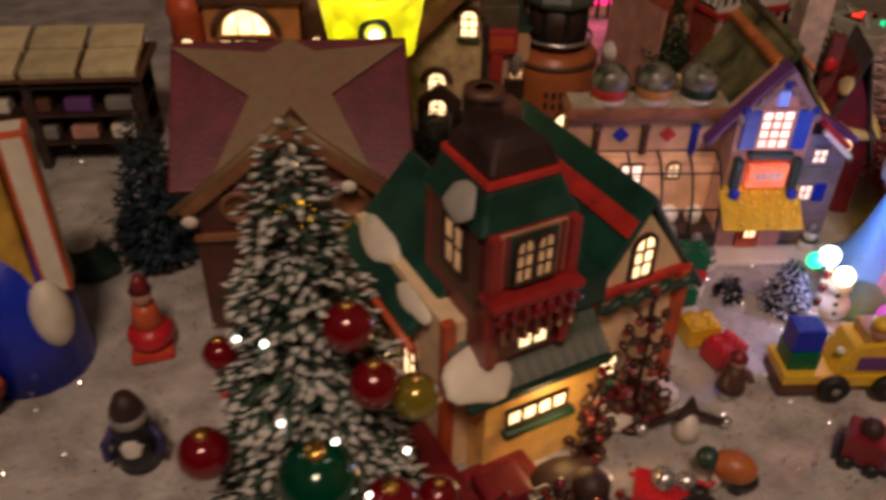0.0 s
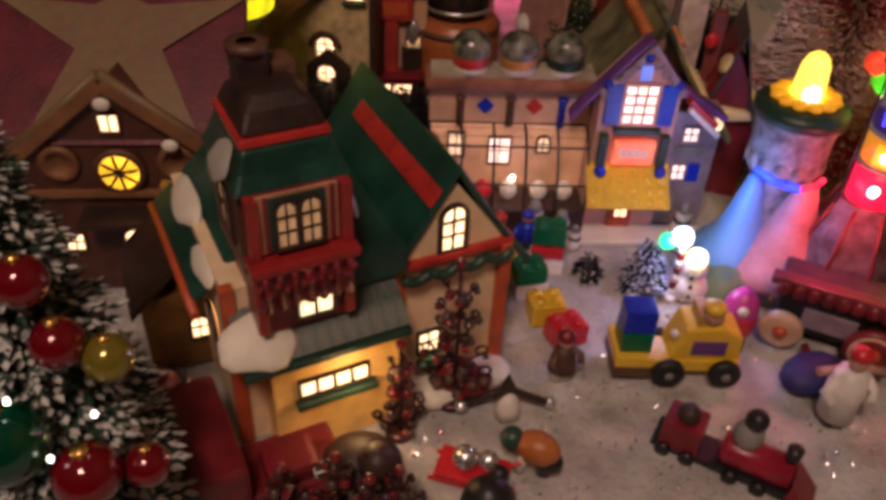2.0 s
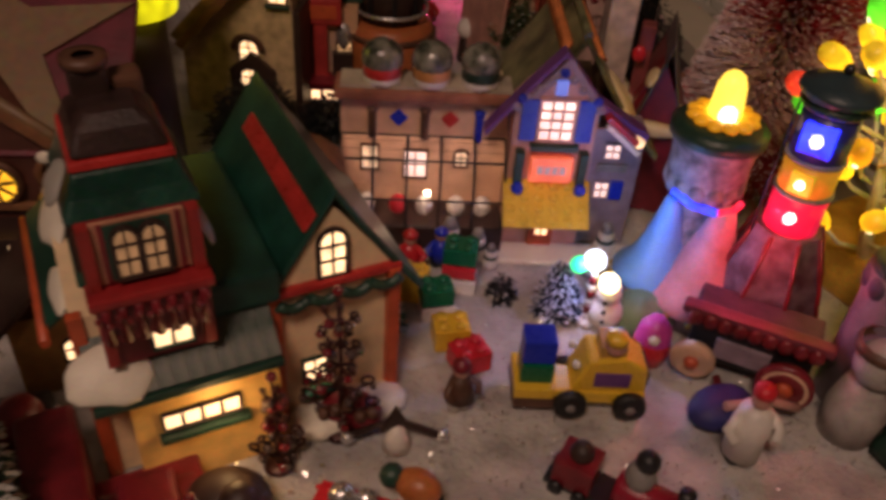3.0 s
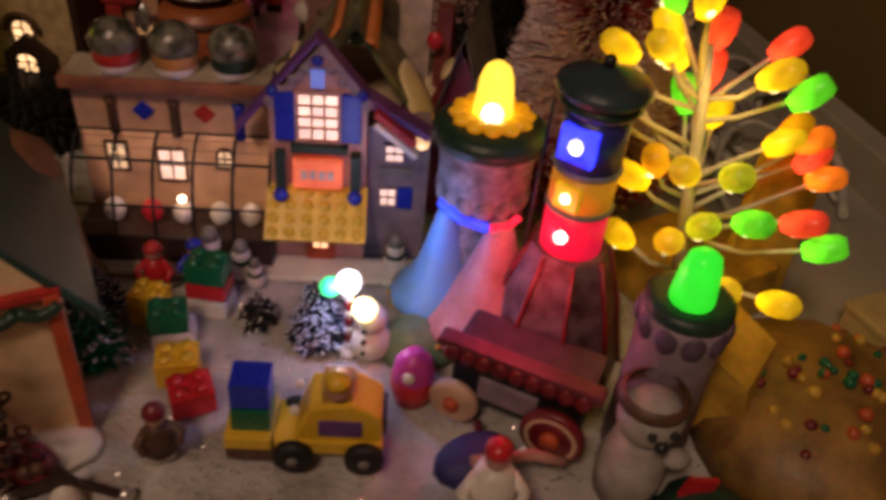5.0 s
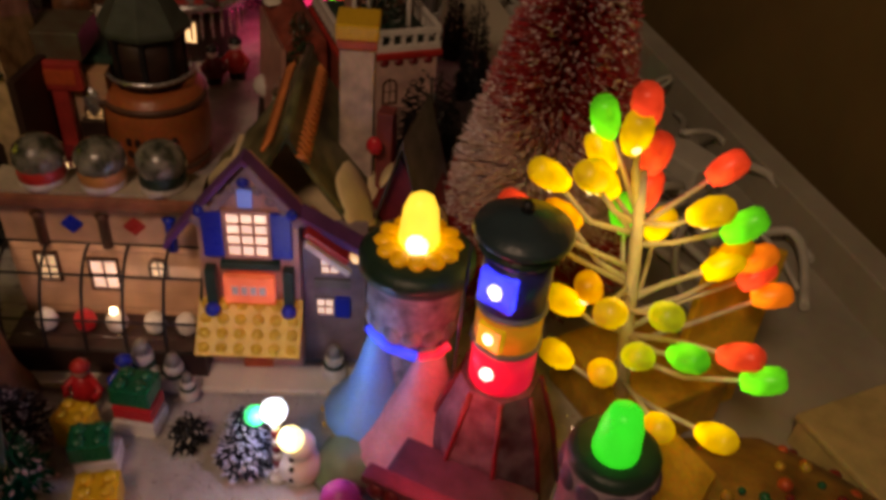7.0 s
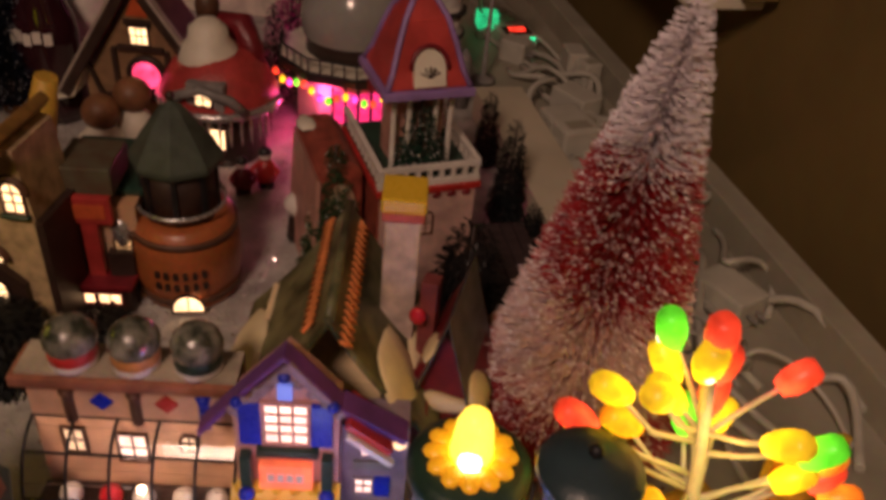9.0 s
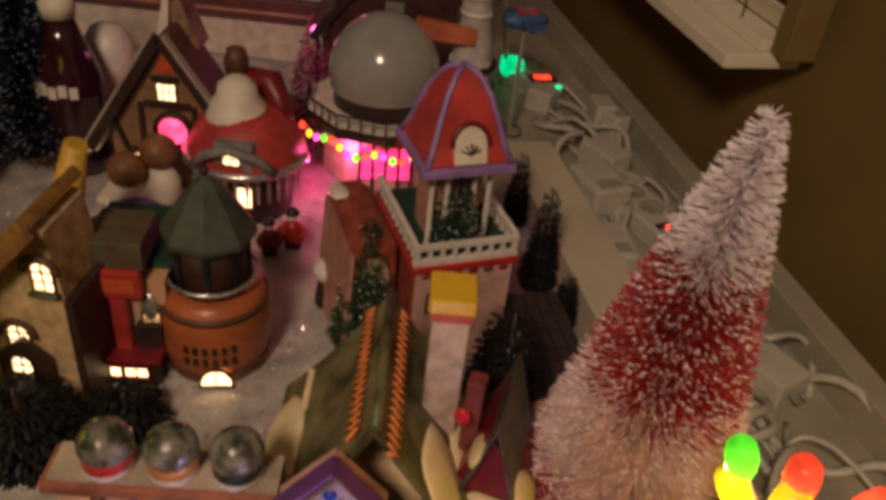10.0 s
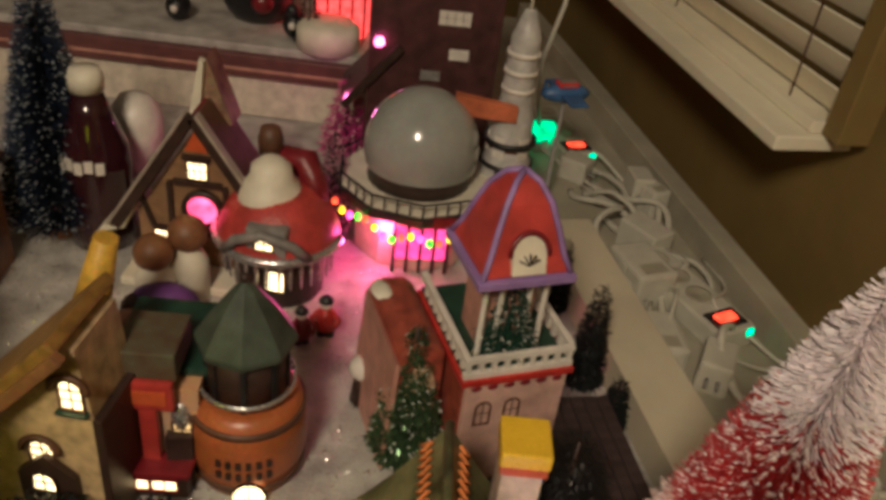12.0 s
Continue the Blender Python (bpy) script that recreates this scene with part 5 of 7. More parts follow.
# grey pane brightened with a very weak glow of its own
GREYWIN = glow("faint_glow_pane", (0.9, 0.6, 0.4), 0.12, (0.15, 0.12, 0.14))
brick_hall()
conifer(0.388, 1.066, 0.085, 0.032, 31, "roof_tree", "small green fir on the roof terrace", DKGREEN, FLOCK, 1600, 0.007, 0.12).location.z = 0.144
CYP = mat("near_black_fir", (0.004, 0.006, 0.007), 0.6, var=0.3)
conifer(0.498, 1.19, 0.155, 0.024, 32, "cypress", "slim near-black cypress tree in the snow", CYP, None, 4200, 0.006, 0, 0.5, group="cypresses")
conifer(0.527, 1.13, 0.075, 0.017, 33, "cypress", "short near-black cypress tree in the snow", CYP, None, 1800, 0.006, 0, 0.5, group="cypresses")
conifer(0.472, 1.33, 0.12, 0.018, 34, "cypress", "slim near-black cypress tree in the snow", CYP, None, 2400, 0.006, 0, 0.5, group="cypresses")
TIN = mat("green_tinsel", (0.12, 0.20, 0.10), 0.2, metal=0.75, var=0.3)
conifer(0.305, 1.05, 0.180, 0.044, 35, "tinsel_tree", "shiny green tinsel tree beside the brick hall", TIN, FLOCK, 8000, 0.008, 0.06, 0.8)
figure("snow_child", 0.252, 1.125, 0, 0, "doll with a fluffy white hood on the snow", "figurine", [(DKBROWN, lambda bm: lathe(bm, [(0, 0), (0.016, 0), (0.012, 0.03), (0, 0.033)], 14)), (WHITE, lambda bm: ball(bm, 0.017, (0, 0, 0.045), (1.1, 1, 0.9), 14))])


def barrel_shop():
    t = thing("barrel_shop", 0.152, 1.02, 0, 10, "orange barrel-shaped shop with a dark green cone roof", "house")
    t.scale = (1, 1, 1.1)
    part("barrel", lathe(B(), [(0, 0), (0.050, 0), (0.056, 0.03), (0.056, 0.06), (0.050, 0.085), (0.040, 0.088), (0, 0.088)], 30), mat("burnt_orange_glaze", (0.46, 0.14, 0.04), 0.35, col2=(0.30, 0.085, 0.03), var=0.35, scale=25), t)
    for z, r in ((0.012, 0.0535), (0.075, 0.054)):
        part("hoop", lathe(B(), [(r - 0.002, z - 0.003), (r + 0.001, z - 0.003), (r + 0.001, z + 0.003), (r - 0.002, z + 0.003)], 30), BROWN, t)
    for k in range(2):
        for j in range(6):
            part("letter_bar", box(B(), (-0.0024, -0.0585, 0), (0.0024, -0.0545, 0.007), pose(0, 0, 0.042 - 0.013 * k, 0, 0, -24 + 9.5 * j)), DKBROWN, t, "brown lettering bar on the barrel")
    part("lantern_room", lathe(B(), [(0, 0.088), (0.036, 0.088), (0.036, 0.145), (0, 0.145)], 24), DKBROWN, t)
    for k in range(8):
        part("mullion", box(B(), (-0.0025, -0.039, 0.09), (0.0025, -0.035, 0.144), pose(0, 0, 0, 0, 0, 45 * k)), BLACK, t)
    part("gallery_rail", lathe(B(), [(0.043, 0.098), (0.0455, 0.098), (0.0455, 0.102), (0.043, 0.102)], 30), SILVER, t)
    part("roof", lathe(B(), [(0.0, 0.14), (0.046, 0.14), (0.047, 0.146), (0.030, 0.170), (0.012, 0.192), (0.0, 0.2)], 8, flat=True), mat("verdigris_roof", (0.05, 0.065, 0.05), 0.45, var=0.3), t, bev=0.002)
    part("finial", ball(B(), 0.0045, (0, 0, 0.203), seg=10), DKBROWN, t)
    part("jug", ball(B(), 0.011, (-0.058, -0.02, 0.075), (1, 1, 1.5), 12), SILVER, t, "silver jug on a shelf")
    part("jug_shelf", box(B(), (-0.072, -0.035, 0), (-0.048, -0.005, 0.058)), DKBROWN, t)
    window(t, 0.03, 0.018, pose(0.004, -0.0545, 0.004, 0, 0, 0), DKBROWN, WINDOW, True, 2, 1)


barrel_shop()


def sign_shop():
    t = thing("sign_shop", 0.072, 1.01, 0, 4, "white shop with a red signboard on a red post", "house")
    # white wall with its orange glow mixed into the paint colour in patches
    GLOW_WALL = mat("orange_glow_wall", (0.62, 0.44, 0.32), 0.5, col2=(0.55, 0.28, 0.12), var=0.22, scale=18)
    BRICKRED = mat("brick_red_sign", (0.36, 0.035, 0.03), 0.4, var=0.25)
    part("wall", box(B(), (-0.04, -0.026, 0), (0.042, 0.09, 0.115)), GLOW_WALL, t)
    part("roof", box(B(), (-0.045, -0.008, 0.115), (0.047, 0.095, 0.124), bev=0.003), DKGREEN, t)
    part("cap_house", box(B(), (-0.028, -0.03, 0.128), (0.025, 0.03, 0.158), bev=0.002), mat("mossy_brown_cap", (0.12, 0.07, 0.04), 0.5, col2=(0.08, 0.08, 0.05), var=0.3), t)
    part("signboard", box(B(), (-0.026, -0.040, 0.100), (0.024, -0.031, 0.132), bev=0.003), BRICKRED, t)
    part("sign_trim", box(B(), (-0.020, -0.0412, 0.108), (0.018, -0.040, 0.124), bev=0.0005), ORANGERED, t)
    part("post", box(B(), (-0.009, -0.038, 0.03), (0.007, -0.029, 0.102), bev=0.001), BRICKRED, t)
    for x in (-0.028, 0.026):
        window(t, 0.016, 0.03, face(x, -0.026, 0.052), BROWN, WINDIM, True, 2, 2)
    part("porch", box(B(), (-0.034, -0.052, 0), (0.034, -0.027, 0.030), bev=0.002), DKBROWN, t)
    part("porch_roof", box(B(), (-0.038, -0.056, 0.030), (0.038, -0.0265, 0.036), bev=0.002), DKRED, t)
    for k in range(2):
        window(t, 0.022, 0.012, face(-0.013 + 0.026 * k, -0.052, 0.013), DKRED, WINDOW, False, 2, 1)
    lampost = part("post_lamp", lathe(B(), [(0, 0), (0.004, 0), (0.002, 0.006), (0.002, 0.075), (0.004, 0.08), (0, 0.082)], 10, at(-0.050, -0.045, 0)), BLACK, t)
    part("lamp_head", lathe(B(), [(0.004, 0.08), (0.008, 0.086), (0.007, 0.1), (0.003, 0.106), (0, 0.108)], 10, at(-0.050, -0.045, 0)), BLACK, lampost)
    part("lamp_arm", tube(B(), [(-0.064, -0.045, 0.058), (-0.050, -0.045, 0.062), (-0.036, -0.045, 0.058)], 0.0015, 6), BLACK, lampost)


sign_shop()


def inn():
    t = thing("inn", 0.008, 0.925, 0, -4, "cream village inn with arched lit windows and golden roof edge", "house")
    part("wall", prism(B(), [(-0.085, 0), (0.046, 0), (0.044, 0.13), (0.036, 0.205), (0.026, 0.208), (-0.085, 0.08)], 0, 0.07), mat("speckled_cream", (0.48, 0.35, 0.20), 0.5, var=0.3, scale=70), t)
    part("corner_timber", box(B(), (0.044, -0.004, 0), (0.052, 0.07, 0.135), bev=0.001), DKBROWN, t)
    part("roof", box(B(), (-0.17, -0.02, -0.006), (0.0, 0.08, 0.006), bev=0.003), mat("dull_gold_roof", (0.22, 0.12, 0.03), 0.5, var=0.4), t, m=at(0.03, 0, 0.222) @ pose(0, 0, 0, 0, -47, 0))
    part("ridge_timber", box(B(), (-0.17, -0.026, -0.014), (0.0, -0.016, -0.004), bev=0.001), WOOD, t, m=at(0.03, 0, 0.222) @ pose(0, 0, 0, 0, -47, 0))
    for x, z, w, h in ((0.028, 0.143, 0.018, 0.030), (-0.008, 0.070, 0.020, 0.026)):
        fr = window(t, w, h, face(x, 0, z), BROWN, WINDOW, True, 2, 3, sill=DKGREEN)
        part("arch_trim", tube(B(), [((w / 2 + 0.007) * math.cos(a), -0.004, h - w / 2 + (w / 2 + 0.007) * math.sin(a)) for a in [math.pi * k / 10 for k in range(11)]], 0.003), BROWN, fr)
    part("dark_door", prism(B(), [(-0.03, 0), (0.022, 0), (0.022, 0.062), (-0.004, 0.085), (-0.03, 0.062)], -0.008, -0.001), DKBROWN, t)
    window(t, 0.02, 0.02, face(-0.006, -0.008, 0.045), DKBROWN, WINDOW, True, 2, 2)


inn()
conifer(0.016, 0.872, 0.075, 0.062, 71, "dark_bush", "low near-black rounded bush before the inn", CYP, None, 2600, 0.013, 0, 0.3, 0.02)
conifer(0.096, 0.907, 0.045, 0.040, 72, "dark_bush", "low near-black rounded bush before the inn", CYP, None, 1500, 0.012, 0, 0.3, 0.02)
figure("gold_tree", -0.055, 1.10, 0, 0, "golden brown straw tree figurine", "tree", [(GOLD, lambda bm: tube(bm, [(0, 0, 0), (0.01, 0, 0.06), (0.03, 0, 0.12), (0.05, 0, 0.19)], 0.03, 9, 0.012)), (BROWN, lambda bm: ball(bm, 0.035, (0.06, 0.0, 0.05), (1, 1, 1.4), 12)), (PINKWALL, lambda bm: ball(bm, 0.018, (0.085, -0.02, 0.085), seg=12))])


def a_frame():
    t = thing("a_frame_house", 0.012, 1.32, 0, 0, "timbered A-frame house with a pink glowing heart window", "house")
    part("wall", prism(B(), [(-0.078, 0), (0.072, 0), (0.072, 0.085), (0.0, 0.205), (-0.078, 0.085)], 0, 0.07), mat("tan_timber_wall", (0.24, 0.14, 0.075), 0.5, var=0.3), t)
    for s in (-1, 1):
        L_ = 0.185 if s < 0 else 0.165
        ang = 57 if s > 0 else 123
        part("roof_slope", box(B(), (0, -0.006, -0.004), (L_, 0.075, 0.004), bev=0.002), DKRED if s < 0 else BROWN, t, m=at(0, 0, 0.222) @ pose(0, 0, 0, 0, ang, 0))
        part("bargeboard", box(B(), (0, -0.018, -0.006), (L_ * 1.04, -0.007, 0.006), bev=0.001), DKBROWN, t, m=at(0, 0, 0.226) @ pose(0, 0, 0, 0, ang, 0))
        part("snow_edge", box(B(), (0, -0.020, 0.006), (L_ * 1.05, -0.006, 0.010), bev=0.001), mat("grey_timber_%d" % s, (0.35, 0.30, 0.26), 0.4), t, m=at(0, 0, 0.226) @ (pose(0, 0, 0, 0, ang, 0) if s > 0 else pose(0, 0, 0, 0, ang, 0) @ Matrix.Diagonal((1, 1, -1, 1))))
    part("side_snow", prism(B(), [(-0.13, 0.05), (-0.095, 0.06), (-0.075, 0.10), (-0.09, 0.10)], -0.012, 0.05), SNOWPAINT, t)
    for z, w in ((0.13, 0.06), (0.165, 0.034), (0.06, 0.11)):
        part("tie_beam", box(B(), (-w / 2, -0.007, z), (w / 2, 0, z + 0.006)), DKBROWN, t)
    for x in (-0.035, 0.034):
        part("stud_beam", box(B(), (x - 0.003, -0.007, 0), (x + 0.003, 0, 0.132)), DKBROWN, t)
    window(t, 0.022, 0.022, face(0.0, -0.001, 0.139), DKBROWN, WINDOW, False, 3, 2)
    part("heart_window", lathe(B(), [(0, 0), (0.020, 0), (0.020, 0.006), (0, 0.006)], 20), glow("pink_heart", (1.0, 0.06, 0.16), 1.5), t, "pink glowing round window", m=pose(0.005, 0.0, 0.098, 90, 0, 0))
    part("window_ring", lathe(B(), [(0.019, 0.0), (0.026, 0.0), (0.026, 0.008), (0.019, 0.008), (0.019, 0.0)], 24), DKBROWN, t, m=pose(0.005, 0.0, 0.098, 90, 0, 0))
    for s, a in ((-1, 40), (1, -40)):
        part("brace", box(B(), (-0.0025, -0.0065, 0), (0.0025, 0, 0.052)), DKBROWN, t, m=at(s * 0.058, 0, 0.064) @ pose(0, 0, 0, 0, s * 18, 0))
    part("red_attic", prism(B(), [(-0.014, 0.176), (0.014, 0.176), (0, 0.205)], -0.003, 0.0), ORANGERED, t)
    part("gable_back", prism(B(), [(-0.03, 0.19), (0.03, 0.19), (0.0, 0.275)], 0.05, 0.09), mat("weathered_brick_gable", (0.17, 0.06, 0.04), 0.5, col2=(0.30, 0.22, 0.14), var=0.4, scale=30), t)
    part("snow_patch", prism(B(), [(-0.022, 0.20), (-0.008, 0.20), (0.0, 0.272), (-0.005, 0.275)], 0.04, 0.05), SNOWPAINT, t)
    window(t, 0.02, 0.05, face(-0.048, -0.001, 0.01), DKBROWN, WINDOW, False, 2, 3)
    part("step", box(B(), (-0.09, -0.05, 0), (0.07, 0, 0.012), bev=0.003), SNOWPAINT, t)


a_frame()
for x, y, h, c in ((0.013, 1.268, 0.118, WOOD), (-0.020, 1.243, 0.098, WOOD)):
    figure("gingerbread_doll", x, y, 0, 0, "round brown gingerbread doll in front of the house", "figurine", [(SNOWPAINT, lambda bm, h=h: lathe(bm, [(0, 0), (0.024, 0), (0.024, h * 0.45), (0.014, h * 0.6), (0, h * 0.62)], 16)), (c, lambda bm, h=h: ball(bm, 0.024, (0, 0, h * 0.78), (1, 1, 0.95), 16))], "gingerbread dolls")
figure("dark_sack", 0.0, 1.215, 0, 0, "dark violet toy sack on the snow", "sack", [(PURPLE, lambda bm: ball(bm, 0.036, (0, 0, 0.022), (1.2, 0.8, 0.8), 14)), (DKBROWN, lambda bm: ball(bm, 0.02, (-0.03, -0.01, 0.02), seg=10))])


def hat_house():
    t = thing("hat_house", 0.112, 1.318, 0, -4, "rounded house with a red hat roof and snowy crown", "house")
    part("wall", lathe(B(), [(0, 0), (0.056, 0), (0.056, 0.085), (0, 0.085)], 24), DKBROWN, t)
    part("brim", lathe(B(), [(0, 0.08), (0.074, 0.08), (0.077, 0.086), (0.071, 0.104), (0.060, 0.124), (0.040, 0.142), (0.0, 0.152)], 28), mat("faded_red_hat", (0.42, 0.05, 0.045), 0.4, var=0.3, scale=30, bump=0.4), t)
    part("brim_arch", tube(B(), [(-0.046, -0.066, 0.086), (-0.030, -0.076, 0.108), (0.004, -0.080, 0.122), (0.038, -0.072, 0.108), (0.054, -0.060, 0.086)], 0.0065, 8), GREY, t, "grey fur arch over the dormer")
    part("crown", lathe(B(), [(0, 0.118), (0.040, 0.118), (0.041, 0.132), (0.034, 0.150), (0.026, 0.160), (0.024, 0.174), (0.012, 0.184), (0, 0.186)], 20, at(-0.008, -0.006, 0)), SNOWPAINT, t)
    part("hat_tip", tube(B(), [(-0.012, 0.028, 0.135), (0.004, 0.036, 0.165), (0.024, 0.032, 0.168), (0.040, 0.022, 0.140), (0.048, 0.012, 0.112)], 0.022, 10, 0.012), DKRED, t)
    part("dormer", box(B(), (-0.02, -0.072, 0.085), (0.03, -0.04, 0.125), bev=0.006), GREY, t)
    window(t, 0.02, 0.018, face(0.004, -0.072, 0.098), DKBROWN, WINDOW, False, 2, 2)
    part("brim_snow", tube(B(), [(0.078 * math.cos(a), 0.078 * math.sin(a), 0.083) for a in [math.pi + math.pi * k / 16 for k in range(17)]], 0.006, 7), SILVER, t)
    for k in range(16):
        a = math.pi + math.pi * (k + 0.5) / 16
        part("icicle", lathe(B(), [(0, 0.035), (0.0014, 0.04), (0.0028, 0.082), (0, 0.083)], 7, at(0.07 * math.cos(a), 0.07 * math.sin(a), 0)), SILVER, t)
    window(t, 0.022, 0.028, face(0.012, -0.057, 0.03), DKBROWN, WINDOW, False, 1, 1)
    part("chimney_doll", lathe(B(), [(0, 0.17), (0.014, 0.17), (0.016, 0.19), (0.012, 0.205), (0, 0.21)], 12, at(-0.02, 0.03, 0)), BROWN, t)


hat_house()
figure("toy_band", 0.19, 1.225, 0, 0, "cluster of black and red toy soldiers", "figurine", person_items(0.06, RED, BLACK, WHITE, BLACK))
figure("toy_band", 0.165, 1.205, 0, 20, "cluster of black and red toy soldiers", "figurine", person_items(0.055, DKRED, BLACK, WHITE, BLACK))


def bottle():
    t = thing("cola_bottle", -0.138, 1.372, 0, 0, "dark cola bottle ornament with a blank white label band", "bottle")
    t.scale = (1.16, 1.16, 1.12)
    part("glass_body", lathe(B(), [(0, 0), (0.036, 0), (0.038, 0.02), (0.033, 0.06), (0.038, 0.10), (0.036, 0.125), (0.022, 0.165), (0.015, 0.19), (0, 0.19)], 24), mat("dark_cola_glass", (0.03, 0.008, 0.012), 0.12, var=0.2, bump=0, clear=0.5), t)
    part("cap", lathe(B(), [(0, 0.19), (0.018, 0.19), (0.019, 0.205), (0.015, 0.215), (0, 0.216)], 18), SNOWPAINT, t)
    for k in range(5):
        part("label_bar", box(B(), (-0.0045, -0.0385, 0.104 + 0.003 * (k % 2)), (0.0045, -0.0365, 0.118 + 0.003 * (k % 2)), pose(0, 0, 0, 0, 0, -38 + 17 * k)), WHITE, t)


bottle()
brush_tree(-0.195, 1.37, 0.36, 0.065, 13, "frosted_blue_tree", "tall dark blue bottle brush tree with silvery flecks", [(2, BR_NAVY)], (0.01, 0), 8000, mat("silver_fleck", (0.5, 0.55, 0.6), 0.3, metal=0.5, var=0.2), tipshare=0.16, fat=1.2)
figure("white_balloon", -0.118, 1.46, 0, 0, "pale pink-white balloon-shaped ornament", "ornament", [(WHITE, lambda bm: lathe(bm, [(0, 0), (0.012, 0), (0.01, 0.04), (0.025, 0.075), (0.036, 0.12), (0.034, 0.15), (0.02, 0.17), (0, 0.175)], 18))])
# white flock painted pink for the pink light around both trees
PINKLIT_FLOCK = mat("pink_lit_flock", (0.75, 0.42, 0.50), 0.6, var=0.15)
conifer(0.155, 1.462, 0.165, 0.030, 41, "flocked_tree", "small black fir with pink light painted into its snow flocking", BLACK, PINKLIT_FLOCK, 1500, 0.011, 0.75, 0.7)
conifer(0.135, 1.70, 0.15, 0.05, 42, "pink_tree", "pink tinsel tree at the back, its glow put into the colour", mat("pink_tinsel", (0.6, 0.06, 0.3), 0.3, metal=0.3, var=0.3), PINKLIT_FLOCK, 900, 0.016, 0.4, 0.8)


def dome_hall():
    t = thing("dome_hall", 0.272, 1.47, 0, 8, "grey-white observatory with a big grey dome and pink lights", "house")
    wall_m = mat("blush_wall", (0.55, 0.36, 0.32), 0.5)
    part("wall", lathe(B(), [(0, 0), (0.088, 0), (0.088, 0.085), (0, 0.085)], 10, pose(0, 0, 0, 0, 0, 18), flat=True), wall_m, t)
    part("terrace", lathe(B(), [(0, 0.085), (0.112, 0.085), (0.114, 0.092), (0.112, 0.1), (0, 0.1)], 10, pose(0, 0, 0, 0, 0, 18), flat=True), SNOWPAINT, t)
    part("dark_rim", lathe(B(), [(0.111, 0.084), (0.116, 0.086), (0.116, 0.098), (0.111, 0.1)], 10, pose(0, 0, 0, 0, 0, 18), flat=True), BLACK, t)
    for k in range(10):
        a0, a1 = radians(18 + 36 * k), radians(54 + 36 * k)
        p0, p1 = (0.112 * math.cos(a0), 0.112 * math.sin(a0)), (0.112 * math.cos(a1), 0.112 * math.sin(a1))
        part("terrace_rail", tube(B(), [(*p0, 0.118), (*p1, 0.118)], 0.0016, 5), BLACK, t)
        for f in (0.0, 0.25, 0.5, 0.75):
            x, y = p0[0] + (p1[0] - p0[0]) * f, p0[1] + (p1[1] - p0[1]) * f
            part("rail_post", tube(B(), [(x, y, 0.098), (x, y, 0.118)], 0.0012, 5), BLACK, t)
    part("drum", lathe(B(), [(0, 0.1), (0.072, 0.1), (0.07, 0.14), (0, 0.14)], 28), DKBROWN, t)
    part("dome", lathe(B(), [(0.079 * math.cos(a) if a < 1.57 else 0, 0.145 + 0.084 * math.sin(a)) for a in [-0.25 + (1.5708 + 0.25) * k / 14 for k in range(15)]], 32), mat("grey_dome_glaze", (0.30, 0.31, 0.29), 0.18, var=0.15, scale=12, bump=0.05, clear=0.4), t)
    part("sign_plate", box(B(), (0.002, -0.111, 0.083), (0.062, -0.104, 0.099), pose(0, 0, 0, 0, 0, 0), 0.001), DKRED, t)
    part("glowing_door", box(B(), (-0.03, -0.088, 0.02), (0.04, -0.08, 0.066)), glow("pink_interior", (1.0, 0.04, 0.20), 1.1), t, "pink lit entrance")
    for k in range(5):
        part("door_post", box(B(), (-0.034 + 0.018 * k, -0.092, 0), (-0.030 + 0.018 * k, -0.086, 0.075)), DKBROWN, t)


dome_hall()
for k in range(16):
    f = k / 15
    c = (LED_R, LED_Y, glow("pink_led", (1.0, 0.05, 0.35), 2.0) if k == 2 else bpy.data.materials.get("pink_led") or LED_R, LED_G)[k % 4]
    x, y = 0.165 + 0.185 * f, 1.425 - 0.075 * math.sin(f * 2.6) - 0.01
    whole(part("garland_bulb", ball(B(), 0.0045, (0, 0, 0), (1, 1, 1.3), 10), c, m=at(x, y, 0.076 - 0.006 * math.sin(f * 18))), "tiny coloured bulb of a light garland", "light bulb", "garland bulbs")


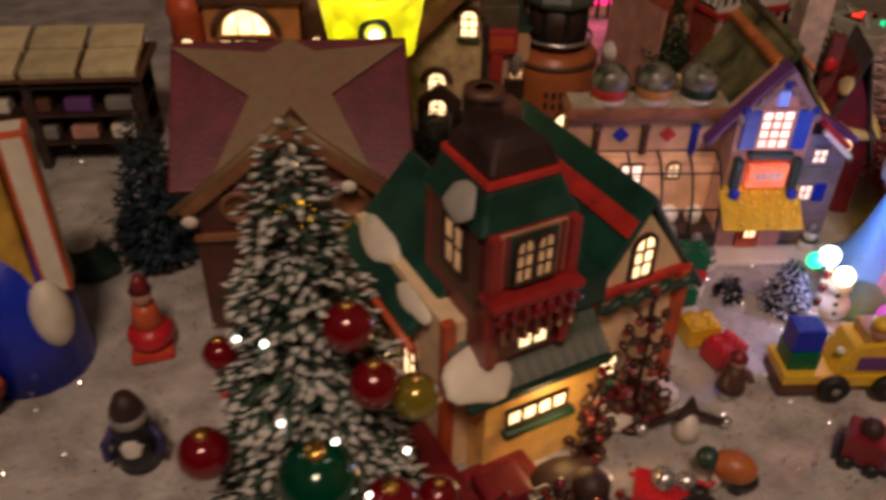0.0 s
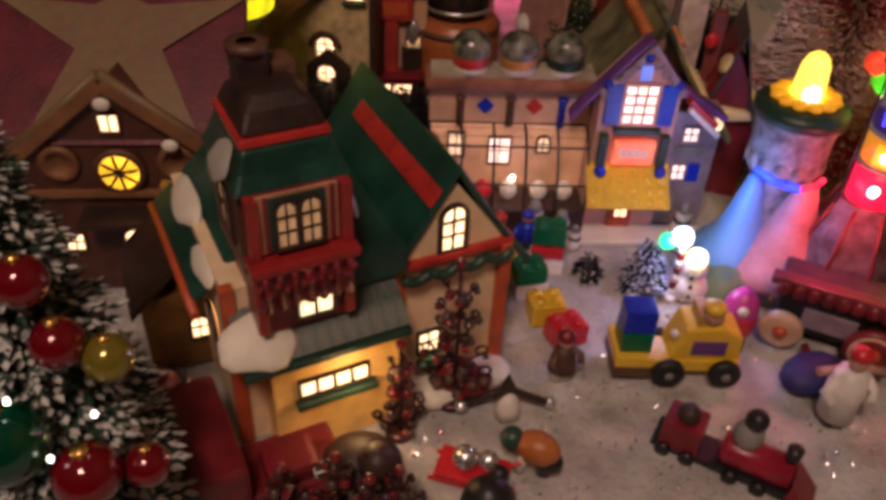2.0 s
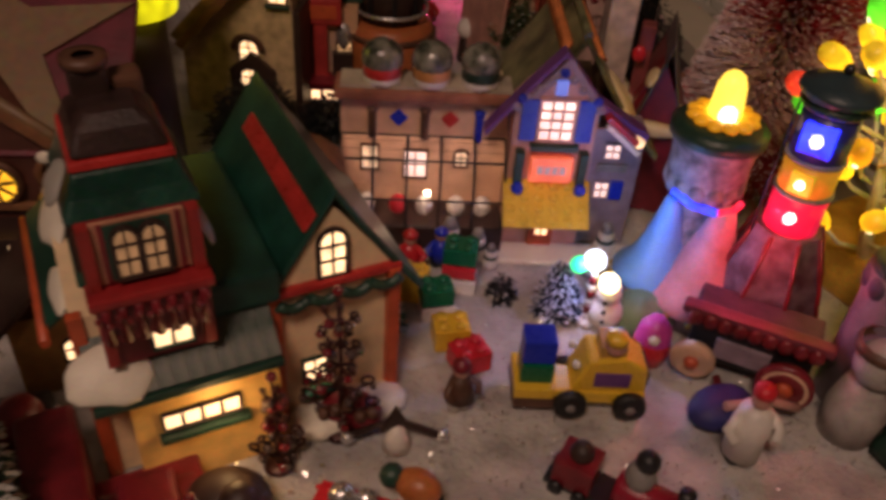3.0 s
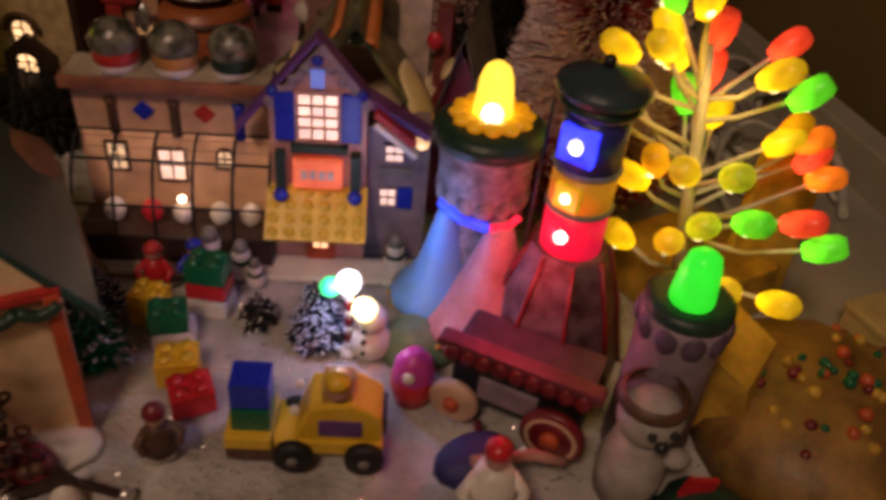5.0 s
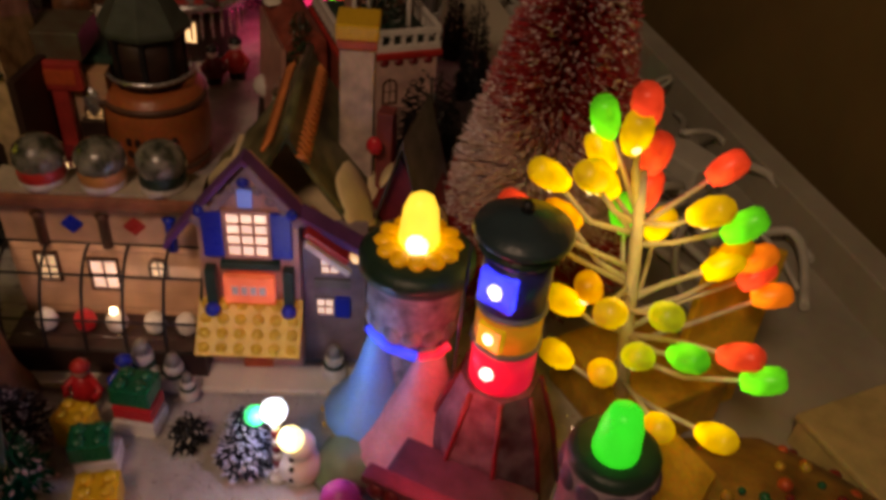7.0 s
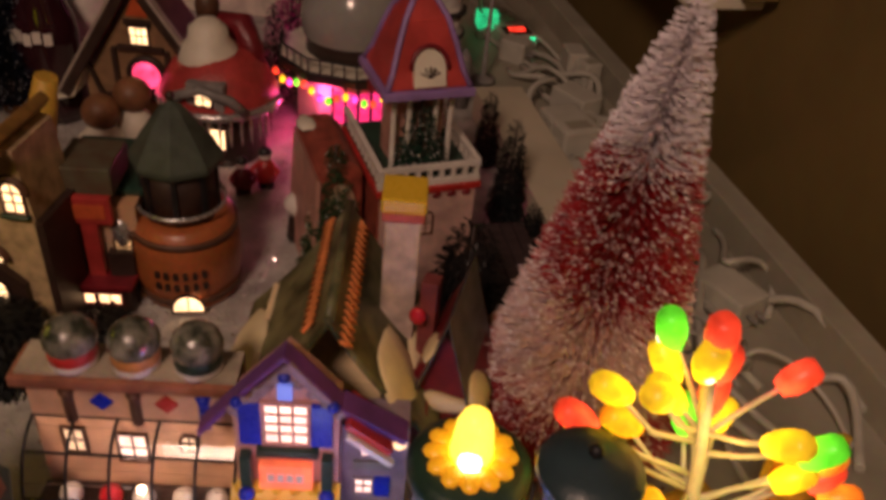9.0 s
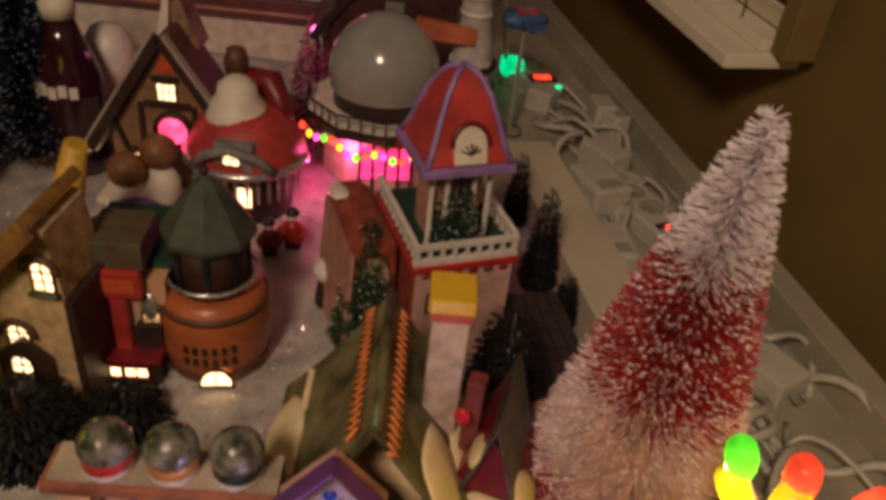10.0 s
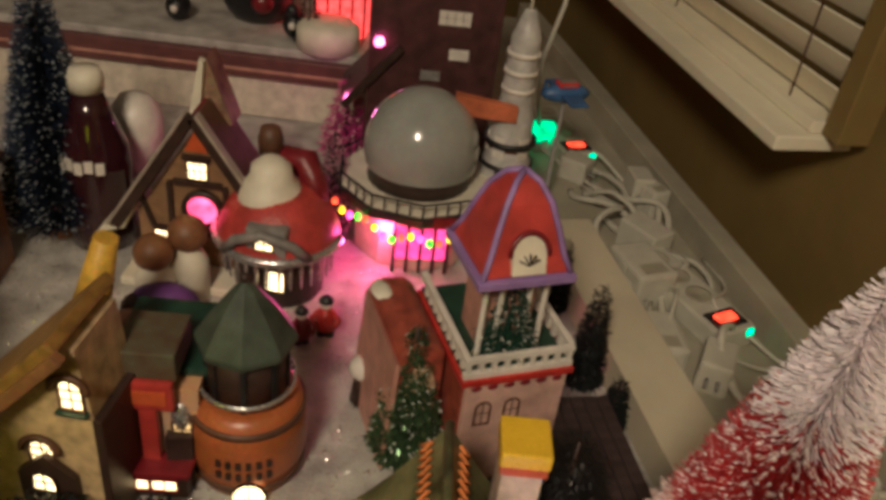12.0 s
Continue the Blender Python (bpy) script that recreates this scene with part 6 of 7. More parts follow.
def white_rocket():
    t = thing("white_rocket", 0.392, 1.52, 0, 5, "white and black striped rocket tower ornament", "tower")
    part("body", lathe(B(), [(0, 0), (0.036, 0), (0.036, 0.12), (0.030, 0.128), (0.029, 0.19), (0.022, 0.215), (0.020, 0.30), (0.008, 0.335), (0, 0.337)], 22), mat("worn_white_rocket", (0.44, 0.43, 0.41), 0.4, var=0.25, scale=40), t)
    for z in (0.04, 0.115, 0.15):
        part("band", lathe(B(), [(0.033, z), (0.038, z), (0.038, z + 0.006), (0.033, z + 0.006)], 22), BLACK, t)
    for x in (-0.042, 0.042):
        part("booster", lathe(B(), [(0, 0), (0.011, 0), (0.011, 0.08), (0, 0.1)], 12, at(x, -0.01, 0)), GREY, t)
    part("orange_arm", prism(B(), [(-0.085, 0.196), (0.0, 0.190), (0.0, 0.212), (-0.085, 0.224)], -0.034, -0.022), mat("faded_orange_arm", (0.45, 0.13, 0.06), 0.5, var=0.3), t)
    part("antenna", tube(B(), [(0, 0, 0.335), (0, 0, 0.38)], 0.0022, 6), SNOWPAINT, t)
    for k in range(3):
        for j in range(10):
            if (j + k) % 2:
                part("check", box(B(), (-0.0085, -0.0305, 0), (0.0085, -0.027, 0.010), pose(0, 0, 0.131 + 0.0105 * k, 0, 0, 36 * j), 0.0005), BROWN if k == 1 else WHITE, t)
    for z in (0.225, 0.25, 0.275):
        part("band", lathe(B(), [(0.019, z), (0.0235, z), (0.0235, z + 0.006), (0.019, z + 0.006)], 18), WHITE, t)


white_rocket()
figure("toy_plane", 0.470, 1.62, 0, 20, "small blue and red toy plane on a grey stand", "toy", [(mat("faded_blue_plane", (0.05, 0.12, 0.28), 0.4, var=0.3), lambda bm: (ball(bm, 0.018, (0, 0, 0.189), (2.2, 0.8, 0.8), 14), box(bm, (-0.012, -0.05, 0.187), (0.016, 0.05, 0.192), bev=0.002), prism(bm, [(-0.040, 0.188), (-0.026, 0.188), (-0.036, 0.212)], -0.0015, 0.0015))), (REDP, lambda bm: box(bm, (-0.016, -0.010, 0.200), (0.016, 0.010, 0.208), bev=0.003)), (GREY, lambda bm: (lathe(bm, [(0, 0), (0.022, 0), (0.020, 0.006), (0.004, 0.010), (0.003, 0.176), (0, 0.178)], 14)))])


def dark_block():
    t = thing("dark_tower_block", 0.265, 1.70, 0, 6, "tall dark brown toy tower block with pale patches", "house")
    part("wall", box(B(), (-0.10, -0.05, 0), (0.095, 0.06, 0.40), bev=0.004), mat("dark_maroon_wall", (0.06, 0.022, 0.022), 0.45, var=0.35), t)
    part("slanted_roof", box(B(), (-0.11, -0.06, 0.0), (0.02, 0.065, 0.012), at(-0.06, 0, 0.2) @ pose(0, 0, 0, 0, -50, 0)), DKBROWN, t)
    for k in range(4):
        for j in range(2):
            part("white_check", box(B(), (0.0 + 0.012 * k, -0.0525, 0.258 + 0.011 * ((j + k) % 2) + 0.0), (0.011 + 0.012 * k, -0.05, 0.268 + 0.011 * ((j + k) % 2))), WHITE, t)
    part("pale_patch", box(B(), (0.02, -0.0525, 0.205), (0.05, -0.05, 0.222), bev=0.001), WHITE, t)
    part("pale_patch", box(B(), (-0.02, -0.0525, 0.17), (0.01, -0.05, 0.185)), GREY, t)
    part("pink_lamp", ball(B(), 0.008, (-0.085, -0.056, 0.225), seg=10), glow("pink_lamp", (1.0, 0.12, 0.4), 4.0), t)


dark_block()


def back_ledge():
    t = thing("back_ledge", -0.15, 1.80, 0, 1, "raised back tier with brown edge and snow cover", "shelf", kind="structure")
    part("riser", box(B(), (-0.7, 0, 0), (0.30, 0.02, 0.075)), mat("white_riser", (0.62, 0.56, 0.46), 0.6), t)
    part("edge", box(B(), (-0.7, -0.012, 0.075), (0.30, 0.03, 0.115), bev=0.003), mat("maroon_edge_board", (0.13, 0.05, 0.05), 0.4), t)
    part("edge_line", box(B(), (-0.7, -0.0145, 0.088), (0.30, -0.012, 0.093)), PINKWALL, t)
    part("top_snow", box(B(), (-0.7, 0.0, 0.115), (0.30, 0.55, 0.130), bev=0.004), SNOW, t)


back_ledge()
figure("cauldron", -0.07, 1.93, 0.13, 0, "round black pot on the back tier", "pot", [(BLACK, lambda bm: ball(bm, 0.055, (0, 0, 0.05), (1.2, 1, 1), 18)), (DKRED, lambda bm: ball(bm, 0.02, (0.02, -0.05, 0.05), seg=10))])
for x, y in ((-0.20, 1.88), (0.01, 1.87)):
    figure("black_bird", x, y, 0.13, 0, "small black bird figurine on the snowy tier", "figurine", [(BLACK, lambda bm: (ball(bm, 0.022, (0, 0, 0.024), (1, 1.2, 1.1), 12), ball(bm, 0.012, (0, -0.02, 0.052), seg=10))), (WHITE, lambda bm: ball(bm, 0.007, (0.0, -0.024, 0.026), seg=8))], "black birds")
figure("red_lantern_box", 0.085, 1.93, 0.13, 0, "red glowing lantern box with dark bars", "lantern", [(glow("red_lantern", (1.0, 0.06, 0.06), 0.9), lambda bm: box(bm, (-0.045, -0.03, 0), (0.045, 0.03, 0.1))), (DKRED, lambda bm: [box(bm, (-0.047 + 0.022 * k, -0.034, 0), (-0.043 + 0.022 * k, -0.03, 0.1)) for k in range(5)])])
figure("snow_drum", 0.075, 1.84, 0.13, 0, "round white drum covered with snow", "drum", [(SNOWPAINT, lambda bm: lathe(bm, [(0, 0), (0.055, 0), (0.055, 0.035), (0.045, 0.045), (0, 0.048)], 20))])
conifer(-0.02 + 0.06, 1.85, 0.09, 0.03, 44, "dark_tree", "dark miniature fir on the back tier", CYP, None, 500, 0.012, 0).location.z = 0.13


def side_lodge():
    t = thing("side_lodge", -0.262, 1.20, 0, 8, "brown and orange lodge with lit windows and a red ledge", "house")
    part("wall", box(B(), (-0.09, 0, 0), (0.05, 0.09, 0.150)), mat("umber_lodge_wall", (0.16, 0.06, 0.03), 0.45, col2=(0.26, 0.10, 0.04), var=0.35, scale=30), t)
    part("roof", gable_roof(0.14, 0.09, 0.026, 0.010, 0.008, 0.153, at(-0.02, 0.045, 0)), DKBROWN, t)
    for k in range(3):
        window(t, 0.018, 0.034, face(-0.068 + 0.046 * k, 0, 0.100), DKBROWN, WINDOW, True, 2, 3, sill=DKRED)
        window(t, 0.016, 0.026, face(-0.068 + 0.046 * k, 0, 0.020), DKBROWN, WINDIM, False, 2, 2)
    part("red_ledge", box(B(), (-0.09, -0.02, 0.062), (0.05, 0, 0.072), bev=0.002), RED, t)
    for x in (-0.088, -0.045, 0.001, 0.046):
        part("timber", box(B(), (x - 0.004, -0.004, 0), (x + 0.004, 0, 0.148), bev=0.001), DKBROWN, t)


side_lodge()


def slate_shed():
    t = thing("slate_shed", 0.492, 1.030, 0, 13, "low shed with a dark slate roof beside the board", "shed")
    SL = mat("dark_slate", (0.04, 0.026, 0.028), 0.5, var=0.3, each=0.12)
    part("wall", box(B(), (-0.04, -0.085, 0), (0.042, 0.085, 0.035)), DKBROWN, t)
    roof = part("roof", box(B(), (-0.044, -0.09, 0.035), (0.046, 0.09, 0.042)), BLACK, t)
    first = None
    for i in range(6):
        for j in range(12):
            mm = pose(-0.036 + 0.0148 * i, -0.0825 + 0.015 * j, 0.0455, 5, 0, 0)
            if first is None:
                first = part("slate", box(B(), (-0.0069, -0.008, -0.0015), (0.0069, 0.008, 0.0015), bev=0.0006), SL, roof, m=mm)
            else:
                o = new("slate", first.data)
                o.parent = roof
                o.matrix_basis = mm
    for k in range(11):
        part("eave_scallop", ball(B(), 0.007, (0.046, -0.08 + 0.016 * k, 0.037), (0.5, 1, 0.9), 8), PINKWALL, t)


slate_shed()

# ---- the square in front of the toy shop ----


def loader():
    t = thing("toy_loader", 0.355, 0.515, 0, 2, "yellow toy wheel loader carrying blue and green blocks", "toy vehicle")
    TYRE = mat("black_rubber", (0.01, 0.01, 0.01), 0.6, var=0.2)
    part("chassis", box(B(), (-0.035, -0.018, 0.010), (0.036, 0.018, 0.022), bev=0.002), YELLOW, t)
    part("body", prism(B(), [(-0.022, 0.022), (0.036, 0.022), (0.034, 0.045), (0.016, 0.056), (-0.012, 0.052)], -0.016, 0.016), YELLOW, t, bev=0.002)
    part("cab", box(B(), (-0.004, -0.012, 0.048), (0.016, 0.012, 0.064), bev=0.002), mat("tan_cab", (0.5, 0.30, 0.08), 0.4), t)
    part("driver_panel", box(B(), (-0.006, -0.0175, 0.028), (0.022, -0.0155, 0.042), bev=0.001), PURPLE, t)
    part("driver", ball(B(), 0.0085, (0.006, -0.010, 0.066), (1, 1, 1.1), 12), PINKWALL, t, "pale driver doll at the wheel")
    part("driver_cap", lathe(B(), [(0, 0.070), (0.009, 0.070), (0.008, 0.076), (0, 0.079)], 12, at(0.006, -0.010, 0)), YELLOW, t)
    part("engine_grille", box(B(), (0.0345, -0.012, 0.026), (0.0375, 0.012, 0.040), bev=0.0006), DKBROWN, t)
    for y in (-0.012, 0.010):
        part("headlight", ball(B(), 0.0035, (-0.021, y, 0.046), seg=8), SNOWPAINT, t)
    part("bucket", box(B(), (-0.066, -0.02, 0.004), (-0.034, 0.02, 0.016), bev=0.002), BROWN, t)
    part("bucket_lip", box(B(), (-0.066, -0.021, 0.016), (-0.036, 0.019, 0.026), bev=0.001), YELLOW, t)
    part("block", box(B(), (-0.062, -0.014, 0.026), (-0.037, 0.012, 0.044), bev=0.001), GREENP, t)
    part("block", box(B(), (-0.062, -0.012, 0.0445), (-0.037, 0.010, 0.066), bev=0.001), BLUE, t)
    for x in (-0.022, 0.024):
        for y in (-0.022, 0.016):
            w = part("wheel", lathe(B(), [(0, -0.004), (0.009, -0.004), (0.0125, -0.003), (0.0132, 0), (0.0125, 0.004), (0.009, 0.005), (0, 0.005)], 20), TYRE, t, m=pose(x, y, 0.0128, 90, 0, 0))
            part("hub", lathe(B(), [(0, 0.0045), (0.004, 0.0045), (0.0035, 0.0062), (0, 0.0062)], 12), GREY, w)


loader()


def block(x, y, z, w, h, m_, turn, label):
    t = thing("toy_brick", x, y, z, turn, label, "toy brick", "toy bricks in the snow")
    part("body", box(B(), (-w / 2, -w * 0.4, 0), (w / 2, w * 0.4, h), bev=0.0012), m_, t)
    for i in (-1, 1):
        for j in (-1, 1):
            part("stud", lathe(B(), [(0, h), (w * 0.16, h), (w * 0.16, h + 0.003), (0, h + 0.003)], 12, at(i * w * 0.25, j * w * 0.2, 0)), m_, t)


block(0.240, 0.566, 0.0, 0.030, 0.022, YELLOW, 12, "yellow toy brick lying in the snow")
block(0.256, 0.540, 0.0, 0.030, 0.020, REDP, 25, "red toy brick lying in the snow")
block(0.228, 0.600, 0.0, 0.030, 0.016, WHITE, 10, "white toy brick under a green one")
block(0.226, 0.598, 0.019, 0.028, 0.016, GREENP, 14, "green toy brick on a white one")
block(0.205, 0.622, 0.0, 0.026, 0.030, YELLOW, -10, "yellow toy brick lying in the snow")
block(0.246, 0.640, 0.0, 0.032, 0.014, WHITE, -6, "white toy brick at the bottom of a stack")
block(0.246, 0.640, 0.0172, 0.030, 0.012, REDP, -6, "red toy brick in the middle of a stack")
block(0.246, 0.640, 0.0322, 0.030, 0.016, GREENP, -6, "green toy brick on top of a stack")
conifer(0.178, 0.580, 0.055, 0.020, 51, "dark_tree", "small dark green toy fir with white snow dabs", GREENP, WHITE, 350, 0.011, 0.25)
# the lamp's blue-white light is painted into this fir's frost colour
conifer(0.333, 0.610, 0.062, 0.020, 52, "frosted_tree", "small frosted dark blue fir with blue-white light painted into its flock", BR_NAVY, mat("blue_lit_flock", (0.55, 0.58, 0.75), 0.4, var=0.1), 1300, 0.008, 0.6)
conifer(0.285, 0.628, 0.030, 0.012, 53, "dark_tree", "tiny black-green fir in the snow", CYP, WHITE, 200, 0.008, 0.2)
brush_tree(0.150, 0.610, 0.055, 0.035, 54, "bead_bush", "small dark bush with white glittering tips", [(2, CYP)], (0, 0), 900, WHITE, length=0.012, tipshare=0.5, fat=0.7)
for x, y, h in ((0.236, 0.685, 0.045), (0.262, 0.678, 0.04), (0.386, 0.700, 0.04), (0.275, 0.668, 0.03)):
    figure("snow_figure", x, y, 0, 0, "small grey-white snow figure by the toy shop wall", "figurine", [(WHITE, lambda bm, h=h: (ball(bm, h * 0.27, (0, 0, h * 0.26), seg=12), ball(bm, h * 0.2, (0, 0, h * 0.62), seg=12))), (GREY, lambda bm, h=h: lathe(bm, [(0, h * 0.74), (h * 0.17, h * 0.75), (h * 0.1, h * 0.95), (0, h)], 10)), (DKGREEN, lambda bm, h=h: lathe(bm, [(h * 0.16, h * 0.45), (h * 0.22, h * 0.46), (h * 0.22, h * 0.52), (h * 0.16, h * 0.53)], 12))], "snow figures")
figure("toy_figure", 0.20, 0.655, 0, 0, "small doll in red and white beside the glasshouse", "figurine", person_items(0.05, REDP, WHITE, PINKWALL, RED))
figure("toy_figure", 0.228, 0.668, 0, 0, "small doll in blue beside the glasshouse", "figurine", person_items(0.045, BLUE, BLACK, PINKWALL, BLUE))
figure("stump", 0.112, 0.645, 0, 0, "tan painted tree stump beside the green-roofed house", "stump", [(WOOD, lambda bm: lathe(bm, [(0, 0), (0.052, 0), (0.040, 0.03), (0.034, 0.085), (0.030, 0.125), (0.015, 0.138), (0, 0.139)], 12)), (SNOWPAINT, lambda bm: snow_cap(bm, 0.035, 0.05, 0.008, at(-0.03, -0.01, 0.06) @ pose(0, 0, 0, 0, -60, 0), 3))])


def globe_lamp():
    t = thing("globe_street_lamp", 0.358, 0.600, 0, 0, "candy-striped street lamp with three glowing globes", "street lamp")
    part("base", lathe(B(), [(0, 0), (0.008, 0), (0.006, 0.006), (0, 0.008)], 14), WHITE, t)
    for k in range(7):
        part("pole_ring", lathe(B(), [(0, 0.006 + 0.008 * k), (0.0034, 0.006 + 0.008 * k), (0.0034, 0.014 + 0.008 * k), (0, 0.014 + 0.008 * k)], 10), (WHITE, DKRED)[k % 2], t)
    for x, y, z, m_, r in ((-0.014, 0.002, 0.064, glow("green_globe", (0.02, 1.0, 0.3), 1.6), 0.0075), (-0.001, 0.004, 0.068, glow("white_globe", (0.75, 0.85, 1.0), 6.0), 0.0092), (0.012, -0.008, 0.054, glow("cream_globe", (1.0, 0.80, 0.35), 5.0), 0.009)):
        part("arm", tube(B(), [(0, 0, 0.05), (x * 0.7, y * 0.7, 0.054), (x, y, z - r)], 0.0015, 6), BLACK, t)
        part("globe", ball(B(), r, (x, y, z), seg=16), m_, t)


globe_lamp()
figure("snowman", 0.374, 0.602, 0, 0, "white snowman figurine with black buttons", "figurine", [(WHITE, lambda bm: (ball(bm, 0.016, (0, 0, 0.014), seg=16), ball(bm, 0.012, (0, 0, 0.036), seg=16))), (BLACK, lambda bm: [ball(bm, 0.0022, (-0.004, -0.0145 + 0.002 * k, 0.014 + 0.009 * k), seg=8) for k in range(3)])])
figure("green_mound", 0.408, 0.610, 0, 0, "pale green rounded bush ornament", "bush", [(mat("pale_green_glaze", (0.16, 0.26, 0.14), 0.4), lambda bm: snow_cap(bm, 0.06, 0.05, 0.03, None, 2))])
figure("egg_doll", 0.408, 0.562, 0, 0, "egg-shaped magenta and red doll", "figurine", [(REDP, lambda bm: lathe(bm, [(0, 0), (0.013, 0.0), (0.0165, 0.014), (0.0155, 0.024)], 16)), (mat("magenta_glaze", (0.5, 0.05, 0.30), 0.3), lambda bm: lathe(bm, [(0.0155, 0.024), (0.0135, 0.036), (0.007, 0.045), (0, 0.047)], 16)), (WHITE, lambda bm: ball(bm, 0.005, (-0.003, -0.0125, 0.032), seg=10))])


def carriage():
    t = thing("toy_carriage", 0.484, 0.552, 0, -24, "black and red toy carriage with cream spoked wheels", "toy vehicle")
    t.scale = (0.86, 0.86, 0.86)
    CRM = mat("cream_tyre", (0.55, 0.36, 0.24), 0.4)
    part("body", box(B(), (-0.055, -0.02, 0.018), (0.055, 0.03, 0.062), bev=0.004), BLACK, t)
    part("roof", box(B(), (-0.068, -0.026, 0.070), (0.068, -0.010, 0.079), bev=0.003), mat("coral_roof", (0.13, 0.022, 0.035), 0.45, var=0.35), t)
    part("roof_top", box(B(), (-0.058, -0.010, 0.060), (0.058, 0.034, 0.068), bev=0.004), mat("plum_roof", (0.075, 0.035, 0.05), 0.5, var=0.35), t)
    for k in range(9):
        part("scallop", ball(B(), 0.0075, (-0.054 + 0.0135 * k, -0.026, 0.068), (1, 0.5, 1.1), 10), DKRED, t)
    part("side_panel", box(B(), (-0.03, -0.024, 0.028), (0.02, -0.02, 0.05), bev=0.001), GREYWALL, t)
    for x, r, m_ in ((-0.045, 0.021, CRM), (0.038, 0.026, DKRED)):
        w = part("wheel", lathe(B(), [(0, -0.004), (r * 0.85, -0.004), (r, -0.002), (r, 0.004), (r * 0.85, 0.006), (0, 0.006)], 24), m_, t, m=pose(x, -0.032, r + 0.004, 90, 0, 0))
        part("rim_ring", lathe(B(), [(r * 0.62, 0.005), (r * 0.78, 0.0075), (r * 0.86, 0.005)], 24), CRM, w)
        part("hub", lathe(B(), [(0, 0.006), (r * 0.34, 0.006), (r * 0.28, 0.010), (0, 0.0105)], 16), ORANGERED, w)
    part("shaft", tube(B(), [(-0.02, -0.04, 0.02), (-0.005, -0.07, 0.014)], 0.004), DKRED, t)


carriage()
figure("blue_sack", 0.452, 0.498, 0, 30, "dark blue sack lying beside the carriage", "sack", [(mat("navy_cloth", (0.02, 0.02, 0.12), 0.6), lambda bm: ball(bm, 0.02, (0, 0, 0.014), (1.5, 1, 0.7), 14)), (PINKWALL, lambda bm: tube(bm, [(-0.01, -0.01, 0.03), (0.03, -0.02, 0.026), (0.05, -0.03, 0.02)], 0.004))])
cook = figure("cook", 0.460, 0.462, 0, 5, "white-clad cook doll with black shoes", "figurine", [(BLACK, lambda bm: (ball(bm, 0.008, (-0.008, -0.004, 0.006), (1, 1.3, 0.8), 10), ball(bm, 0.008, (0.008, -0.004, 0.006), (1, 1.3, 0.8), 10))), (WHITE, lambda bm: (lathe(bm, [(0, 0.008), (0.018, 0.008), (0.017, 0.03), (0.019, 0.036), (0.015, 0.055), (0, 0.06)], 16), tube(bm, [(-0.013, 0, 0.05), (-0.024, -0.006, 0.038), (-0.018, -0.016, 0.032)], 0.0055), tube(bm, [(0.013, 0, 0.05), (0.024, -0.006, 0.038), (0.018, -0.016, 0.032)], 0.0055))), (PINKWALL, lambda bm: ball(bm, 0.0095, (0, 0, 0.067), seg=12)), (REDP, lambda bm: lathe(bm, [(0, 0.071), (0.0105, 0.072), (0.010, 0.078), (0, 0.081)], 12))])
cook.scale = (0.80, 0.80, 0.96)
bear = figure("snow_bear", 0.553, 0.496, 0, 10, "white bear doll with a brown cap and red card", "figurine", [(mat("grey_white_fur", (0.36, 0.33, 0.30), 0.7, var=0.25, bump=0.6), lambda bm: (lathe(bm, [(0, 0), (0.024, 0), (0.026, 0.03), (0.018, 0.065), (0, 0.07)], 18), ball(bm, 0.024, (0, -0.004, 0.088), (1, 0.95, 0.95), 18), ball(bm, 0.008, (0.022, -0.018, 0.055), (1.4, 1, 1), 10))), (BLACK, lambda bm: (ball(bm, 0.0035, (-0.008, -0.026, 0.092), seg=8), ball(bm, 0.0035, (0.008, -0.026, 0.092), seg=8), ball(bm, 0.005, (0.0, -0.028, 0.083), seg=8))), (BROWN, lambda bm: lathe(bm, [(0.0225, 0.098), (0.0255, 0.101), (0.0250, 0.107), (0.021, 0.109)], 16)), (REDP, lambda bm: box(bm, (0.022, -0.03, 0.008), (0.046, -0.026, 0.05), pose(0, 0, 0, 0, 12, 0)))])
bear.scale = (0.88, 0.88, 0.86)


def little_train():
    t = thing("toy_locomotive", 0.360, 0.415, 0, -28, "dark red toy locomotive with a penguin on it", "toy vehicle")
    part("boiler", lathe(B(), [(0, -0.03), (0.011, -0.03), (0.0125, -0.026), (0.0125, 0.02), (0, 0.02)], 18), mat("wine_red_enamel", (0.26, 0.012, 0.03), 0.3), t, m=pose(0.028, 0, 0.018, 0, 90, 0))
    part("plough", prism(B(), [(0.048, 0.0), (0.068, 0.0), (0.05, 0.02)], -0.014, 0.014), DKRED, t)
    part("cab", box(B(), (-0.045, -0.014, 0.006), (-0.016, 0.014, 0.03), bev=0.002), DKRED, t)
    part("frame", box(B(), (-0.05, -0.013, 0.003), (0.05, 0.013, 0.008)), BLACK, t)
    part("load", ball(B(), 0.009, (-0.03, 0, 0.034), seg=12), DKBROWN, t)
    for x in (-0.04, -0.022, 0.01, 0.03):
        part("wheel", lathe(B(), [(0, -0.002), (0.0055, -0.002), (0.0055, 0.002), (0, 0.002)], 14), BLACK, t, m=pose(x, -0.0155, 0.0055, 90, 0, 0))
    part("penguin_body", ball(B(), 0.011, (0.012, 0, 0.038), (1, 1, 1.2), 12), GREY, t)
    part("penguin_head", ball(B(), 0.0085, (0.014, -0.002, 0.056), seg=12), BLACK, t)
    part("chimney", lathe(B(), [(0, 0.026), (0.004, 0.026), (0.006, 0.042), (0, 0.042)], 10, at(0.044, 0, 0)), BLACK, t)


little_train()
figure("toy_child", 0.248, 0.494, 0, 30, "doll in a brown coat with a green scarf on the snow", "figurine", person_items(0.052, BROWN, WHITE, PINKWALL, DKRED))
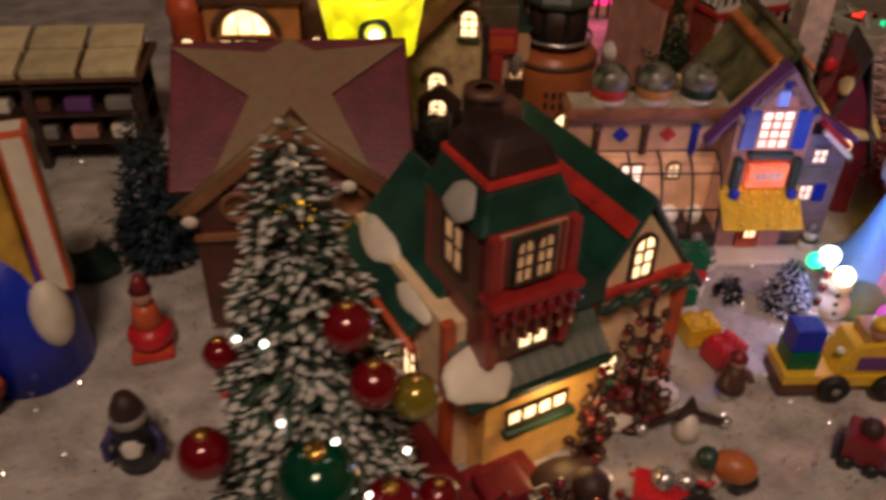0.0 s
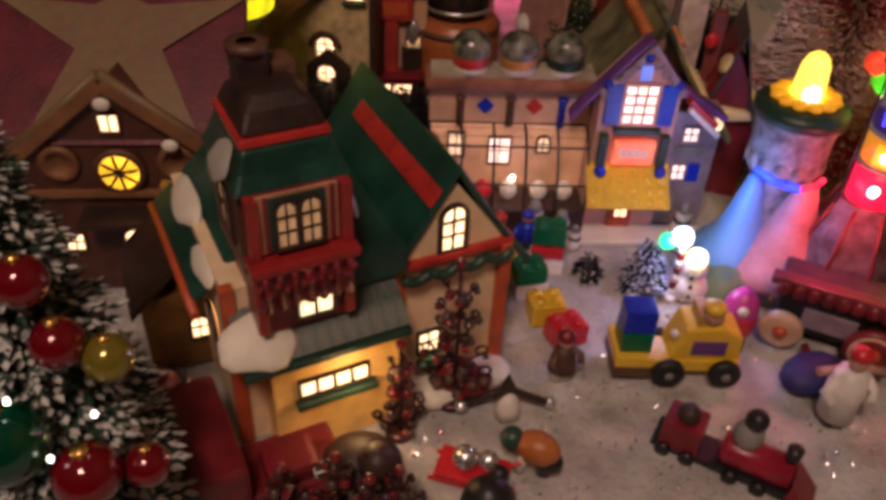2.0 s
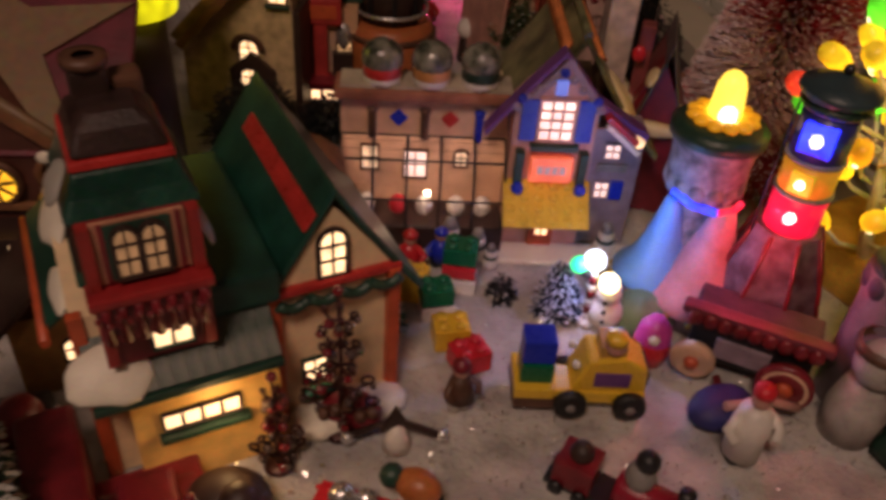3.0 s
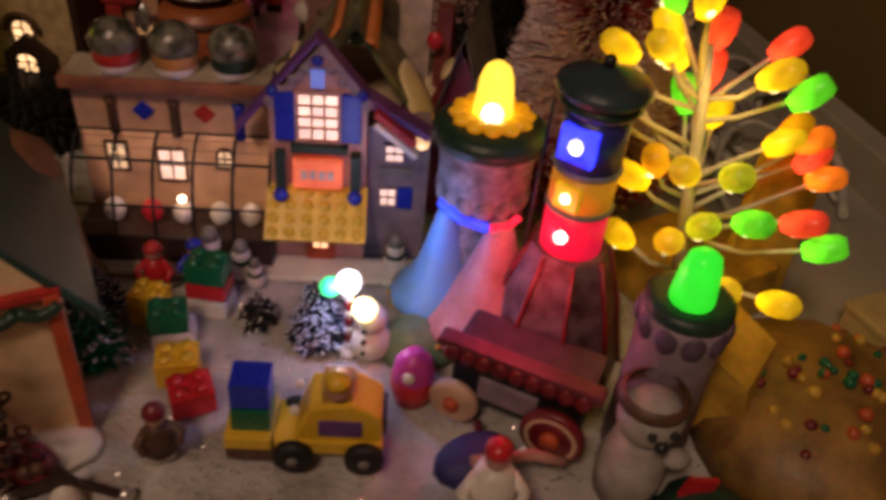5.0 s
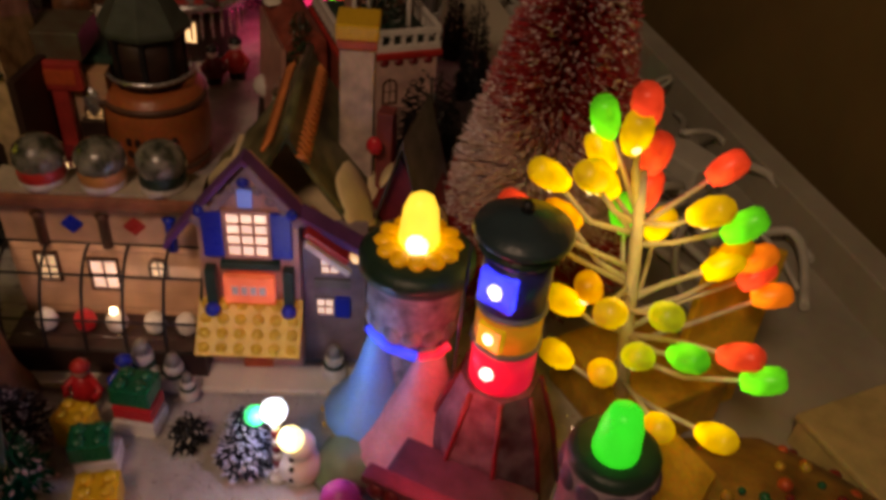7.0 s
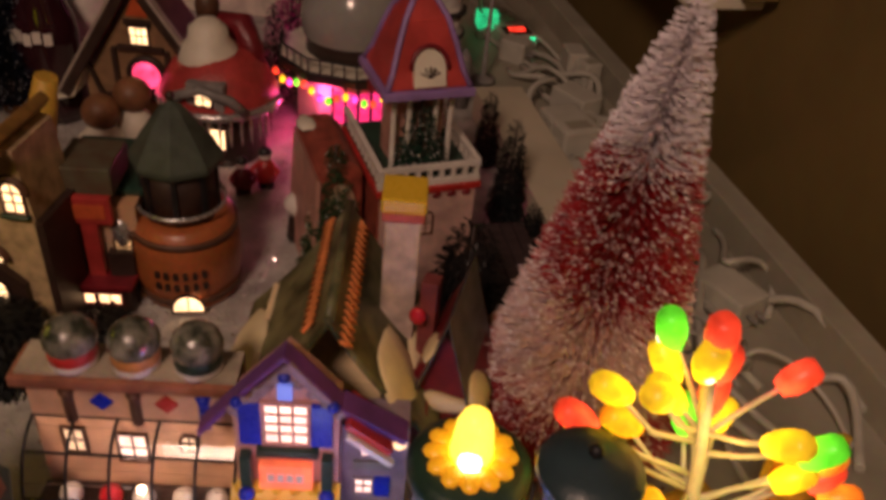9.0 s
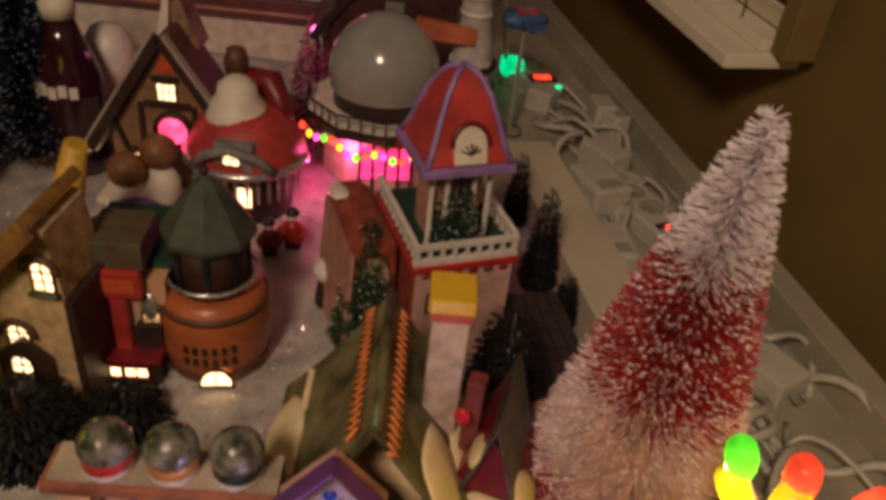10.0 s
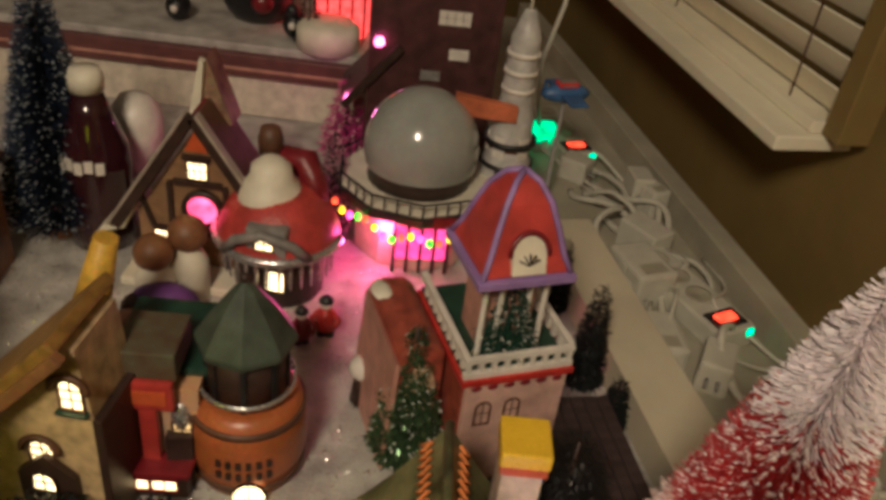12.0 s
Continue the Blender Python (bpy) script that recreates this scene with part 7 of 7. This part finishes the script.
figure("bell_toy", 0.203, 0.452, 0, 20, "white bell with brown handle and silver beads", "toy", [(WHITE, lambda bm: lathe(bm, [(0, 0), (0.011, 0.0), (0.009, 0.012), (0.005, 0.020), (0, 0.022)], 14)), (DKBROWN, lambda bm: (tube(bm, [(-0.03, 0.012, 0.008), (0, 0.006, 0.022), (0.03, -0.004, 0.008)], 0.003), prism(bm, [(-0.012, 0.018), (0.01, 0.018), (0.0, 0.04)], 0.0, 0.004))), (SILVER, lambda bm: (ball(bm, 0.0055, (-0.034, 0.012, 0.006), seg=10), ball(bm, 0.0055, (0.034, -0.004, 0.006), seg=10)))])
figure("skater", 0.221, 0.398, 0, -25, "bending skater doll in an orange coat", "figurine", [(ORANGE, lambda bm: ball(bm, 0.014, (0, 0, 0.026), (1.2, 0.9, 0.9), 14)), (BLACK, lambda bm: (lathe(bm, [(0, 0), (0.006, 0), (0.007, 0.02), (0, 0.02)], 10, at(0.006, 0.003, 0)), ball(bm, 0.008, (0.012, 0, 0.017), seg=10))), (WHITE, lambda bm: tube(bm, [(-0.008, -0.002, 0.02), (-0.010, -0.005, 0.0)], 0.004)), (DKGREEN, lambda bm: ball(bm, 0.009, (-0.019, -0.002, 0.028), seg=12))])
figure("red_sled", 0.176, 0.392, 0, -15, "red sled with silver parcels", "sled", [(REDP, lambda bm: (box(bm, (-0.026, -0.014, 0.004), (0.026, 0.014, 0.009), bev=0.002), tube(bm, [(-0.03, -0.012, 0.001), (0.02, -0.012, 0.001), (0.032, -0.012, 0.012)], 0.0018), tube(bm, [(-0.03, 0.012, 0.001), (0.02, 0.012, 0.001), (0.032, 0.012, 0.012)], 0.0018))), (SILVER, lambda bm: (ball(bm, 0.010, (-0.006, 0, 0.017), seg=10), ball(bm, 0.008, (0.010, 0.004, 0.015), seg=10))), (BLACK, lambda bm: ball(bm, 0.007, (0.02, -0.004, 0.014), seg=10))])
figure("black_doll", 0.185, 0.352, 0, 0, "black hooded doll in the snow", "figurine", [(BLACK, lambda bm: lathe(bm, [(0, 0), (0.022, 0), (0.018, 0.03), (0.010, 0.042), (0, 0.045)], 14))])
figure("brown_bear", 0.098, 0.382, 0, 0, "dark brown bear figurine at the porch", "figurine", [(DKBROWN, lambda bm: (ball(bm, 0.024, (0, 0, 0.02), (1.2, 1, 0.85), 16), ball(bm, 0.014, (0.012, -0.014, 0.04), seg=12)))])


def bead_tree(x, y, z, h, w, seed, label, rows=4):
    """Thin wire arms that end in curls, hung with glassy beads."""
    rnd = random.Random(seed)
    t = thing("bead_tree", x, y, z, rnd.uniform(-12, 12), label, "tree", "wire bead trees")
    wire = bpy.data.materials.get("rusty_wire") or mat("rusty_wire", (0.05, 0.016, 0.014), 0.3, metal=0.4, var=0.3)
    bead_m = [BEADRED, bpy.data.materials.get("smoky_bead") or mat("smoky_bead", (0.14, 0.10, 0.09), 0.05, metal=0.6, var=0.1, bump=0)]
    part("foot", lathe(B(), [(0, 0), (w * 0.28, 0), (w * 0.22, 0.003), (0, 0.004)], 12), wire, t)
    part("stem", tube(B(), [(0, 0, 0.002), (0.0015, 0, h * 0.5), (0, 0, h)], 0.0022, 6, 0.0013), wire, t)
    for k in range(rows):
        f = k / max(1, rows - 1)
        zz = h * (0.22 + 0.66 * f)
        ln = w / 2 * (1.0 - 0.55 * f)
        for q in range(4):
            a = 1.5708 * q + rnd.uniform(-0.35, 0.35) + 0.4 * k
            dx, dy = math.cos(a), math.sin(a) * 0.7
            rad = ln * 0.24
            pts = [(0, 0, zz - 0.006), (dx * ln * 0.45, dy * ln * 0.45, zz - 0.009)]
            for c in range(8):
                b = -1.57 + 0.85 * c
                rr = rad * (1 - 0.07 * c)
                r_ = ln * 0.80 + rr * math.cos(b)
                pts.append((dx * r_, dy * r_, zz - 0.004 + rr * (1 + math.sin(b))))
            arm = part("arm", tube(B(), pts, 0.0013, 5), wire, t)
            part("bead", ball(B(), rnd.uniform(0.0030, 0.0044), (dx * ln * 0.55, dy * ln * 0.55, zz - 0.013), seg=10), bead_m[rnd.random() < 0.45], arm)
            if rnd.random() < 0.7:
                part("bead", ball(B(), rnd.uniform(0.0024, 0.0036), (dx * ln * 0.98, dy * ln * 0.98, zz - 0.006), seg=10), bead_m[rnd.random() < 0.6], arm)
    part("bead", ball(B(), 0.004, (0, 0, h + 0.003), seg=10), bead_m[0], t)


bead_tree(0.160, 0.466, 0.0, 0.132, 0.058, 1, "tall rusty wire tree hung with dark red beads against the wall", 5)
bead_tree(0.121, 0.428, 0.0, 0.088, 0.040, 2, "rusty wire tree hung with smoky beads", 4)
bead_tree(0.085, 0.352, 0.0, 0.060, 0.050, 3, "low wire tree hung with dark red beads", 3)
bead_tree(0.050, 0.345, 0.0, 0.055, 0.046, 4, "low wire tree hung with dark red beads", 3)
bead_tree(0.126, 0.352, 0.0, 0.050, 0.046, 5, "low wire tree hung with smoky beads", 3)
bead_tree(0.108, 0.338, 0.0, 0.058, 0.046, 6, "low wire tree hung with dark red beads", 3)
figure("red_toy_car", 0.048, 0.372, 0, 25, "shiny dark red toy car by the porch", "toy vehicle", [(DKRED, lambda bm: (box(bm, (-0.035, -0.02, 0.004), (0.035, 0.02, 0.024), bev=0.006), box(bm, (-0.016, -0.016, 0.024), (0.02, 0.016, 0.04), bev=0.005))), (WHITE, lambda bm: box(bm, (0.014, -0.021, 0.03), (0.03, -0.012, 0.036), bev=0.001)), (BLACK, lambda bm: [lathe(bm, [(0, -0.003), (0.008, -0.003), (0.008, 0.003), (0, 0.003)], 14, pose(x, y, 0.008, 90, 0, 0)) for x in (-0.02, 0.022) for y in (-0.021, 0.021)])])
figure("berry_bush", 0.166, 0.476, 0, 0, "dark red berry bush against the wall", "bush", [(DKRED, lambda bm: snow_cap(bm, 0.05, 0.03, 0.03, None, 3)), (BROWN, lambda bm: [ball(bm, 0.005, (-0.018 + 0.009 * k, -0.012, 0.016 + 0.005 * (k % 3)), seg=8) for k in range(5)])])


# ---- the golden hill at the end ----
GOLDROCK = mat("golden_brown_hill", (0.15, 0.075, 0.02), 0.5, col2=(0.27, 0.15, 0.035), var=0.35, scale=30)
hill = thing("golden_hill", 0.705, 0.560, 0, -20, "golden brown sugar hill dotted with gumdrops", "hill")
part("mound", snow_cap(B(), 0.22, 0.20, 0.06, None, 6), GOLDROCK, hill)
rnd = random.Random(9)
for k in range(60):
    a, f = rnd.uniform(0, 6.28), math.sqrt(rnd.random()) * 0.9
    z = 0.06 * math.sqrt(max(0, 1 - f * f))
    part("gumdrop", ball(B(), rnd.uniform(0.003, 0.0055), (0.1 * f * math.cos(a), 0.09 * f * math.sin(a), z + 0.002), (1, 1, 0.9), 8), (DKRED, GREENP, GOLD, ORANGERED)[k % 4], hill)
figure("straw_roof", 0.622, 0.575, 0, -35, "yellow straw roof wedge below the bulb tree", "roof", [(GOLD, lambda bm: prism(bm, [(-0.045, 0), (0.045, 0), (0.03, 0.06), (-0.02, 0.085)], -0.03, 0.03))])
figure("green_tinsel_heap", 0.60, 0.475, 0, 0, "dark green tinsel heap in the snow", "tinsel", [(DKGREEN, lambda bm: snow_cap(bm, 0.07, 0.05, 0.025, None, 9))])
cream = thing("cream_box", 0.84, 0.62, 0, 0, "cream cardboard box beside the golden hill", "box")
CARD = mat("cream_card", (0.45, 0.36, 0.16), 0.6)
part("body", box(B(), (-0.05, -0.16, -0.004), (0.06, 0.08, 0.022), pose(0, 0, 0, 0, 0, 25), 0.002), CARD, cream)
part("lid", box(B(), (-0.052, -0.162, 0.0225), (0.062, 0.082, 0.030), pose(0, 0, 0, 0, 0, 25), 0.002), CARD, cream)

# ---- cables, plugs, window ----
rnd = random.Random(4)


def on_shelf(s, w, z=0.0):
    """A place on the cable shelf: s along it, w across."""
    p = Vector((0.67, 1.30, z)) + ALONG * s + Vector((ALONG.y, -ALONG.x, 0)) * w
    return (p.x, p.y, p.z)


for k in range(26):
    s0 = rnd.uniform(-0.55, 0.45)
    w0 = rnd.uniform(-0.07, 0.06)
    pts, hgt = [], rnd.uniform(0.008, 0.05)
    n = 18
    turns, ln = rnd.uniform(0.4, 1.3), rnd.uniform(0.14, 0.34)
    for j in range(n):
        f = j / (n - 1)
        pts.append(on_shelf(s0 + ln * f + 0.03 * math.sin(6.28 * f * turns), w0 + 0.04 * math.sin(6.28 * f * turns + k) * (1 - 0.3 * f), 0.003 + hgt * math.sin(math.pi * f) ** 2 + 0.002 * rnd.random()))
    whole(part("power_cable", tube(B(), pts, rnd.choice((0.003, 0.004, 0.0052)), 7), CABLE), "white power cable looping over the shelf", "cable", "power cables")
whole(part("power_cable", tube(B(), [(0.47, 1.83, 0.0), (0.45, 1.80, 0.10), (0.44, 1.75, 0.19), (0.46, 1.76, 0.28), (0.46, 1.80, 0.36)], 0.004, 7), CABLE), "white power cable standing up behind the village", "cable", "power cables")


def power_strip(s, w, turn):
    x, y, z = on_shelf(s, w)
    t = thing("power_strip", x, y, -0.004, turn, "white power strip with a glowing red switch", "power strip", "power strips")
    part("housing", box(B(), (-0.032, -0.10, 0), (0.032, 0.10, 0.032), bev=0.004), CABLE, t)
    part("switch", box(B(), (-0.015, -0.081, 0.032), (0.015, -0.066, 0.037), bev=0.001), glow("red_switch", (1.0, 0.045, 0.02), 1.5), t, "glowing red rocker switch")
    part("switch_frame", box(B(), (-0.025, -0.09, 0.030), (0.025, -0.057, 0.034), bev=0.001), BLACK, t)
    part("green_pilot", box(B(), (0.016, -0.102, 0.020), (0.026, -0.098, 0.03), bev=0.001), glow("green_pilot", (0.0, 1.0, 0.4), 0.9), t)
    for k in range(3):
        part("socket", lathe(B(), [(0, 0.033), (0.018, 0.033), (0.018, 0.0345), (0.015, 0.0335), (0, 0.0325)], 18, at(0, -0.02 + 0.045 * k, 0)), TRIM, t)


power_strip(0.09, 0.01, 30)
power_strip(0.58, -0.02, 20)
for s, w, sx, sy, sz, turn in ((0.22, 0.0, 0.045, 0.07, 0.05, 40), (0.36, 0.045, 0.035, 0.05, 0.06, 10), (-0.06, -0.02, 0.04, 0.06, 0.045, -20), (0.12, -0.06, 0.03, 0.05, 0.035, 15), (0.45, -0.03, 0.04, 0.05, 0.04, 60), (-0.25, 0.02, 0.05, 0.07, 0.04, 35)):
    x, y, z = on_shelf(s, w)
    t = thing("plug_adapter", x, y, -0.004, turn, "white plug-in power adapter lying on the shelf", "adapter", "adapters")
    part("case", box(B(), (-sx / 2, -sy / 2, 0), (sx / 2, sy / 2, sz), bev=0.004), CABLE, t)
    part("pin", lathe(B(), [(0, 0), (0.0025, 0), (0.0025, 0.014), (0, 0.015)], 8, pose(-0.007, -sy / 2, sz / 2, 90, 0, 0)), GREY, t)
    part("pin", lathe(B(), [(0, 0), (0.0025, 0), (0.0025, 0.014), (0, 0.015)], 8, pose(0.007, -sy / 2, sz / 2, 90, 0, 0)), GREY, t)
for x, y, sx, sy, sz, turn in ((0.594, 1.410, 0.060, 0.085, 0.055, 24), (0.600, 1.275, 0.055, 0.080, 0.040, 8), (0.638, 1.637, 0.034, 0.060, 0.055, 30)):
    t = thing("plug_adapter", x, y, -0.004, turn, "large grey-white plug-in power adapter among the cables", "adapter", "adapters")
    part("case", box(B(), (-sx / 2, -sy / 2, 0), (sx / 2, sy / 2, sz), bev=0.006), CABLE, t)
    part("rib", box(B(), (-sx / 2 - 0.0015, -0.004, 0.004), (sx / 2 + 0.0015, 0.004, sz - 0.004), bev=0.001), CABLE, t)
    part("rating_label", box(B(), (-sx * 0.3, -sy * 0.42, sz), (sx * 0.3, -sy * 0.16, sz + 0.0008)), TRIM, t)
    part("lead", tube(B(), [(0, sy / 2, sz * 0.5), (0.006, sy / 2 + 0.02, sz * 0.6), (0.02, sy / 2 + 0.05, 0.012)], 0.0035, 7), CABLE, t)
x, y, z = on_shelf(0.56, -0.055)
t = thing("night_light", x, y, -0.004, 10, "small plug lamp glowing green", "lamp")
part("body", box(B(), (-0.018, -0.014, 0), (0.018, 0.014, 0.02), bev=0.003), CABLE, t)
part("lens", box(B(), (-0.022, -0.02, 0.02), (0.018, 0.014, 0.05), bev=0.005), glow("green_lens", (0.0, 1.0, 0.36), 0.45, (0.08, 0.6, 0.3)), t, "glowing green lens")


def blinds():
    t = thing("window_blind", 0.842, 1.520, 0.195, WALLDIR, "cream wooden window blind above a white sill", "blind", kind="structure")
    WHT = mat("cream_window_paint", (0.82, 0.78, 0.62), 0.5, var=0.08, scale=6)
    part("sill", box(B(), (-0.10, 0, 0), (0.02, 1.3, 0.022), bev=0.004), WHT, t)
    part("apron", box(B(), (-0.045, 0.01, 0.0225), (0.01, 1.3, 0.04), bev=0.003), WHT, t)
    for k in range(8):
        part("slat", box(B(), (-0.022, 0.012, -0.002), (0.022, 1.3, 0.002), bev=0.001), WHT, t, m=at(-0.012, 0.0, 0.065 + 0.042 * k) @ pose(0, 0, 0, 0, 62, 0))
    for y in (0.10, 0.5):
        part("ladder_cord", tube(B(), [(-0.03, y, 0.04), (-0.03, y, 0.4)], 0.0016, 5), BROWN, t)
    part("jamb", box(B(), (-0.03, -0.03, 0.023), (0.02, 0.008, 0.6), bev=0.003), WALLP, t)


blinds()

# ---- glitter in the snow ----
rnd = random.Random(77)
vs, fs = [], []
for k in range(26000):
    y = rnd.uniform(0.25, 1.6)
    x = rnd.uniform(-0.45, 0.5 - 0.25 * (y - 1.5))
    c = Vector((x, y, 0.0025 + 0.003 * rnd.random()))
    s = rnd.uniform(0.0006, 0.0016) * (1.8 if rnd.random() < 0.06 else 1)
    q = Euler((rnd.uniform(-1.1, 1.1), rnd.uniform(-1.1, 1.1), rnd.uniform(0, 6))).to_matrix()
    b = len(vs)
    vs += [c + q @ Vector(p) * s for p in ((1, 0, 0), (-0.5, 0.87, 0), (-0.5, -0.87, 0), (0, 0, 0.35))]
    fs += [(b, b + 1, b + 3), (b + 1, b + 2, b + 3), (b + 2, b, b + 3), (b, b + 2, b + 1)]
me = bpy.data.meshes.new("snow_glitter")
me.from_pydata([tuple(v) for v in vs], [], fs)
me.materials.append(mat("silver_glitter", (0.9, 0.88, 0.85), 0.22, metal=1.0, var=0.05, bump=0))
whole(new("snow_glitter", me), "silver glitter flakes strewn over the snow blanket", "glitter", kind="stuff")
